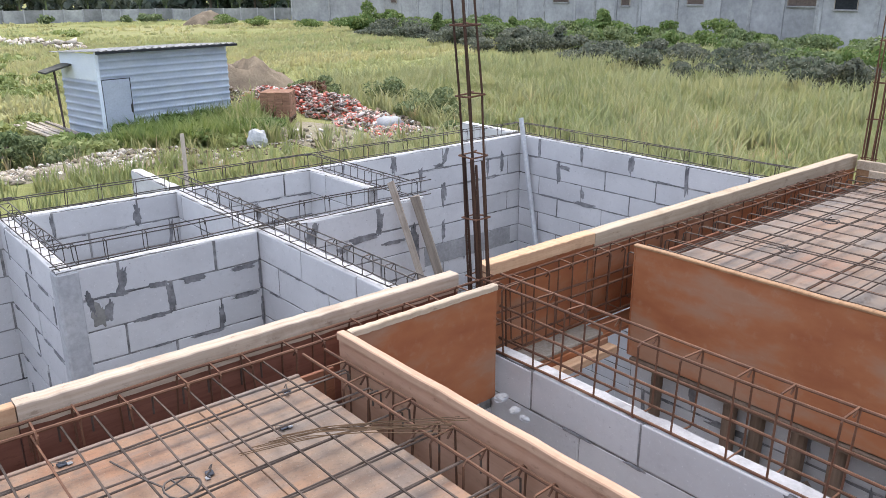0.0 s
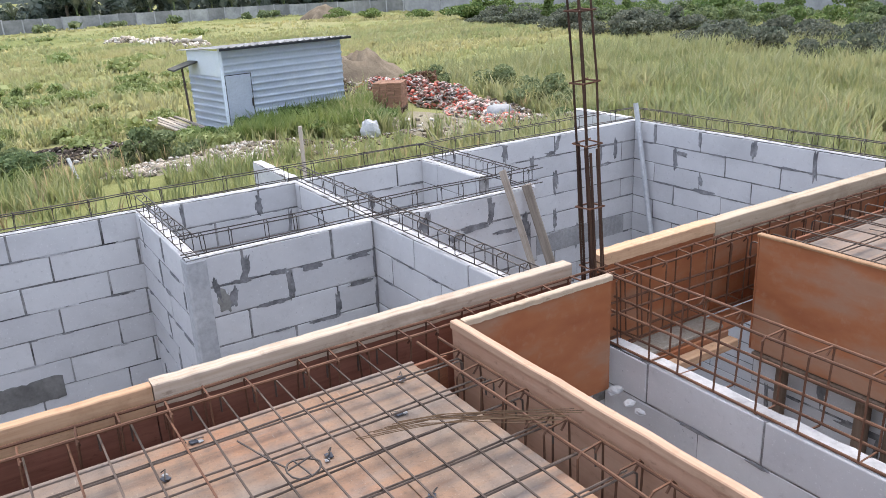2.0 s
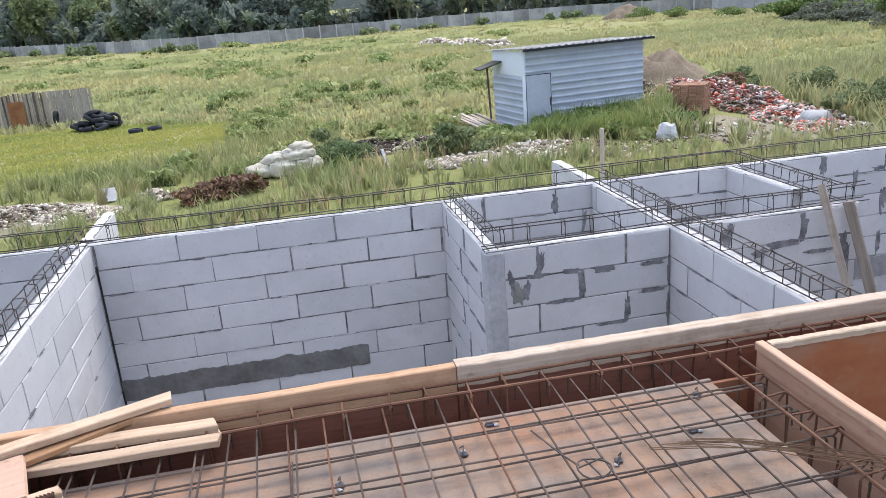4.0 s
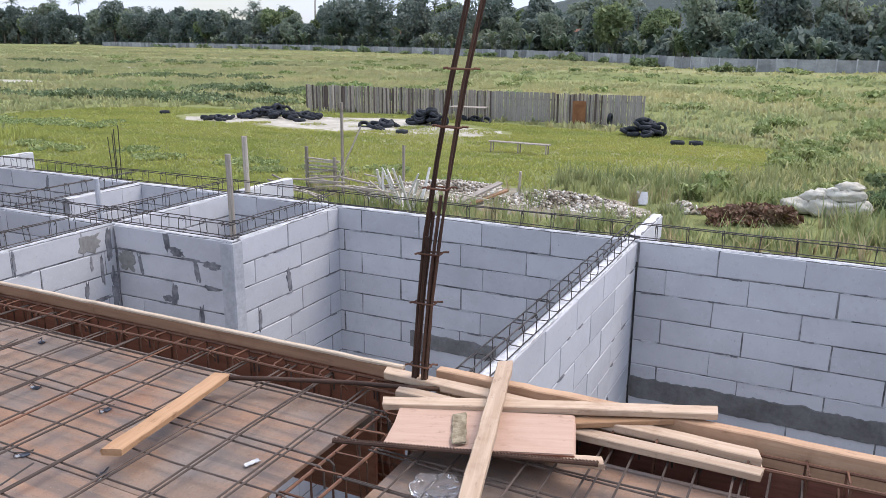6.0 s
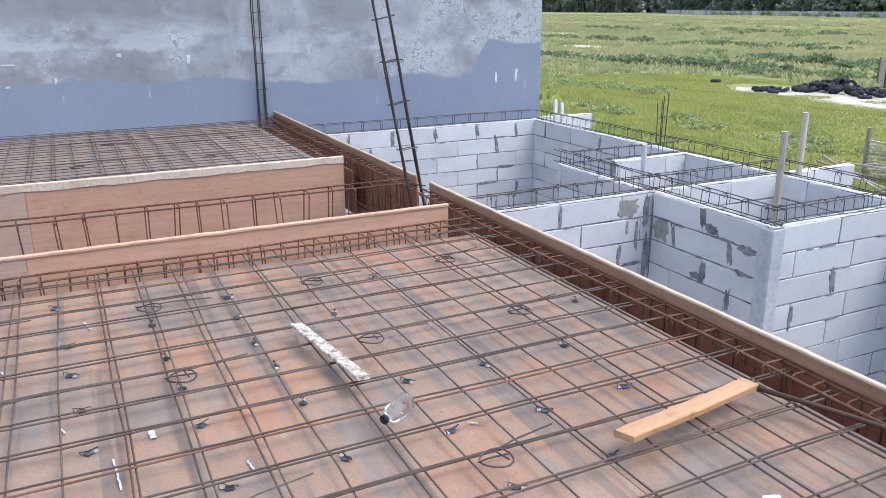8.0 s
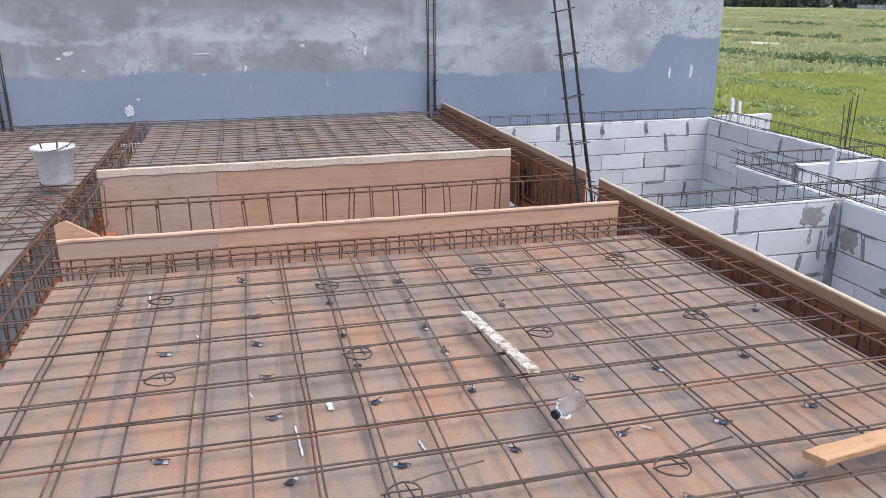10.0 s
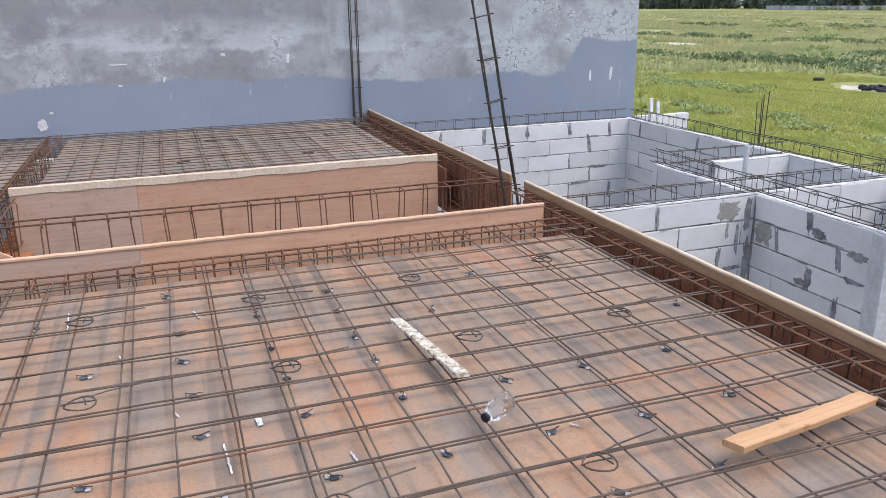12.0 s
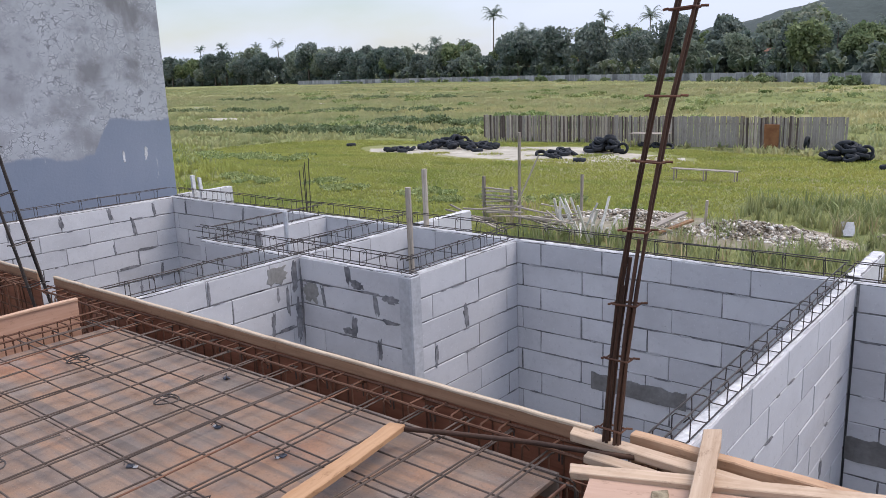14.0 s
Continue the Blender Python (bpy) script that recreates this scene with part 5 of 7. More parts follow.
for k in range(150):
    u = rng.random()
    x, y = 33 + 16 * u, 11 + 56 * u
    w = rng.random() ** 1.4
    spot = (x + (27 - 14 * u) * w + rng.uniform(-2, 2), y + rng.uniform(-5, 6), rng.uniform(0.9, 2.4), rng.uniform(0.7, 1.7) + 0.3 * w)
    (fringe if w < 0.30 else bushy).append(spot)
bushy += [(47 + 2.5 * k, 92 + rng.uniform(-4, 6) - 3 * k, 2.0, 1.3) for k in range(7)]
leaf_mass("scrub", fringe, 1300, 0.065, M_SCRUBDARK, "dark grey-green scrub at the meadow's edge", 50)
leaf_mass("scrub", bushy[:45], 1200, 0.07, M_LEAF, "dense green scrub along the field's east side", 51)
leaf_mass("scrub", bushy[45:], 1200, 0.075, M_BRIGHTLEAF, "light green scrub along the field's east side", 52)
leaf_mass("scrub", [(50, 71, 2.4, 2.7), (53, 70, 2.2, 2.3), (51.5, 72, 1.6, 3.2), (50.5, 58, 1.2, 2.8), (57, 45, 1.4, 2.6)], 1500, 0.11, M_BRIGHTLEAF, "green bushy saplings above the scrub", 58)
leaf_mass("weeds", [(11.0, 24.9, 0.6, 0.6), (12.9, 24.9, 0.6, 0.55), (9.6, 24.5, 0.5, 0.6), (10.9, 24.3, 0.9, 0.6), (12.2, 24.6, 0.9, 0.6), (9.9, 24.6, 0.6, 0.5), (13.2, 23.0, 1.0, 0.5), (12.4, 23.0, 1.1, 0.55), (11.2, 22.9, 1.0, 0.5), (10.0, 23.2, 0.9, 0.5), (9.0, 23.6, 0.8, 0.45), (7.8, 24.2, 0.8, 0.5)], 500, 0.045, M_BRIGHTLEAF, "leafy weeds in front of the shed", 53)
leaf_mass("weeds", [(6.4, 22.7, 0.8, 0.9), (5.7, 22.3, 0.6, 0.6), (7.0, 22.1, 0.6, 0.6), (20.0, 25.6, 0.9, 1.1), (19.4, 21.0, 0.9, 1.0), (20.6, 23.6, 1.0, 1.0), (19.4, 28.6, 0.8, 0.9), (2.6, 23.6, 0.9, 0.9), (3.2, 22.8, 0.8, 0.7), (19.0, 22.6, 1.0, 0.9), (18.0, 18.8, 0.7, 0.6), (18.2, 28.6, 0.8, 0.8)], 900, 0.045, M_LEAF, "dark leafy weeds round the rubbish", 54)
leaf_mass("weeds", [(-9 - 2.2 * k + rng.uniform(-1, 1), 21.5 + rng.uniform(-1.2, 1.5), 1.1, 0.16) for k in range(9)] + [(-30 - 2 * k, 27.5 + rng.uniform(-1, 1), 1.6, 0.2) for k in range(6)], 400, 0.05, M_FIELDWEED, "low creeping weeds on the turf", 55)
tufty = []
for k in range(70):
    x, y = rng.uniform(-2, 13), rng.uniform(21.5, 44)
    if not (8.4 < x and 24.5 < y < 29):
        tufty.append((x, y, rng.uniform(0.35, 1.1), rng.uniform(0.25, 0.6)))
leaf_mass("weeds", tufty, 260, 0.06, M_FIELDWEED, "green weed clumps strewn through the meadow", 71)
leaf_mass("dry_brush", [(-1.0, 20.2, 0.6, 0.4), (-0.2, 20.3, 0.7, 0.5), (0.5, 20.4, 0.5, 0.45), (0.1, 20.9, 0.7, 0.4), (-0.6, 21.0, 0.5, 0.35), (17.6, 27.2, 0.8, 0.9)], 420, 0.045, M_DRYLEAF, "heap of dry reddish-brown brushwood", 56, "brushwood")

# lighter far trees, also lifted in colour for haze
M_TREELIGHT = blade_mat("grey_green_leaf", [(0.0, (0.167, 0.211, 0.147)), (0.6, (0.236, 0.28, 0.198)), (1.0, (0.322, 0.358, 0.255))], 0.48, 0.3)
trees = [broad_tree(k, 9.5 + 0.8 * k, (M_LEAFDARK, M_TREELIGHT, M_LEAF, M_LEAFDARK, M_TREELIGHT, M_LEAFDARK)[k], 4200, 0.27) for k in range(6)]
palms = [palm_tree(k + 20, 15 + 1.5 * k) for k in range(3)]
bananas = [banana_plant(k + 40, 3.2 + 0.4 * k) for k in range(2)]


def tree_line(stock, pts, per, spread, scale=(0.8, 1.25)):
    """Copies along a bent line."""
    for (x0, y0), (x1, y1) in zip(pts, pts[1:]):
        n = max(1, int(math.hypot(x1 - x0, y1 - y0) / per))
        for k in range(n):
            u = (k + rng.random()) / n
            s = rng.uniform(*scale)
            m = pose(x0 + (x1 - x0) * u + rng.uniform(-spread, spread), y0 + (y1 - y0) * u + rng.uniform(0, 2 * spread), Z_FLOOR, 0, 0, rng.uniform(0, 360))
            ob = copy_thing(rng.choice(stock), m)
            ob.scale = (s, s, s)


FAR = [(-760, 330), (-560, 310), (-420, 290), (-330, 285), (-245, 262), (-170, 245), (-110, 216), (-50, 182), (-14, 138), (25, 140), (56, 132), (74, 120), (92, 104)]
tree_line(trees, FAR[:5], 6.5, 6, (1.0, 1.7))
tree_line(trees, FAR[4:7], 6.5, 6, (0.7, 1.4))
tree_line(trees, FAR[6:], 7, 5, (0.5, 1.05))
tree_line(trees, [(a * 1.08, b * 1.08 + 14) for a, b in FAR[:7]], 10, 8, (1.05, 1.55))
tree_line(trees, [(a * 1.08, b * 1.08 + 14) for a, b in FAR[6:]], 8, 8, (0.9, 1.5))
tree_line(palms, [(a, b + 5) for a, b in FAR[:7]], 15, 10, (0.75, 1.0))
tree_line(palms, [(a, b + 5) for a, b in FAR[6:]], 15, 8, (0.55, 0.8))
tree_line(bananas, [(a * 0.97, b * 0.97) for a, b in FAR[4:7]], 5.0, 3.5, (0.8, 1.6))
tree_line(bananas, [(a * 0.97, b * 0.97) for a, b in FAR[6:]], 3.2, 3.0, (0.9, 1.6))
SKYLINE = ((-416.5, 348.4, 26.0), (-212.2, 302.6, 28.9), (-169.7, 328.5, 25.2), (-152.4, 336.9, 25.9), (-438.2, 320.6, 24.4), (-446.4, 309.0, 23.2), (-387.9, 380.2, 20.2), (-232.7, 286.9, 17.9), (-425.2, 337.5, 23.9), (-201.9, 309.7, 21.7))
for k, (x, y, top) in enumerate(SKYLINE):
    size = top / (16.0 + 1.5 * (k % 3))
    ob = copy_thing(palms[k % 3], pose(x, y, Z_FLOOR, 0, 0, 67 * k))
    ob.scale = (size, size, size)
for k, ob in enumerate(trees + palms + bananas):
    ob.location = (60 + 5 * k, 136 + 3 * (k % 3), Z_FLOOR)
under = []
for (x0, y0), (x1, y1) in zip(FAR, FAR[1:]):
    n = int(math.hypot(x1 - x0, y1 - y0) / 2.3)
    for k in range(n):
        u = (k + rng.random()) / n
        under.append((x0 + (x1 - x0) * u, y0 + (y1 - y0) * u + rng.uniform(0, 12), rng.uniform(2.6, 4.4), rng.uniform(3, 7.5) * (1.0 if x0 > -120 else 1.4)))
leaf_mass("undergrowth", under, 190, 0.5, M_LEAFDARK, "dark undergrowth below the trees", 57)


def hill():
    """A wooded ridge far behind the trees."""
    n, m = 90, 14
    vs = []
    for i in range(m + 1):
        for k in range(n + 1):
            a = radians(-38 + 75 * k / n)
            d = 900 + 500 * i / m
            u = k / n
            crest = 165 * math.exp(-((u - 0.62) / 0.34) ** 2) + 6 * noise.noise((k * 0.35, 3.0, i * 0.2))
            z = Z_FLOOR + crest * math.sin(min(1, i / (m * 0.6)) * math.pi / 2) + 3.5 * noise.noise((k * 1.9, i * 1.3, 0.5))
            vs.append((math.sin(a) * d, math.cos(a) * d, z - (6 if i == 0 else 0)))
    g = np.arange((n + 1) * (m + 1)).reshape(m + 1, n + 1)
    f = np.stack([g[:-1, :-1], g[:-1, 1:], g[1:, 1:], g[1:, :-1]], -1).reshape(-1, 4)
    return tagged(quads_mesh("backdrop_hill", np.array(vs), f, M_HILL), "long wooded ridge on the skyline", "hill", kind="structure")


hill()


def panel_wall(pts, h, label):
    """Concrete panels between posts."""
    base = tagged(empty("boundary_wall", (*pts[0], Z_FLOOR)), label, "wall")
    for (x0, y0), (x1, y1) in zip(pts, pts[1:]):
        L = math.hypot(x1 - x0, y1 - y0)
        n = max(1, int(L / 2.4))
        a = math.atan2(y1 - y0, x1 - x0)
        for k in range(n):
            u = L * k / n
            x, y = x0 + math.cos(a) * u - pts[0][0], y0 + math.sin(a) * u - pts[0][1]
            ob = part("panel", box_bm(0.06, L / n - 0.06, -0.03, 0.03, -0.2, h + rng.uniform(-0.06, 0.06), 0.005), M_WEATHERED, base)
            ob.matrix_basis = pose(x, y, 0, 0, 0, math.degrees(a))
            ob = part("post", box_bm(-0.08, 0.08, -0.08, 0.08, -0.2, h + rng.uniform(0.0, 0.14), 0.01), M_OLDRENDER, base)
            ob.matrix_basis = pose(x, y, 0, 0, 0, math.degrees(a))
    return base


panel_wall([(-300, 262), (-245, 240), (-170, 226), (-92, 187), (-50, 160), (-14, 118), (25, 122), (47, 119), (62, 106)], 1.7, "long grey concrete panel boundary wall")
WALL_PTS = [(-245, 238), (-170, 223), (-92, 184), (-50, 157), (-14, 115), (25, 119), (50, 115)]
creep = []
for (x0, y0), (x1, y1) in zip(WALL_PTS, WALL_PTS[1:]):
    for k in range(int(math.hypot(x1 - x0, y1 - y0) / 6)):
        u = rng.random()
        creep.append((x0 + (x1 - x0) * u, y0 + (y1 - y0) * u, rng.uniform(0.8, 2.2), rng.uniform(0.5, 1.7)))
leaf_mass("wall_scrub", creep, 130, 0.22, M_LEAF, "scrub growing against the boundary wall", 59)


def grey_house(x0, y0, x1, y1, h, gable, label, openings=2):
    """An unplastered house's back wall with piers, wide openings and flat awnings."""
    L = math.hypot(x1 - x0, y1 - y0)
    base = tagged(empty("house", (x0, y0, Z_FLOOR)), label, "house", "grey houses behind the scrub")
    base.rotation_euler = (0, 0, math.atan2(y1 - y0, x1 - x0))
    bm = bmesh.new()
    prof = [(0, 0), (L, 0), (L, h), (L * 0.5, h + gable), (0, h)] if gable else [(0, 0), (L, 0), (L, h), (0, h)]
    a = [bm.verts.new((p, 0, q)) for p, q in prof]
    b = [bm.verts.new((p, 5.0, q)) for p, q in prof]
    bm.faces.new(a)
    bm.faces.new(b[::-1])
    for k in range(len(a)):
        bm.faces.new((a[k], a[k - 1], b[k - 1], b[k]))
    bmesh.ops.recalc_face_normals(bm, faces=bm.faces)
    part("wall", bm, M_OLDRENDER, base)
    r = random.Random(int(L * 10 + y0))
    for k in range(openings + 1):
        u = L * k / openings
        part("pier", box_bm(u - 0.14, u + 0.14, -0.09, 0.03, 0, h - 0.05, 0.01), M_CONC if k % 2 else M_OLDRENDER, base)
    for k in range(openings):
        if r.random() < 0.72:
            continue
        u = L * (k + 0.5) / openings + r.uniform(-0.4, 0.4)
        z, wide = r.choice((2.6, 2.8, 3.0)), r.choice((0.5, 0.8, 1.1))
        # flat dark panel stands in for boards and the opening's unlit inside
        w = part("window", box_bm(u - wide, u + wide, -0.04, 0.05, z, z + 1.0, 0.01), M_DARKPLANK if k % 3 else M_TYRE, base, "dark panel for boards and an unlit inside")
        part("frame", box_bm(u - wide - 0.06, u - wide, -0.07, 0.03, z - 0.03, z + 1.03, 0.01), M_OLDWOOD, w)
        part("frame", box_bm(u + wide, u + wide + 0.06, -0.07, 0.03, z - 0.03, z + 1.03, 0.01), M_OLDWOOD, w)
        part("sill", box_bm(u - wide - 0.1, u + wide + 0.1, -0.16, 0.02, z - 0.13, z - 0.03, 0.01), M_CONC, w)
        part("awning", box_bm(u - wide - 0.3, u + wide + 0.3, -0.6, -0.02, z + 1.08, z + 1.16, 0.01), M_CONC, w)
    return base


HOUSES = [(61, 104), (66, 92), (66.5, 82), (66, 72), (65, 63), (64, 54), (63, 45.5), (62, 37), (61.5, 28.5), (61, 20), (61, 11), (62, 2), (63, -8), (64, -20)]
for k, ((x0, y0), (x1, y1)) in enumerate(zip(HOUSES, HOUSES[1:])):
    L = math.hypot(x1 - x0, y1 - y0)
    grey_house(x0, y0, x1 - 0.2 * (x1 - x0) / L, y1 - 0.2 * (y1 - y0) / L, 4.6 + 0.5 * (k % 3), 0.0 if k % 2 else 0.7, "grey block house wall with small dark openings", 3 if k % 2 else 2)


def village_house(x, y, yaw, s):
    base = tagged(empty("house", (x, y, Z_FLOOR)), "low house with a red tile roof among trees", "house")
    base.rotation_euler = (0, 0, radians(yaw))
    part("wall", box_bm(-5 * s, 5 * s, -3 * s, 3 * s, 0, 3.4 * s, 0.02), M_OLDRENDER, base)
    bm = bmesh.new()
    v = [bm.verts.new(p) for p in ((-5.8 * s, -3.8 * s, 3.2 * s), (5.8 * s, -3.8 * s, 3.2 * s), (5.8 * s, 0, 5.6 * s), (-5.8 * s, 0, 5.6 * s), (-5.8 * s, 3.8 * s, 3.2 * s), (5.8 * s, 3.8 * s, 3.2 * s))]
    for f in ((0, 1, 2, 3), (3, 2, 5, 4), (0, 3, 4), (1, 5, 2), (0, 4, 5, 1)):
        bm.faces.new([v[k] for k in f])
    part("roof", bm, M_TILE, base, "faded red clay tile roof")
    part("window", box_bm(-1 * s, 1 * s, -3.08 * s, -2.98 * s, 1.2 * s, 2.4 * s, 0.01), M_PROP, base)
    return base


village_house(-205, 268, 20, 1.4)
village_house(-178, 268, -15, 1.2)
village_house(-58, 206, 10, 1.2)
village_house(-128, 240, 30, 1.1)


# ---- loose things in the field ----
M_SAND = speckled("pale_dry_sand", (0.33, 0.295, 0.235), (0.54, 0.50, 0.425), 0.9, 7, 0.98, 0.4, 0.02, 0.0)
M_PATH = speckled("trodden_dirt", (0.19, 0.165, 0.115), (0.33, 0.295, 0.225), 1.6, 8, 0.98, 0.6, 0.03, 0.0)
M_SOIL = speckled("dug_soil", (0.17, 0.13, 0.095), (0.27, 0.215, 0.155), 1.2, 9, 0.98, 0.8, 0.05, 0.0)
M_ASH = speckled("burnt_ash", (0.02, 0.017, 0.015), (0.075, 0.06, 0.05), 2.5, 12, 0.98, 0.6, 0.02, 0.0)
M_SACK = speckled("dirty_white_sack", (0.44, 0.405, 0.33), (0.62, 0.59, 0.51), 2.5, 30, 0.85, 0.5, 0.02, 0.1)
M_BRICK = speckled("fired_brick", (0.25, 0.13, 0.085), (0.36, 0.20, 0.135), 4, 40, 0.9, 0.4, 0.005, 0.18)
M_PVC = speckled("grey_pole", (0.45, 0.47, 0.50), (0.58, 0.60, 0.63), 2, 30, 0.5, 0.2, 0.002, 0.05, 0.2)


def on_ground(x, y, dz=0.0):
    return (x, y, ground_height(x, y) + dz)


def sheet_patch(name, cx, cy, rx, ry, material, label, category, seed, high=0.02, lump=0.0):
    """A ragged, low, slightly domed patch on the ground."""
    bm = bmesh.new()
    rings, n = 7, 40
    rows = []
    for q in range(rings + 1):
        row = []
        for k in range(n):
            a = 2 * math.pi * k / n
            u = q / rings
            e = u * (1 + (0.28 * noise.noise((math.cos(a) * 2, math.sin(a) * 2, seed)) + 0.12 * noise.noise((math.cos(a) * 6, math.sin(a) * 6, seed))) * u)
            x, y = cx + rx * e * math.cos(a), cy + ry * e * math.sin(a)
            z = ground_height(x, y) + (high * (1 - u * u) + lump * noise.noise((x * 1.3, y * 1.3, seed)) * (1 - u) if q < rings else -0.05)
            row.append(bm.verts.new((x, y, z + (0.012 if q < rings else 0))))
        rows.append(row)
    for A, B in zip(rows, rows[1:]):
        for k in range(n):
            bm.faces.new((A[k], B[k], B[(k + 1) % n], A[(k + 1) % n]))
    bmesh.ops.remove_doubles(bm, verts=rows[0], dist=0.01)
    bmesh.ops.recalc_face_normals(bm, faces=bm.faces)
    return tagged(finish(name, bm, material, smooth=True), label, category, kind="structure")


sheet_patch("sand_patch", -22, 34.3, 10.5, 3.4, M_SAND, "bare patch of pale sand under the tyres", "sand", 3.3)
sheet_patch("sand_patch", -107, 72.5, 7, 4, M_SAND, "far patch of white sand", "sand", 5.1)
sheet_patch("sand_patch", -70, 52, 5, 1.6, M_SAND, "pale bare patch in the meadow", "sand", 6.1)
sheet_patch("sand_patch", -92, 82, 8, 2.2, M_SAND, "pale bare patch in the meadow", "sand", 6.7)
sheet_patch("dirt_path", 14.6, 21.3, 1.5, 3.6, M_PATH, "pale trodden dirt path past the bricks", "path", 7.7)
sheet_patch("soil_heap", 17.4, 33.0, 3.0, 1.9, M_SOIL, "heap of dug brown soil behind the shed", "soil", 8.1, 1.3, 1.1)
sheet_patch("soil_heap", 47.0, 101, 3.2, 2.2, M_SOIL, "far heap of reddish soil by the wall", "soil", 9.4, 1.6, 0.4)
sheet_patch("ash_patch", 4.8, 25.2, 1.9, 1.9, M_ASH, "burnt black ash patch in the grass", "ash", 2.2, 0.06, 0.06)
sheet_patch("rubble_bed", -6.2, 20.3, 4.4, 1.7, M_PATH, "dusty ground under broken rubble", "rubble", 4.5, 0.12, 0.1)
sheet_patch("rubble_bed", 7.3, 20.9, 2.7, 0.9, M_PATH, "dusty ground under broken blocks", "rubble", 6.5, 0.1, 0.1)
sheet_patch("dirt_path", -14.5, 11.5, 5.5, 1.6, M_PATH, "dry dirt strip beside the building", "path", 1.5)


def rubble(name, spots, n, smin, smax, material, label, seed, flat=0.6):
    """Broken lumps as one mass: spots of (x, y, rx, ry, high)."""
    r = np.random.default_rng(seed)
    cube = np.array([(x, y, z) for z in (-1, 1) for y in (-1, 1) for x in (-1, 1)], float)
    cf = np.array([(0, 2, 3, 1), (4, 5, 7, 6), (0, 1, 5, 4), (2, 6, 7, 3), (0, 4, 6, 2), (1, 3, 7, 5)])
    vs, fs = [], []
    for k in range(n):
        x, y, rx, ry, hi = spots[r.integers(len(spots))]
        a, u = r.uniform(0, 6.28), math.sqrt(r.uniform(0, 1))
        px, py = x + rx * u * math.cos(a), y + ry * u * math.sin(a)
        s = r.uniform(smin, smax) * np.array([r.uniform(0.6, 1.6), r.uniform(0.5, 1.1), r.uniform(0.35, 0.8) * flat / 0.6])
        v = cube * s * r.uniform(0.3, 1.2, (8, 3))
        m = np.array(Euler((r.uniform(-0.6, 0.6), r.uniform(-0.6, 0.6), r.uniform(0, 6.28))).to_matrix())
        v = v @ m.T + (px, py, ground_height(px, py) + hi * (1 - u * u) * r.uniform(0.3, 1) + 0.03)
        fs.append(cf + len(vs) * 8)
        vs.append(v)
    return tagged(quads_mesh(name, np.concatenate(vs), np.concatenate(fs), material), label, "rubble", kind="stuff")


def island_mat(name, stops, rough=0.9):
    m = Mat(name, rough, 0, 0.2)
    f = m.noise(m.coords((1, 1, 1), "World"), 25, 5, 0.7)
    c = m.mix(0.4, m.ramp(m.rnd(True), stops), m.ramp(f, [(0.3, (0.5, 0.5, 0.5)), (0.7, (1.2, 1.2, 1.2))]), "MULTIPLY")
    m.color(c).bump(f, 0.4, 0.01)
    return m.m


M_MIXSTONE = island_mat("mixed_rubble", [(0, (0.19, 0.155, 0.115)), (0.35, (0.38, 0.325, 0.26)), (0.7, (0.56, 0.50, 0.43)), (1, (0.76, 0.72, 0.66))])
M_TRASH = island_mat("mixed_litter", [(0, (0.56, 0.11, 0.075)), (0.2, (0.62, 0.20, 0.15)), (0.34, (0.66, 0.42, 0.38)), (0.5, (0.74, 0.70, 0.68)), (0.68, (0.42, 0.37, 0.32)), (0.85, (0.27, 0.22, 0.17)), (1, (0.13, 0.12, 0.11))], 0.6)
M_DEBRIS = island_mat("brown_debris", [(0, (0.10, 0.085, 0.07)), (0.35, (0.20, 0.155, 0.11)), (0.65, (0.31, 0.25, 0.19)), (0.85, (0.40, 0.37, 0.33)), (1, (0.66, 0.64, 0.61))])
rubble("rubble", [(-5.0, 20.4, 1.9, 1.1, 0.32), (-8.4, 21.0, 1.8, 0.9, 0.25), (-3.9, 20.0, 1.3, 0.7, 0.18), (-6.6, 19.9, 1.8, 0.8, 0.15)], 7000, 0.012, 0.065, M_MIXSTONE, "heap of broken pale block rubble", 61)
rubble("rubble", [(7.2, 21.1, 2.6, 0.7, 0.15), (8.4, 21.6, 1.2, 0.6, 0.2), (5.9, 20.7, 1.0, 0.5, 0.10)], 1300, 0.02, 0.09, M_MIXSTONE, "scattered broken blocks and stones", 62)
rubble("rubble", [(-1.9, 21.0, 0.45, 0.3, 0.25)], 110, 0.03, 0.10, M_MIXSTONE, "small heap of white debris", 63)
rubble("rubble", [(17.3, 81, 1.6, 2, 0.35), (19.0, 75, 1.6, 3, 0.4), (19.8, 68, 1.5, 4, 0.4), (21, 56, 1.4, 4, 0.3)], 420, 0.1, 0.32, M_MIXSTONE, "trail of pale stones across the field", 64)
rubble("rubble", [(14.4, 21, 1.2, 2.8, 0.03), (10.2, 20.0, 1.6, 0.7, 0.05), (4.9, 24.4, 1.4, 0.8, 0.03)], 150, 0.03, 0.11, M_MIXSTONE, "loose stones on bare ground", 65)
rubble("litter", [(17.0, 27.0, 1.2, 1.5, 0.75), (17.0, 24.6, 1.2, 1.5, 0.75), (16.8, 22.2, 1.1, 1.4, 0.40), (16.6, 29.0, 1.2, 0.9, 0.6), (16.6, 20.4, 0.9, 0.9, 0.25)], 5200, 0.02, 0.11, M_TRASH, "heap of torn red and white plastic litter", 66, 0.3)
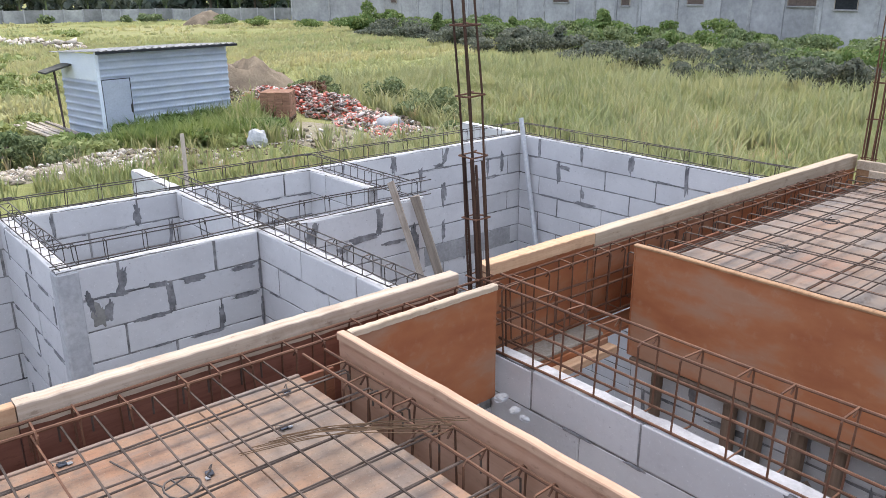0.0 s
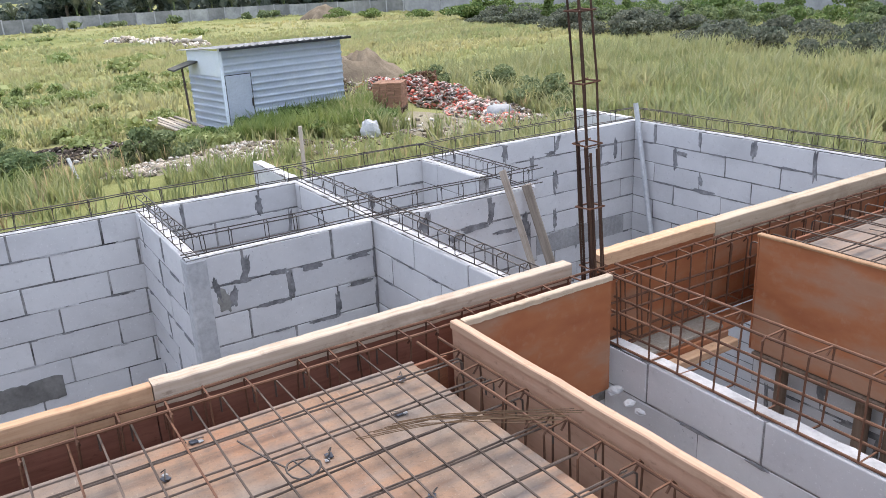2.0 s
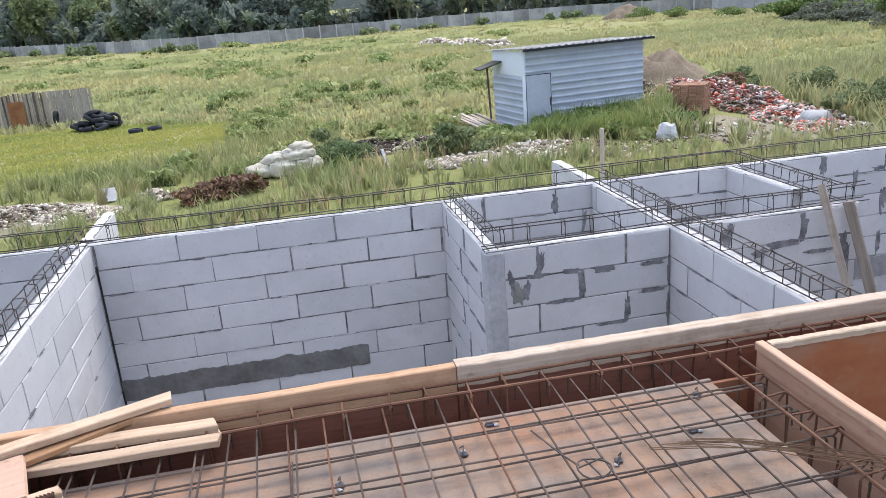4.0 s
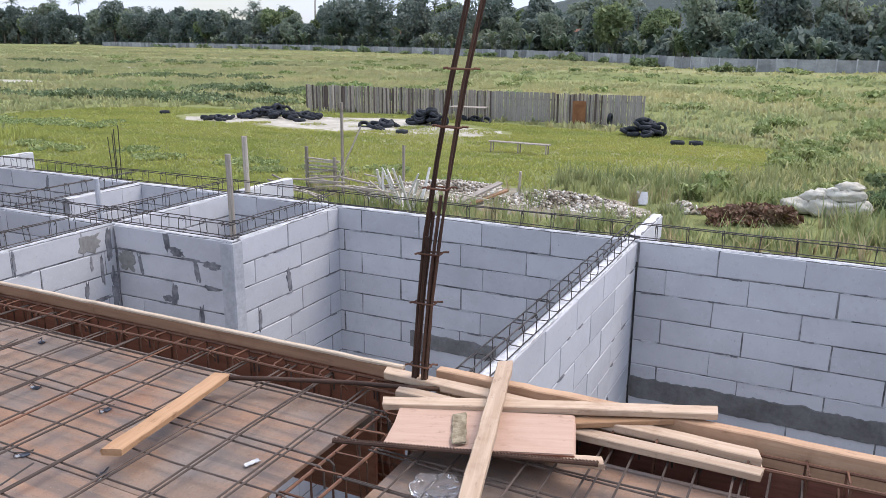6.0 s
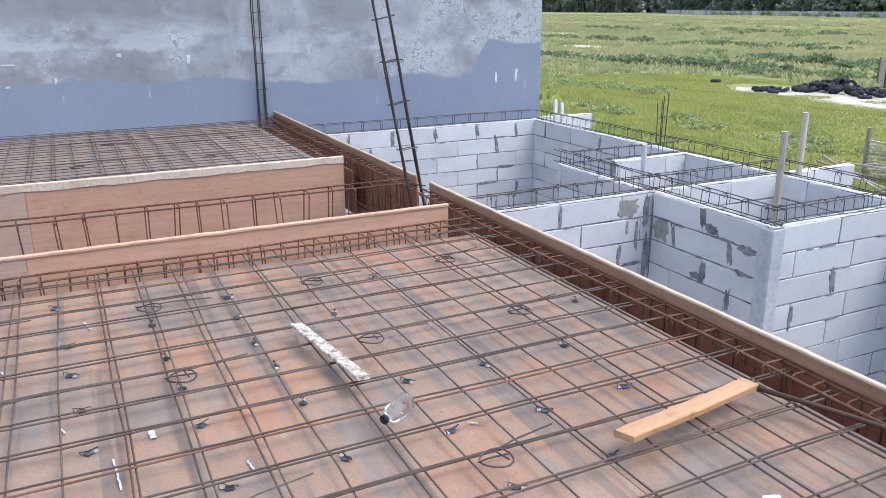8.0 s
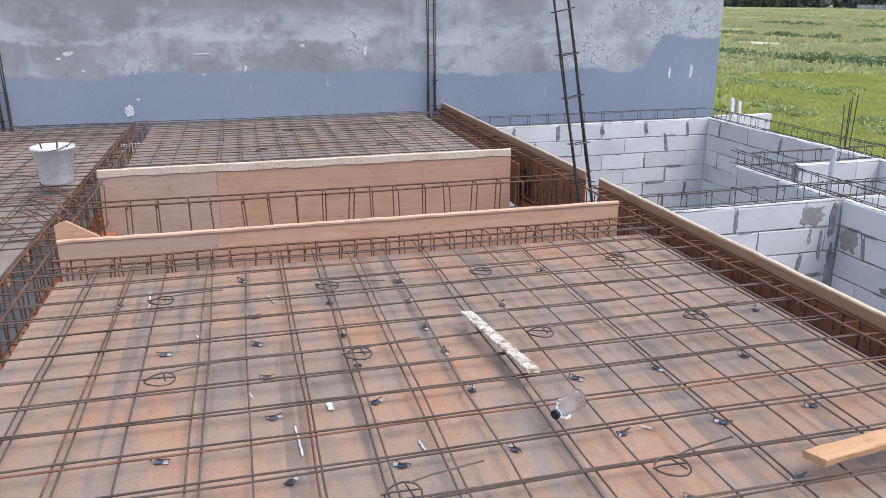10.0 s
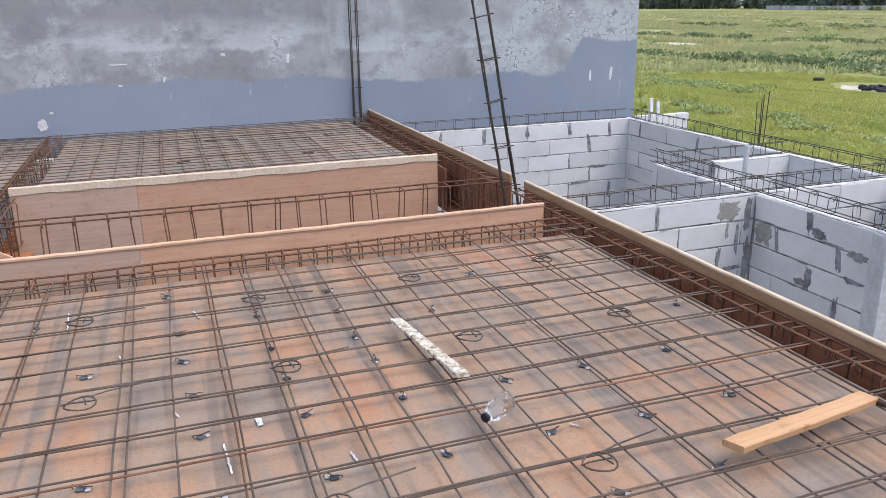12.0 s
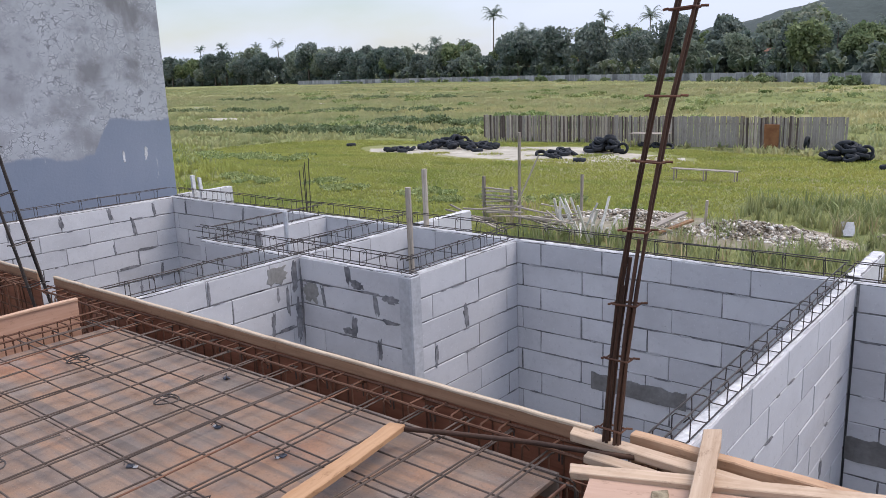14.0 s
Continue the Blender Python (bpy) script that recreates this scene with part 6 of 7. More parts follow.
rubble("debris", [(16.9, 19.6, 1.1, 1.0, 0.2), (15.2, 30.6, 1.6, 0.9, 0.6), (17.2, 32.8, 2.6, 1.6, 0.95), (14.9, 28.6, 0.9, 1.2, 0.3), (17.9, 26.0, 0.8, 2.0, 0.3), (17.6, 22.5, 0.8, 2.0, 0.25), (17.6, 18.4, 0.7, 0.7, 0.35)], 2600, 0.02, 0.11, M_DEBRIS, "brown and grey debris round the litter", 67, 0.4)
M_CINDER = island_mat("charred_bits", [(0, (0.02, 0.018, 0.016)), (0.55, (0.07, 0.055, 0.045)), (0.85, (0.16, 0.12, 0.09)), (1, (0.5, 0.48, 0.45))])
rubble("debris", [(4.8, 25.2, 1.9, 1.5, 0.10), (4.0, 24.6, 0.9, 0.6, 0.05)], 900, 0.02, 0.10, M_CINDER, "charred bits on the burnt patch", 70, 0.4)
rubble("debris", [(12.4, 20.6, 2.4, 0.7, 0.06), (9.6, 21.4, 0.9, 0.5, 0.18)], 500, 0.015, 0.07, M_DEBRIS, "brown clods on bare ground behind the wall", 68, 0.4)


def lump(bm, c, r3, seed, seg=18):
    """A soft sagging bag shape."""
    rows = []
    n = 16 if seg > 20 else 8
    for q in range(n + 1):
        ph = math.pi * q / n
        row = []
        for k in range(seg):
            a = 2 * math.pi * k / seg
            d = Vector((math.sin(ph) * math.cos(a), math.sin(ph) * math.sin(a), math.cos(ph)))
            e = 1 + 0.28 * noise.noise(d * 1.7 + Vector((seed, 0, 0))) + 0.20 * noise.noise(d * 4.5 + Vector((0, seed, 0))) + (0.13 * noise.noise(Vector((d.x * 3, d.y * 3, d.z * 11)) + Vector((seed, seed, 0))) if seg > 20 else 0)
            p = Vector((d.x * r3[0], d.y * r3[1], d.z * r3[2])) * e
            p.z = max(p.z, -r3[2] * 0.7)
            row.append(bm.verts.new(Vector(c) + p))
        rows.append(row)
    for A, B in zip(rows, rows[1:]):
        for k in range(seg):
            bm.faces.new((A[k], B[k], B[(k + 1) % seg], A[(k + 1) % seg]))
    return bm


SACKS = ((0.75, 22.35, 0.22, (0.44, 0.34, 0.24), 10), (1.35, 22.25, 0.24, (0.46, 0.36, 0.27), -8), (1.95, 22.35, 0.24, (0.42, 0.34, 0.26), 20), (1.15, 22.40, 0.52, (0.42, 0.30, 0.20), 8), (1.70, 22.35, 0.62, (0.50, 0.30, 0.20), -6), (1.85, 22.42, 0.82, (0.34, 0.24, 0.13), 15))
for k, (x, y, z, r3, yaw) in enumerate(SACKS):
    ob = tagged(finish("sack", lump(bmesh.new(), (0, 0, 0), r3, k * 3.7, 30), M_SACK, smooth=True), "dirty white filled sack in a heap on grass", "sack", "heap of sacks")
    ob.matrix_basis = pose(x, y, ground_height(x, y) + z * 0.9, rng.uniform(-8, 8), rng.uniform(-9, 9), yaw)


def tyre_mesh():
    bm = bmesh.new()
    n, prof = 22, [(0.165, -0.065), (0.21, -0.085), (0.26, -0.08), (0.28, -0.055), (0.285, 0.0), (0.28, 0.055), (0.26, 0.08), (0.21, 0.085), (0.165, 0.065), (0.18, 0.0)]
    rows = []
    for k in range(n):
        a = 2 * math.pi * k / n
        t = 0.006 if k % 2 else -0.004
        rows.append([bm.verts.new(((r + (t if r > 0.27 else 0)) * math.cos(a), (r + (t if r > 0.27 else 0)) * math.sin(a), z)) for r, z in prof])
    for k in range(n):
        A, B = rows[k], rows[(k + 1) % n]
        for q in range(len(prof)):
            bm.faces.new((A[q], B[q], B[(q + 1) % len(prof)], A[(q + 1) % len(prof)]))
    bmesh.ops.recalc_face_normals(bm, faces=bm.faces)
    return bm


tyre = tagged(finish("tyre", tyre_mesh(), M_TYRE, smooth=True), "worn black tyre lying in a heap on sand", "tyre", "heaps of tyres")
spots = []
for cx, cy, rx, ry, n, top in ((-25.9, 35.4, 2.5, 1.7, 62, 0.62), (-27.9, 32.6, 1.0, 0.9, 8, 0.05), (-16.9, 35.6, 1.0, 0.8, 34, 0.85), (-18.3, 33.4, 0.8, 1.2, 10, 0.22), (-6.35, 36.5, 0.95, 0.8, 34, 0.78), (-15.9, 39.2, 1.1, 0.4, 4, 0.1)):
    for k in range(n):
        a, u = rng.uniform(0, 6.28), rng.random() ** 0.62
        z = top * (1 - u) * rng.uniform(0.5, 1)
        spots.append((cx + rx * u * math.cos(a), cy + ry * u * math.sin(a), z, 1))
spots += [(-33.4, 34.5, 0, 0), (-23.5, 34.0, 0, 0), (-16.35, 32.0, 0, 0), (-4.4, 33.9, 0, 0), (-3.7, 34.2, 0, 0), (-8.9, 40.2, 0.2, 2)]
for k, (x, y, z, kind) in enumerate(spots):
    tilt = 85 if kind == 2 or (kind == 1 and rng.random() < 0.05) else rng.uniform(-38, 38) * kind
    m = pose(x, y, ground_height(x, y) + 0.09 + z + (0.16 if abs(tilt) > 60 else 0), tilt, rng.uniform(-10, 10) * kind, rng.uniform(0, 360))
    if k == 0:
        tyre.matrix_basis = m
    else:
        copy_thing(tyre, m)


M_OLDWOODX = wooden("weathered_wood_along", (0.23, 0.195, 0.165), (0.42, 0.365, 0.315), "x", 0.85, 0.35)
M_STICKX = wooden("bleached_stick_along", (0.30, 0.25, 0.20), (0.50, 0.44, 0.365), "x", 0.85, 0.25)
ALONG = {M_OLDWOOD.name: M_OLDWOODX, M_STICK.name: M_STICKX}


def plank(name, p0, p1, w, t, material, label, category="plank", roll=0.0, group=""):
    """A sawn plank between two points, with a slight warp."""
    p0, p1 = Vector(p0), Vector(p1)
    d = p1 - p0
    L = d.length
    bm = bmesh.new()
    rings = []
    r = random.Random(int(L * 1000))
    bow = r.uniform(-0.004, 0.004) * L
    for k in range(13):
        u = k / 12
        b = bow * math.sin(math.pi * u)
        c = 0.003
        pr = [(-w / 2 + c, -t / 2), (w / 2 - c, -t / 2), (w / 2, -t / 2 + c), (w / 2, t / 2 - c), (w / 2 - c, t / 2), (-w / 2 + c, t / 2), (-w / 2, t / 2 - c), (-w / 2, -t / 2 + c)]
        e = r.uniform(-0.002, 0.002)
        skew = r.uniform(-0.02, 0.02) if k in (0, 12) else 0
        kw, kt = r.uniform(0.95, 1.03), r.uniform(0.9, 1.06)
        rings.append([bm.verts.new((u * L + skew * q / w + r.uniform(-0.004, 0.004) * (k in (0, 12)), q * kw + e, z * kt + b)) for q, z in pr])
    for A, B in zip(rings, rings[1:]):
        for q in range(8):
            bm.faces.new((A[q], A[(q + 1) % 8], B[(q + 1) % 8], B[q]))
    bm.faces.new(rings[0][::-1])
    bm.faces.new(rings[-1])
    bmesh.ops.recalc_face_normals(bm, faces=bm.faces)
    ob = tagged(finish(name, bm, ALONG.get(material.name, material)), label, category, group)
    q = d.to_track_quat("X", "Z").to_matrix().to_4x4()
    ob.matrix_basis = Matrix.Translation(p0) @ q @ pose(0, 0, 0, roll)
    return ob


def bench(x, y, yaw, L, h, w, label, kind="bench"):
    base = tagged(empty(kind, on_ground(x, y)), label, kind)
    base.rotation_euler = (0, 0, radians(yaw))
    for k in range(3):
        part("slat", box_bm(-L / 2, L / 2, -w / 2 + k * w / 3 + 0.01, -w / 2 + (k + 1) * w / 3 - 0.01, h - 0.04, h, 0.004), M_OLDWOOD, base)
    for u in (-0.46, 0, 0.46):
        for q in (-1, 1):
            part("leg", box_bm(u * L - 0.02, u * L + 0.02, q * w * 0.38 - 0.02, q * w * 0.38 + 0.02, -0.1, h - 0.04, 0.004), M_OLDWOOD, base)
    return base


bench(-9.45, 28.9, -3, 2.5, 0.42, 0.3, "long low grey wooden bench on the turf")
bench(-16.3, 39.3, 4, 2.0, 0.75, 0.8, "weathered wooden table before the fence", "table")
tagged(finish("old_door", box_bm(-10.95, -10.25, 40.45, 40.50, Z_FLOOR, Z_FLOOR + 1.15, 0.01), M_RUSTDOOR := speckled("rust_board", (0.22, 0.09, 0.04), (0.32, 0.15, 0.07), 3, 20, 0.9, 0.4, 0.01)), "rust-brown board leaning on the plank fence", "board")


def brick_stack():
    base = tagged(empty("brick_stack", on_ground(13.95, 24.35)), "square stack of red bricks on a pallet", "bricks")
    base.rotation_euler = (0, 0, radians(-42))
    part("pallet", box_bm(0, 1.0, 0, 0.94, 0.17, 0.21, 0.01), M_PROP, base)
    for y in (0.0, 0.42, 0.84):
        part("bearer", box_bm(0.02, 0.98, y, y + 0.1, 0.0, 0.17, 0.01), M_PROP, base)
    bm = bmesh.new()
    box(bm, 0, 0.24, 0, 0.115, 0, 0.055)
    bmesh.ops.bevel(bm, geom=list(bm.edges), offset=0.005, segments=1, affect="EDGES")
    me = bpy.data.meshes.new("brick")
    bm.to_mesh(me)
    bm.free()
    me.materials.append(M_BRICK)
    for q in range(14):
        for k in range(4):
            for j in range(8):
                if 0 < k < 3 and 0 < j < 7 and q < 13:
                    continue
                ob = new("brick", me)
                ob.parent = base
                ob.matrix_basis = pose(k * 0.247 + rng.uniform(-0.005, 0.005), j * 0.118 + rng.uniform(-0.004, 0.004), 0.213 + q * 0.0585, 0, 0, rng.uniform(-1, 1))
    return base


brick_stack()
tagged(finish("concrete_block", lump(bmesh.new(), on_ground(12.1, 21.1, 0.22), (0.3, 0.26, 0.3), 4.4, 8), M_PALE), "rough grey lump of concrete in the grass", "concrete")
plank("white_slab", on_ground(-3.1, 21.5, 0.32), on_ground(-2.98, 21.25, 0.02), 0.28, 0.05, M_PALE, "pale broken slab lying in grass", "slab")
plank("white_stake", on_ground(4.0, 21.6, 0.55), on_ground(4.12, 21.5, 0.0), 0.12, 0.03, M_TOPWHITE, "short white board standing askew", "stake")
plank("timber", on_ground(-7.3, 18.8, 0.12), on_ground(-6.5, 19.8, 0.60), 0.24, 0.05, M_OLDWOOD, "wide grey plank propped on rubble")
plank("timber", on_ground(-7.1, 18.9, 0.05), on_ground(-6.3, 19.8, 0.42), 0.16, 0.05, M_BROWNPLY, "brown plank propped on rubble")
plank("pipe_plank", on_ground(-10.4, 19.2, 0.55), on_ground(-6.4, 18.8, 0.3), 0.04, 0.035, M_STICK, "long pale pole lying across the debris", "pole")
for k in range(22):
    x, y = -8.5 + rng.uniform(-0.7, 0.8), 17.9 + rng.uniform(-0.5, 0.5)
    a, e = rng.uniform(0, 6.28), rng.uniform(0.3, 1.3)
    plank("stick", on_ground(x, y, 0.05), on_ground(x + 0.4 * math.cos(a), y + 0.4 * math.sin(a), e * 0.85), 0.06, 0.04, M_WHITESTICK, "bleached white stick in a tangled heap", "stick", group="tangled sticks")
for k in range(24):
    x, y = -10.4 + rng.uniform(-1.6, 1.4), 17.2 + rng.uniform(-0.6, 0.6)
    a = rng.uniform(-0.5, 0.9)
    plank("stick", on_ground(x, y, 0.2 + rng.uniform(0, 0.5)), on_ground(x + 1.1 * math.cos(a), y + 0.9 * math.sin(a), 0.2 + rng.uniform(0, 0.5)), 0.045, 0.04, M_STICK if k % 3 == 0 else M_OLDWOOD, "bleached stick in a tangled heap", "stick", group="tangled sticks")


def rack():
    base = tagged(empty("stick_rack", on_ground(-12.2, 18.9)), "rickety rack of grey sticks", "rack")
    for x in (0, 0.95):
        part("post", box_bm(x, x + 0.08, 0, 0.08, -0.1, 0.95 + 0.25 * (x == 0), 0.006), M_OLDWOOD, base)
    for k in range(8):
        ob = part("rung", box_bm(-0.05, 1.1, -0.03, 0.03, 0, 0.04, 0.004), M_OLDWOOD if k % 3 else M_STICK, base)
        ob.matrix_basis = pose(0, 0.05, 0.12 + 0.105 * k, 0, rng.uniform(-5, 5), rng.uniform(-4, 4))
    return base


rack()
for x, y, z, mat, lab in ((-10.66, 18.5, 2.55, M_OLDWOOD, "tall dark stake standing in the debris"), (-9.2, 19.3, 1.45, M_OLDWOOD, "upright grey timber stake"), (-6.2, 20.4, 0.85, M_STICK, "thin upright wooden stake by the rubble")):
    plank("stake", on_ground(x, y, -0.1), on_ground(x + 0.03, y, z), 0.07, 0.06, mat, lab, "stake")
plank("stake", on_ground(-10.9, 18.4, 0.2), on_ground(-10.1, 18.6, 1.95), 0.05, 0.04, M_STICK, "slanting bleached stick in the debris", "stick")
for k in range(7):
    plank("timber", on_ground(7.55 + 0.16 * k, 29.0 - 0.12 * k, 0.18 + 0.04 * (k % 3)), on_ground(7.70 + 0.135 * k, 25.5 - 0.05 * k, 0.22 + 0.04 * (k % 2)), 0.11, 0.05, M_OLDWOOD if k % 2 else M_STICK, "grey plank in a stack beside the shed", group="planks beside the shed")
M_TARRED = speckled("tarred_sheet", (0.05, 0.05, 0.047), (0.12, 0.12, 0.105), 2, 20, 0.9, 0.4, 0.01, 0.2)
plank("lean_to_roof", on_ground(8.02, 26.7, 1.95), on_ground(8.80, 26.75, 2.18), 0.7, 0.05, M_TARRED, "small dark lean-to roof on a post", "roof")
plank("lean_to_post", on_ground(8.45, 26.7, -0.1), on_ground(8.38, 26.7, 2.06), 0.05, 0.06, M_DARKPLANK, "thin dark post under the lean-to", "post")
tagged(finish("dumped_sheet", lump(bmesh.new(), on_ground(16.9, 21.2, 0.2), (0.55, 0.4, 0.25), 9.1), M_FENCESHEET, smooth=True), "crumpled grey sheet on the litter heap", "sheet")
for k in range(4):
    bm = rod(bmesh.new(), [(0, 0, 0), (0.02 * k, 0, 0.8), (0.05 * k - 0.05, 0, 1.75 + 0.1 * k)], 0.012, 6)
    ob = tagged(finish("starter_bar", bm, M_STEEL), "upright starter bar outside the back wall", "reinforcement", "starter bars outside")
    ob.matrix_basis = pose(-15.4 + 0.12 * (k % 2), 14.9 + 0.12 * (k // 2), Z_FLOOR, 0, 0, 0)

# ---- fins, poles and mortar in the rooms ----
for x in (XW - 0.05, -3.97, 0.0, 4.0, XE + 0.05):
    block_wall("wall_fin", "y", x - 0.05, x + 0.05, Y_BACK + T + 0.002, 7.4, "short pale block fin wall behind the rooms", z1=Z_TOP + 0.02)
block_wall("wall_under_deck", "y", 5.0, 5.1, -2.5, 2.80, "pale block wall under the far deck", z1=-0.52, white=False)
for s, y0 in BATH:
    a, b = sorted((s * 2.694, s * 2.825))
    tagged(finish("corner_column", box_bm(a, b, y0 - 0.006, y0 + 0.125, Z_FLOOR, Z_TOP - 0.006, 0.012), M_PALE), "cast grey concrete corner column", "column", kind="structure")
for x0, x1, z0, z1 in ((0.06, 2.0, -1.44, -1.25), (-1.95, -1.1, -1.38, -1.22), (5.5, 7.7, -1.36, -1.14)):
    bm = bmesh.new()
    n = int((x1 - x0) / 0.03)
    rows = []
    for k in range(n + 1):
        u = x0 + (x1 - x0) * k / n
        lo_z, hi_z = z0 + 0.008 * noise.noise((u * 9, 1, 0)) + rng.uniform(-0.004, 0.004), z1 + 0.016 * noise.noise((u * 7, 5, 0)) + rng.uniform(-0.008, 0.008)
        rows.append([bm.verts.new((u, Y_BACK + o, z)) for o, z in ((0.01, lo_z), (-0.007 + rng.uniform(-0.003, 0.002), lo_z + 0.008), (-0.008 + rng.uniform(-0.004, 0.002), (lo_z + hi_z) / 2), (-0.007 + rng.uniform(-0.003, 0.002), hi_z - 0.01), (0.01, hi_z))])
    for A, B in zip(rows, rows[1:]):
        for q in range(4):
            bm.faces.new((A[q], B[q], B[q + 1], A[q + 1]))
    bm.faces.new(rows[0])
    bm.faces.new(rows[-1][::-1])
    bmesh.ops.recalc_face_normals(bm, faces=bm.faces)
    tagged(finish("concrete_band", bm, M_CONC if x0 > 5 else M_BAND), "rough cast concrete strip let into the wall", "wall", kind="structure")


def smears(wall, axis, face, sign, lo, hi, chance, seed, zmin=-1.7, bed=0.3, extra=(), top=Z_TOP, material=M_SMEAR, label="dark grey mortar wiped over the joints"):
    """Dabs of mortar wiped over the joints on one face of a wall."""
    r = random.Random(seed)
    bm = bmesh.new()
    out = 0.0035

    def dab(c, z, w, h, lean):
        n = 34
        pts = []
        for k in range(n):
            a = 2 * math.pi * k / n
            e = 1 + 0.55 * noise.noise((math.cos(a) * 1.5 + c * 9, math.sin(a) * 1.5 + z * 9, seed)) + 0.35 * noise.noise((math.cos(a) * 4 + c * 7, math.sin(a) * 4 + z * 7, seed)) + r.uniform(-0.14, 0.14)
            u, v = w * e * math.copysign(abs(math.cos(a)) ** 0.7, math.cos(a)), h * e * math.copysign(abs(math.sin(a)) ** 0.7, math.sin(a))
            pts.append((c + u + lean * v, min(z + v, top - 0.006)))
        def at(p, q, o):
            return (p, face + sign * o, q) if axis == "x" else (face + sign * o, p, q)
        lid = [bm.verts.new(at(c + (p - c) * 0.86, z + (q - z) * 0.93, out + r.uniform(0, 0.002))) for p, q in pts]
        bot = [bm.verts.new(at(p, q, -0.002)) for p, q in pts]
        bm.faces.new(lid)
        for k in range(n):
            bm.faces.new((bot[k], bot[(k + 1) % n], lid[(k + 1) % n], lid[k]))

    for c, z in JOINTS.get(wall, []):
        if lo < c < hi and z > zmin:
            if r.random() < chance:
                dab(c + r.uniform(-0.01, 0.01), z + r.uniform(-0.03, 0.03), r.uniform(0.010, 0.030), r.uniform(0.05, 0.11), r.uniform(-0.2, 0.2))
            if r.random() < chance * 0.6:
                dab(c - r.uniform(0.0, 0.4), z - 0.1 + r.uniform(-0.01, 0.01), r.uniform(0.06, 0.16), r.uniform(0.008, 0.022), 0)
            for k in range(4):
                if r.random() < bed:
                    dab(min(max(c + r.uniform(-0.3, 0.3), lo + 0.07), hi - 0.07), z - 0.1 + r.uniform(-0.006, 0.004), r.uniform(0.015, 0.08), r.uniform(0.003, 0.008), r.uniform(-0.3, 0.3))
    for c, z, w, h, lean in extra:
        dab(c, z, w, h, lean)
    if bm.faces:
        bmesh.ops.recalc_face_normals(bm, faces=bm.faces)
        part("mortar_smear", bm, material, bpy.data.objects[wall], label)
    else:
        bm.free()


E_BATH = [(2.86, -0.37, 0.022, 0.075, -0.2), (2.955, -0.44, 0.028, 0.075, 0.2), (3.05, -0.275, 0.028, 0.075, 0.15), (3.02, -0.345, 0.08, 0.012, 0), (3.26, -0.345, 0.06, 0.018, 0.2),
          (3.33, -0.45, 0.024, 0.09, -0.05), (3.49, -0.362, 0.075, 0.022, -0.4), (3.22, -0.545, 0.09, 0.018, 0.3), (3.65, -0.667, 0.022, 0.08, 0), (3.83, -0.365, 0.09, 0.018, 0.2),
          (3.83, -0.558, 0.10, 0.016, 0.2), (3.55, -0.755, 0.13, 0.012, 0), (3.945, -0.45, 0.010, 0.10, 0), (3.945, -0.70, 0.010, 0.10, 0)]
W_BATH = [(-3.37, -0.20, 0.030, 0.10, -0.1), (-3.27, -0.295, 0.075, 0.035, -0.7), (-3.13, -0.338, 0.12, 0.012, 0), (-2.91, -0.355, 0.075, 0.035, -0.3), (-3.07, -0.43, 0.028, 0.10, -0.1),
          (-2.93, -0.548, 0.08, 0.018, 0), (-3.68, -0.45, 0.020, 0.10, -0.2), (-3.80, -0.338, 0.13, 0.010, 0), (-3.33, -0.655, 0.035, 0.10, 0.1), (-3.40, -0.70, 0.06, 0.03, 0),
          (-3.05, -0.79, 0.022, 0.09, 0), (-3.945, -0.5, 0.012, 0.3, 0)]
E_SIDE = [(6.15, -0.24, 0.020, 0.09, 0), (5.87, -0.45, 0.028, 0.10, 0.1), (5.79, -0.40, 0.08, 0.022, 0.4), (5.57, -0.21, 0.020, 0.08, 0), (4.95, -0.22, 0.034, 0.09, 0), (5.54, -0.63, 0.024, 0.05, 0.2),
          (4.34, -0.27, 0.022, 0.13, 0), (5.33, -0.345, 0.10, 0.010, 0), (6.25, -0.345, 0.07, 0.012, 0), (4.6, -0.345, 0.10, 0.012, 0), (5.9, -0.745, 0.2, 0.010, 0), (5.3, -0.95, 0.03, 0.04, 0)]
E_BACK = [(6.11, -0.22, 0.034, 0.09, 0), (6.77, -0.20, 0.030, 0.10, 0.35), (6.67, -0.315, 0.07, 0.020, 0), (6.44, -0.38, 0.024, 0.07, 0), (6.74, -0.60, 0.034, 0.10, 0), (7.35, -0.43, 0.020, 0.09, 0), (7.56, -0.41, 0.028, 0.11, 0),
          (7.46, -0.345, 0.12, 0.012, 0), (6.73, -0.97, 0.020, 0.07, 0), (7.1, -0.545, 0.16, 0.012, 0), (7.4, -0.545, 0.1, 0.020, 0)]
E_SMALL = [(4.92, -0.27, 0.034, 0.08, 0.1), (4.77, -0.355, 0.13, 0.028, 0.1), (4.60, -0.40, 0.06, 0.028, 0.3), (4.57, -0.50, 0.028, 0.05, 0), (4.36, -0.23, 0.045, 0.07, 0.2), (5.05, -0.44, 0.12, 0.014, 0), (5.27, -0.55, 0.02, 0.12, 0)]
W_CORR = [(4.08, -0.25, 0.012, 0.09, 0), (4.93, -0.30, 0.030, 0.13, 0), (4.74, -0.42, 0.015, 0.06, 0), (4.84, -0.50, 0.018, 0.12, 0), (4.95, -0.70, 0.035, 0.18, 0), (4.67, -0.66, 0.022, 0.10, 0.1), (4.80, -0.74, 0.09, 0.018, 0.2)]
smears("wall_bath_front", "x", 5.06, -1, 2.85, 3.93, 0.0, 3, extra=E_BATH)
smears("wall_bath_front.001", "x", 4.99, -1, -3.93, -2.85, 0.0, 4, extra=W_BATH)
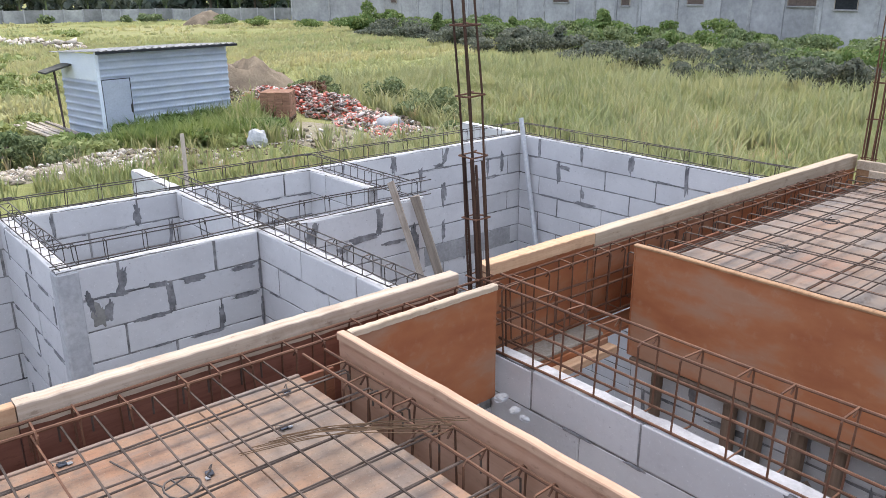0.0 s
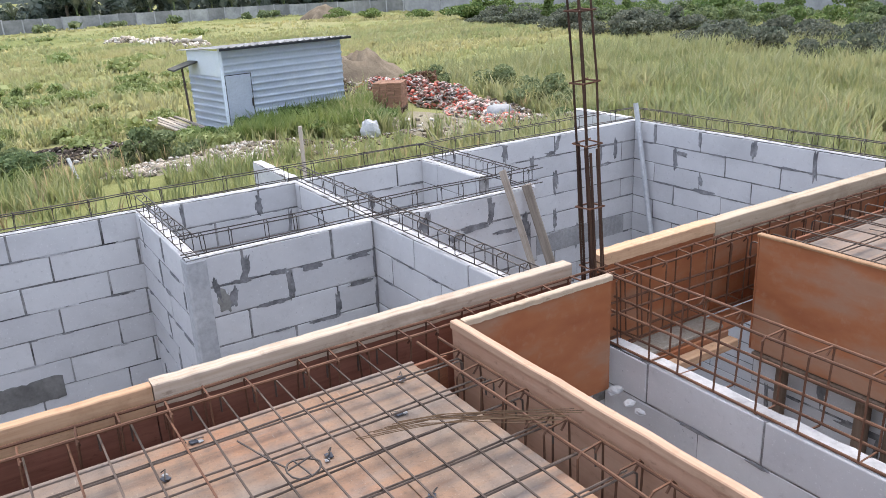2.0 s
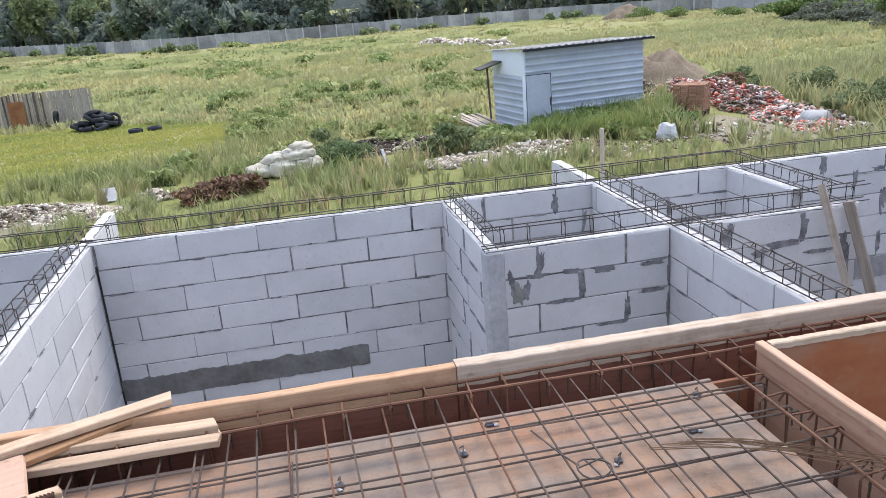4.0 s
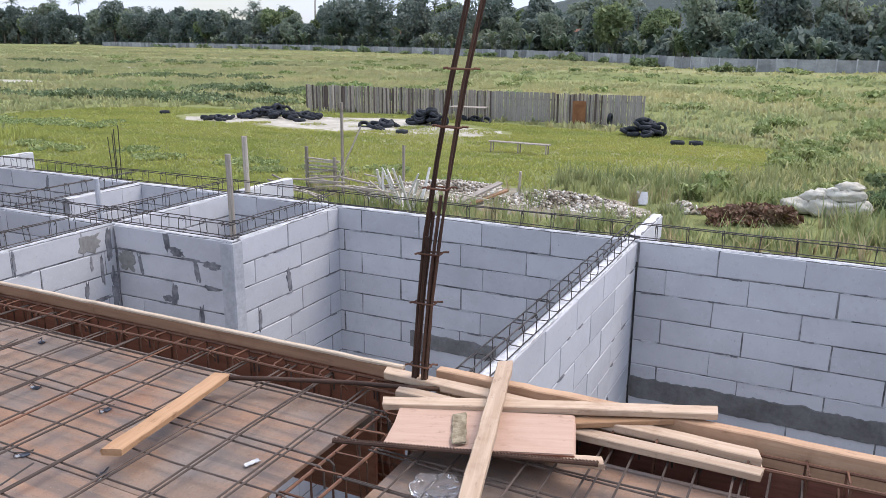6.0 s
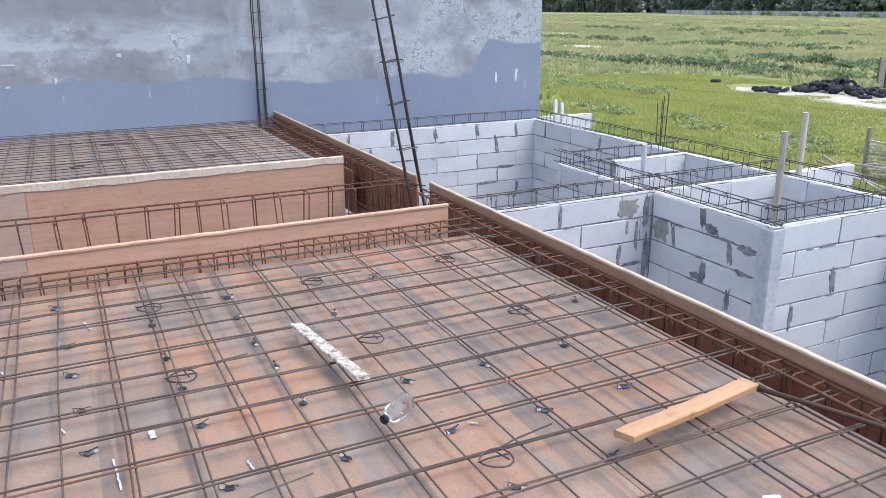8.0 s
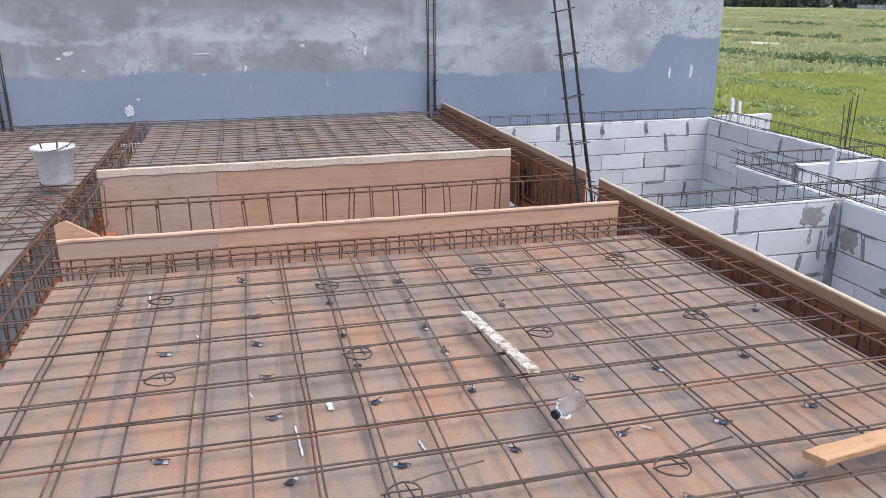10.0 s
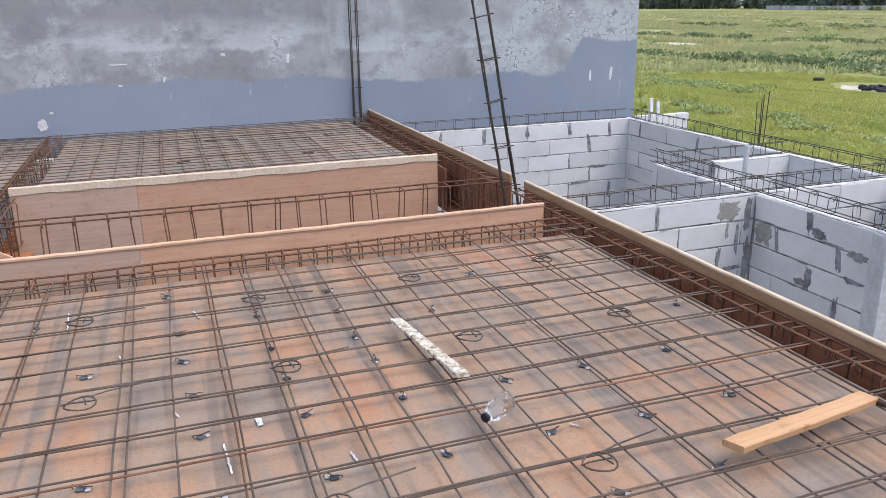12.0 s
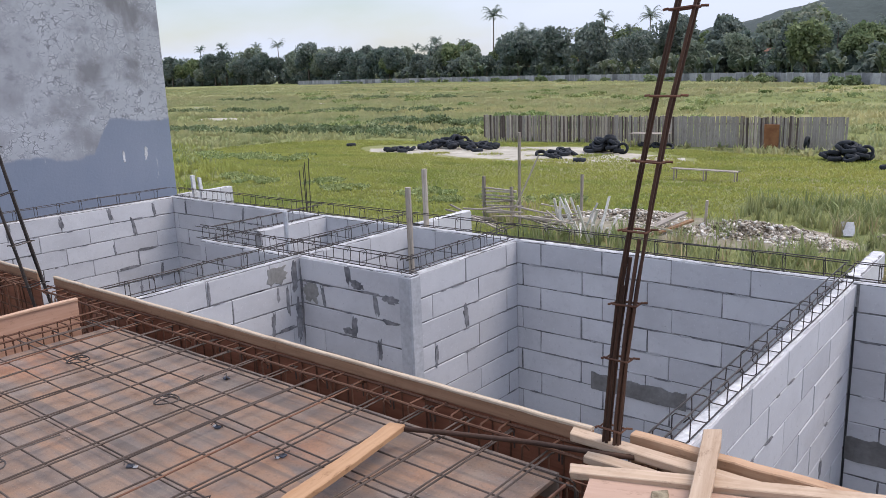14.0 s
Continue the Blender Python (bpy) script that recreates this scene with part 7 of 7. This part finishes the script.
smears("wall_bath_front", "x", 5.06, -1, 2.85, 3.93, 0.0, 31, bed=0, extra=[(2.90, -0.45, 0.045, 0.07, 0)], material=M_SANDMORTAR, label="tan raw mortar patch")
smears("wall_bath_front.001", "x", 4.99, -1, -3.93, -2.85, 0.0, 32, bed=0, extra=[(-3.83, -0.44, 0.09, 0.085, 0)], material=M_SANDMORTAR, label="tan raw mortar patch")
smears("wall_small_room", "x", 5.03, -1, 4.1, 5.3, 0.2, 5, extra=E_SMALL)
smears("wall_back_east", "x", Y_BACK, -1, 4.1, 7.8, 0.12, 6, extra=E_BACK)
smears("wall_back_east", "x", Y_BACK, -1, 2.85, 3.9, 0.6, 7)
smears("wall_back_east", "x", Y_BACK, -1, 0.1, 2.65, 0.03, 8)
smears("wall_side_east", "y", XE, -1, 3.1, 6.4, 0.1, 9, extra=E_SIDE)
smears("wall_side_west", "y", XW, 1, 3.1, 6.4, 0.5, 10)
smears("wall_bath_side", "y", 2.70, -1, 5.2, 6.4, 0.6, 11)
smears("wall_bath_side.001", "y", -2.70, 1, 5.2, 6.4, 0.12, 12)
smears("wall_party", "y", 0.05, 1, 3.1, 6.4, 0.12, 13, bed=0.15)
smears("wall_corridor.001", "y", -3.96, 1, 3.1, 4.97, 0.15, 14, extra=W_CORR)
smears("wall_corridor.001", "y", -3.96, 1, 3.1, 4.97, 0.0, 33, bed=0, extra=[(4.74, -0.25, 0.10, 0.085, 0)], material=M_SANDMORTAR, label="tan raw mortar patch")
smears("wall_back_west", "x", Y_BACK, -1, -2.6, -0.1, 0.04, 17, bed=0.4)
for wall, lo, hi in (("wall_back_west", -2.6, -0.1), ("wall_back_east", 0.1, 2.65), ("wall_back_east", 4.1, 7.8)):
    smears(wall, "x", Y_BACK, -1, lo, hi, 0.0, 40 + int(hi), bed=0.45, material=M_PALEJOINT, label="pale mortar squeezed from the bed joints")
SPLASHES = [(-0.69, 0.16, 0.05, 0.06, 0.2), (-0.58, 0.29, 0.02, 0.012, 0), (-1.25, 0.81, 0.05, 0.025, 0.3), (-1.36, 0.76, 0.03, 0.012, 0.5), (0.16, 0.78, 0.09, 0.008, 0), (0.16, 0.55, 0.02, 0.01, 0), (6.43, 0.43, 0.02, 0.09, 0.1),
            (6.11, 0.41, 0.015, 0.08, 0), (2.04, 0.79, 0.02, 0.05, 0), (-1.12, 0.62, 0.015, 0.01, 0), (0.63, 0.6, 0.012, 0.03, 0.3), (1.3, 0.85, 0.03, 0.02, 0)]
smears("wall_west", "y", -8.62, 1, -2, 6.7, 0.0, 51, bed=0, extra=SPLASHES, top=5.0, material=M_TOPWHITE, label="white plaster splash on the render")
smears("wall_back_west", "x", Y_BACK, -1, -8.1, -4.1, 0.3, 18)
smears("wall_party", "y", -0.05, -1, 3.1, 6.4, 0.15, 19)
smears("wall_stairwell", "y", 4.03, -1, -0.5, 2.8, 0.35, 20, top=-0.25)
smears("wall_corridor", "y", 3.96, -1, 3.1, 5.0, 0.1, 15)
smears("wall_under_deck", "y", 5.0, -1, 0.5, 2.8, 0.8, 16, top=-0.52)


def pole(name, p0, p1, r, material, label, category="pole"):
    p0, p1 = Vector(p0), Vector(p1)
    bm = rod(bmesh.new(), [p0 - p0, (p1 - p0) * 0.5 + Vector((0.006, 0.004, 0)), p1 - p0], [r, r * 0.97, r * 0.94], 10)
    ob = tagged(finish(name, bm, material, smooth=False), label, category)
    ob.location = p0
    return ob


pole("pipe", (7.74, 5.75, Z_FLOOR + 0.06), (7.77, 6.38, 0.06), 0.028, M_PVC, "pale grey pipe leaning in the wall corner", "pipe")
plank("plank", (5.62, 4.45, Z_FLOOR + 0.07), (5.00, 4.99, 0.04), 0.05, 0.025, M_OLDWOOD, "grey plank leaning on the small room's wall", roll=75)
plank("plank", (5.85, 4.5, Z_FLOOR + 0.07), (5.21, 4.98, -0.10), 0.07, 0.025, M_OLDWOOD, "wide grey plank leaning on the small room's wall", roll=75)
pole("timber_post", (-3.4, 5.8, Z_FLOOR + 0.06), (-3.4, 5.8, 0.38), 0.028, M_STICK, "slim timber post inside the bathroom", "post")
pole("timber_post", (-3.905, 6.62, Z_FLOOR), (-3.905, 6.62, 0.42), 0.03, M_STICK, "slim pale post behind the back wall", "post")
pole("timber_post", (-4.59, 5.4, Z_FLOOR + 0.06), (-4.59, 5.4, 0.13), 0.025, M_PVC, "slim grey post inside the small room", "post")
pole("timber_post", (4.15, 6.66, Z_FLOOR), (4.15, 6.66, 0.27), 0.018, M_STICK, "slim pale post behind the back wall", "post")
plank("stake", (-7.95, 6.7, -0.9), (-8.02, 6.7, 0.12), 0.05, 0.04, M_TOPWHITE, "white stake behind the back wall", "stake")
plank("stake", (-7.78, 6.72, -0.9), (-7.9, 6.72, 0.1), 0.04, 0.04, M_TOPWHITE, "white stake behind the back wall", "stake")

# props under the far deck and battens of the open beam
for k, (x, y, r) in enumerate(((4.935, 2.60, 0.032), (4.94, 2.16, 0.037), (4.935, 2.06, 0.037), (4.94, 1.84, 0.04), (4.935, 1.64, 0.04), (4.94, 1.36, 0.04), (4.935, 1.1, 0.04), (4.94, 0.7, 0.04))):
    pole("timber_prop", (x, y, Z_FLOOR + 0.06), (x + rng.uniform(-0.012, 0.012), y + rng.uniform(-0.05, 0.05), -0.47), r, M_PROP, "rough dark timber prop under the deck", "prop")
plank("brace", (4.86, 0.9, -1.6), (4.86, 1.75, -0.75), 0.07, 0.05, M_PROP, "dark slanting timber brace", "brace")
tagged(finish("bearer", box_bm(4.84, 4.90, -1.2, 2.70, -0.50, -0.465, 0.004), M_PROP), "brown bearer below the slab edge", "timber")
tagged(finish("batten", box_bm(4.06, 4.84, 2.775, 2.835, -0.47, -0.425, 0.004), M_PINE), "pine batten under the open beam", "timber")
tagged(finish("form_strip", box_bm(4.06, 4.84, 2.84, 2.856, -0.52, -0.40, 0.002), M_FILM), "orange plywood strip under the open beam", "formwork")
tagged(finish("soffit_plank", box_bm(4.06, 4.84, 2.874, 3.018, -0.398, -0.38, 0.003), M_STICK), "pale dusty plank under the open beam", "plank")
for x, y, z, r3, seed in ((3.945, 2.74, -0.40, (0.04, 0.03, 0.018), 2.0), (3.95, 2.66, -0.43, (0.032, 0.022, 0.014), 5.0), (3.955, 2.60, -0.45, (0.02, 0.028, 0.014), 8.0)):
    tagged(finish("stone", lump(bmesh.new(), (x, y, z), r3, seed, 9), M_PALE), "grey lump of mortar by the block wall", "stone", "mortar lumps by the wall")

# ---- things on the decks ----
M_ORANGEPINE = wooden("orange_pine", (0.40, 0.22, 0.115), (0.51, 0.31, 0.18), "x", 0.7, 0.05)
M_PAPER = wooden("pink_form_board", (0.455, 0.295, 0.22), (0.525, 0.355, 0.27), "x", 0.65, 0.04, (0.85, 0.8, 0.76))
M_CHALK = speckled("flaking_crust", (0.20, 0.145, 0.10), (0.68, 0.64, 0.57), 42, 60, 0.95, 0.8, 0.006, 0.05)
M_OLIVE = speckled("olive_stained_scrap", (0.16, 0.12, 0.075), (0.38, 0.32, 0.22), 38, 80, 0.8, 0.5, 0.003, 0.05)
PILE = "rough sawn pine plank in the offcut heap"
plank("plank", (-0.02, 2.72, 0.108), (1.065, 3.09, 0.150), 0.062, 0.025, M_PILEWOOD, PILE, group="offcut planks")
plank("plank", (-0.15, 2.96, 0.105), (1.22, 2.955, 0.090), 0.06, 0.03, M_PILEWOOD, PILE, group="offcut planks")
plank("plank", (-0.05, 2.88, 0.082), (1.235, 2.875, 0.078), 0.055, 0.028, M_PILEWOOD, PILE, group="offcut planks")
plank("plank", (0.45, 2.80, 0.095), (0.93, 3.04, 0.12), 0.05, 0.022, M_BROWNPLY, "short brown plank in the offcut heap", group="offcut planks")
plank("plank", (0.295, 3.10, 0.175), (0.545, 2.20, 0.155), 0.058, 0.028, M_PILEWOOD, "pale plank laid across the offcut heap", group="offcut planks")
sheet = plank("form_offcut", (0.085, 2.60, 0.094), (0.665, 2.79, 0.112), 0.245, 0.012, M_PAPER, "pink-brown plywood offcut on the bars", "board", 4)
part("film_face", box_bm(0.004, 0.605, -0.119, 0.119, 0.0062, 0.0075, 0.0004), M_PAPER, sheet, "smooth pink film face")
# thin darker strip on one long edge of the offcut
part("dark_edge", box_bm(0.002, 0.607, -0.1235, -0.1228, -0.005, 0.005, 0.0002), M_DARKFILM, sheet, "dark strip along one long edge")
plank("wood_scrap", (0.265, 2.755, 0.117), (0.345, 2.575, 0.113), 0.05, 0.006, M_OLIVE, "flat weathered scrap glued on the offcut", "scrap")
bm = bmesh.new()
pts = [(-0.04 + 0.82 * k / 20, 2.43 + 0.225 * k / 20, 0.098 + 0.012 * k / 20) for k in range(21)]
rod(bm, pts, 0.0085, 8)
d = (Vector(pts[-1]) - Vector(pts[0])).normalized()
side = d.cross(Vector((0, 0, 1)))
for k in range(80):
    c = Vector(pts[0]).lerp(Vector(pts[-1]), (k + 0.5) / 80)
    rod(bm, [c + Vector((0, 0, 0.009)) + side * -0.004, c + Vector((0, 0, 0.0098)) + d * 0.004, c + Vector((0, 0, 0.009)) + side * 0.004 + d * 0.006], 0.002, 4)
tagged(finish("ribbed_bar", bm, M_DARKRUST), "thick ribbed steel bar along the offcut", "reinforcement")
plank("plank_end", (0.66, 2.66, 0.09), (0.79, 2.685, 0.1), 0.05, 0.02, M_PILEWOOD, "small plank end beside the ribbed bar", "scrap")

plank("plank", (-0.648, 2.07, 0.079), (-0.735, 2.69, 0.079), 0.068, 0.024, M_ORANGEPINE, "orange-brown plank lying on the bar mesh")
plank("plank", (-1.99, 1.415, 0.076), (-1.385, 1.495, 0.078), 0.05, 0.014, M_CHALK, "short plank with flaking pale crust")
bm = rod(bmesh.new(), [(-0.72, 2.69, 0.075), (-0.55, 2.77, 0.072), (-0.4, 2.82, 0.075), (-0.25, 2.87, 0.078), (-0.05, 2.90, 0.09), (0.1, 2.93, 0.1)], 0.0095, 7)
tagged(finish("cable", bm, M_DARKRUST, smooth=True), "dark rusty cable trailing to the column", "cable")


def ring_hook(seed):
    r = random.Random(seed)
    bm = bmesh.new()
    rod(bm, [(0.052 * math.cos(a), 0.050 * math.sin(a), 0.004 * math.sin(2 * a)) for a in [2 * math.pi * k / 14 for k in range(14)]], 0.0032, 5, True)
    rod(bm, [(0.05, 0, 0.0), (-0.03, 0.01, 0.006), (-0.06, 0.012, 0.004)], 0.003, 5)
    rod(bm, [(0.02, 0.04, 0.002), (0.015, -0.04, 0.012)], 0.003, 5)
    rod(bm, [(0.03, 0.035, 0.003), (0.10, 0.045, 0.004), (0.27, 0.05, 0.002)], 0.003, 5)
    return bm


hook = tagged(finish("wire_hook", ring_hook(1), M_STEEL), "bent steel hook tied to the bar mesh", "hook", "hooks on the bar mesh")
hooks = [(-1.72, 2.345), (-2.52, 2.37), (-2.50, 1.635), (-2.49, 0.88), (-2.49, 0.14), (-1.71, 0.91), (-1.725, 1.65), (-1.68, 0.20), (-0.73, 1.67), (-0.8, 0.9), (2.33, 2.36), (1.5, 2.4), (5.6, 2.3), (5.75, 1.7), (6.3, 2.4), (6.4, 1.5), (-6.2, 1.8), (-6.2, 0.7), (-7.2, 2.2), (-7.3, 1.0)]
for k, (x, y) in enumerate(hooks):
    m = pose(x, y, 0.068, 0, 0, 90 + rng.uniform(-15, 15))
    if k == 0:
        hook.matrix_basis = m
    else:
        copy_thing(hook, m)


M_SPACER = speckled("dark_mortar_spacer", (0.05, 0.06, 0.08), (0.12, 0.13, 0.16), 20, 60, 0.9, 0.4, 0.003, 0.2)


def spacer():
    base = tagged(empty("spacer"), "small grey mortar spacer tied under bars", "spacer", "spacers under the mesh")
    part("cube", box_bm(-0.018, 0.012, -0.011, 0.011, 0, 0.011, 0.003), M_SPACER, base)
    part("chip", box_bm(0.010, 0.028, -0.016, -0.002, 0, 0.007, 0.002), M_PALE, base, "pale mortar chip")
    bm = rod(bmesh.new(), [(-0.028, 0.004, 0.008), (-0.03, 0.012, 0.024), (0.0, 0.0, 0.017), (0.025, -0.014, 0.026), (0.034, -0.004, 0.012)], 0.0026, 4)
    part("tie_wire", bm, M_STEEL, base)
    return base


sp = spacer()
spots = [(-2.85, 0.49), (-2.65, -0.06), (-2.35, 0.54), (-2.05, 0.54), (-1.73, 0.57), (-2.04, 0.18), (-2.44, 0.88), (-2.05, 0.89), (-1.75, 0.91), (-1.44, 0.93), (-1.42, 0.58), (-1.03, 0.94), (-2.64, 1.25), (-2.36, 1.24), (-2.04, 1.25), (-1.78, 1.27), (-2.21, 1.65), (-1.44, 1.28), (-1.03, 1.30), (-2.62, 2.00), (-1.43, 1.68), (-1.03, 1.67), (-1.43, 2.01), (-1.01, 2.02), (-1.44, 2.39), (-0.67, 2.05), (-1.03, 2.38), (-1.03, 0.61), (-1.24, 0.23), (-1.85, 2.73), (-0.66, 1.7), (2.0, 2.65), (2.45, 2.46), (2.13, 2.8), (2.88, 2.76), (2.75, 2.55), (1.6, 2.6), (2.2, 2.2), (2.6, 2.1), (1.2, 2.5), (0.8, 2.3)]
for k, (x, y) in enumerate(spots):
    m = pose(x, y, 0.001, 0, 0, rng.uniform(0, 360)) @ Matrix.Diagonal((0.95, 1.05, 0.8, 1))
    if k == 0:
        sp.matrix_basis = m
    else:
        copy_thing(sp, m)


def clear_plastic():
    m = Mat("clear_plastic", 0.05, 0, 0.5)
    m.b.inputs["Transmission Weight"].default_value = 0.97
    m.b.inputs["IOR"].default_value = 1.2
    m.color((0.93, 0.95, 0.97)).bump(m.noise(m.coords(), 45, 3), 0.6, 0.006)
    return m.m


def bottle():
    base = tagged(empty("plastic_bottle"), "crumpled clear plastic bottle on the deck", "bottle")
    prof = [(0, 0.0), (0.030, 0.002), (0.034, 0.012), (0.032, 0.04), (0.034, 0.07), (0.031, 0.10), (0.033, 0.125), (0.022, 0.15), (0.012, 0.165), (0.011, 0.18)]
    bm = bmesh.new()
    rows = []
    for r, z in prof:
        rows.append([bm.verts.new(((r + 0.003 * noise.noise((k * 0.9, z * 60, 1))) * math.cos(k * 0.393), (r * 0.85) * math.sin(k * 0.393), z)) for k in range(16)])
    for A, B in zip(rows, rows[1:]):
        for k in range(16):
            bm.faces.new((A[k], A[(k + 1) % 16], B[(k + 1) % 16], B[k]))
    bmesh.ops.remove_doubles(bm, verts=rows[0], dist=0.0005)
    body = part("body", bm, clear_plastic(), base)
    for p in body.data.polygons:
        p.use_smooth = True
    bm = rod(bmesh.new(), [(0, 0, 0.178), (0, 0, 0.195)], 0.0145, 12)
    part("cap", bm, M_TYRE, base, "dark screw cap")
    base.matrix_basis = pose(-1.125, 1.555, 0.098, 0, 95, 300) @ Matrix.Diagonal((1.1, 1.1, 0.68, 1))
    return base


bottle()


def bucket():
    base = tagged(empty("bucket", (-5.23, -0.81, 0.072)), "white plastic bucket with a thin handle", "bucket")
    bm = bmesh.new()
    n = 24
    prof = [(0.0, 0.0), (0.105, 0.0), (0.112, 0.01), (0.14, 0.25), (0.152, 0.255), (0.152, 0.275), (0.143, 0.275), (0.134, 0.25), (0.106, 0.012), (0.0, 0.012)]
    rows = [[bm.verts.new((r * math.cos(2 * math.pi * k / n), r * math.sin(2 * math.pi * k / n), z)) for k in range(n)] for r, z in prof]
    for A, B in zip(rows, rows[1:]):
        for k in range(n):
            bm.faces.new((A[k], A[(k + 1) % n], B[(k + 1) % n], B[k]))
    bmesh.ops.remove_doubles(bm, verts=rows[0] + rows[-1], dist=0.0005)
    part("shell", bm, M_BUCKET, base, smooth=True)
    bm = rod(bmesh.new(), [(0.155 * math.cos(a), 0.155 * math.sin(a), 0.262 + 0.045 * math.sin(a) ** 2 * (1 if math.sin(a) > 0 else 0)) for a in [math.pi * k / 12 for k in range(13)]], 0.0035, 5)
    part("handle", bm, M_STEEL, base)
    for k in range(4):
        a = 1.3 * k + 0.4
        bm = rod(bmesh.new(), [(0.03 * math.cos(a), 0.03 * math.sin(a), 0.02), (0.10 * math.cos(a), 0.10 * math.sin(a), 0.262 + 0.012 * k)], 0.006, 6)
        part("tie_rod", bm, M_DARKRUST, base, "short rusty rod in the bucket")
    return base


M_BUCKET = speckled("white_bucket_plastic", (0.74, 0.74, 0.74), (0.84, 0.84, 0.84), 5, 30, 0.45, 0.1, 0.002)
bucket()
BEND = random.Random(31)
for k in range(9):
    x0, y0 = -4.95 + 0.13 * k, -0.78 + BEND.uniform(-0.08, 0.05)
    top = 0.07 + BEND.uniform(0.0, 0.05)
    pts = [(x0 - 0.45, y0 - 0.12, 0.05), (x0 - 0.15, y0 - 0.02, top), (x0 + 0.05, y0 + 0.10, top + 0.01), (x0 + 0.16, y0 + 0.22, top - 0.05), (x0 + 0.20, y0 + 0.30, top - 0.17)]
    tagged(finish("bent_bar", rod(bmesh.new(), pts, 0.0045, 6), M_REBAR), "bent rusty bar end hooked over the beam", "reinforcement", "bent bar ends at the beam")


def wire_bundle():
    base = tagged(empty("tie_wire_bundle", (2.52, 2.40, 0)), "bundle of thin rusty tie wires on the beam", "wire")
    r = random.Random(5)
    for k in range(11):
        a = Vector((r.uniform(0, 0.16), r.uniform(-0.012, 0.01), 0.07))
        b = Vector((0.58 + r.uniform(-0.06, 0.04), -0.32 + r.uniform(-0.014, 0.014), 0.10 + r.uniform(-0.012, 0.012)))
        m = a.lerp(b, 0.55) + Vector((r.uniform(-0.008, 0.008), r.uniform(-0.008, 0.008), 0.022))
        bm = rod(bmesh.new(), [a, a.lerp(m, 0.5) + Vector((0, r.uniform(-0.012, 0.012), 0.01)), m, m.lerp(b, 0.5), b], 0.0016, 4)
        part("wire", bm, M_RUSTWIRE, base)
    return base


M_RUSTWIRE = speckled("rusty_wire", (0.10, 0.06, 0.035), (0.18, 0.11, 0.065), 9, 80, 0.8, 0.2, 0.001)
wire_bundle()
tagged(finish("plastic_wrap", lump(bmesh.new(), (0.36, 2.40, 0.05), (0.09, 0.07, 0.03), 6.3, 30), clear_plastic()), "crumpled clear plastic wrap on the bars", "wrap")
SLIVERS = ((-1.47, 0.77, 0.05, 5), (-1.34, 0.645, 0.18, 3), (-1.15, 1.02, 0.06, 8), (-2.79, 0.06, 0.20, 4), (-2.60, 0.61, 0.10, 12), (-1.62, 0.50, 0.04, 20), (-0.30, 2.30, 0.05, 70), (-1.05, 1.75, 0.03, 40), (-2.2, 0.30, 0.03, 10), (-0.85, 0.62, 0.04, 15))
for x, y, long, yaw in SLIVERS:
    a = radians(yaw)
    plank("wood_sliver", (x, y, 0.006), (x + long * math.cos(a), y + long * math.sin(a), 0.007), 0.02 if long == 0.05 else 0.006, 0.003, M_TOPWHITE, "thin white sliver lying on the plywood", "scrap")
bm = bmesh.new()
ring = [[bm.verts.new((x, y, z)) for y, z in ((-0.47, 0.06), (-0.25, 0.06), (-0.25, 0.125), (-0.41, 0.225), (-0.47, 0.20))] for x in (-3.46, -3.44)]
bm.faces.new(ring[0][::-1])
bm.faces.new(ring[1])
for k in range(5):
    bm.faces.new((ring[0][k], ring[0][(k + 1) % 5], ring[1][(k + 1) % 5], ring[1][k]))
bmesh.ops.recalc_face_normals(bm, faces=bm.faces)
tagged(finish("wedge_board", bm, M_PINK), "thin wedge of form plywood at the beam corner", "board")
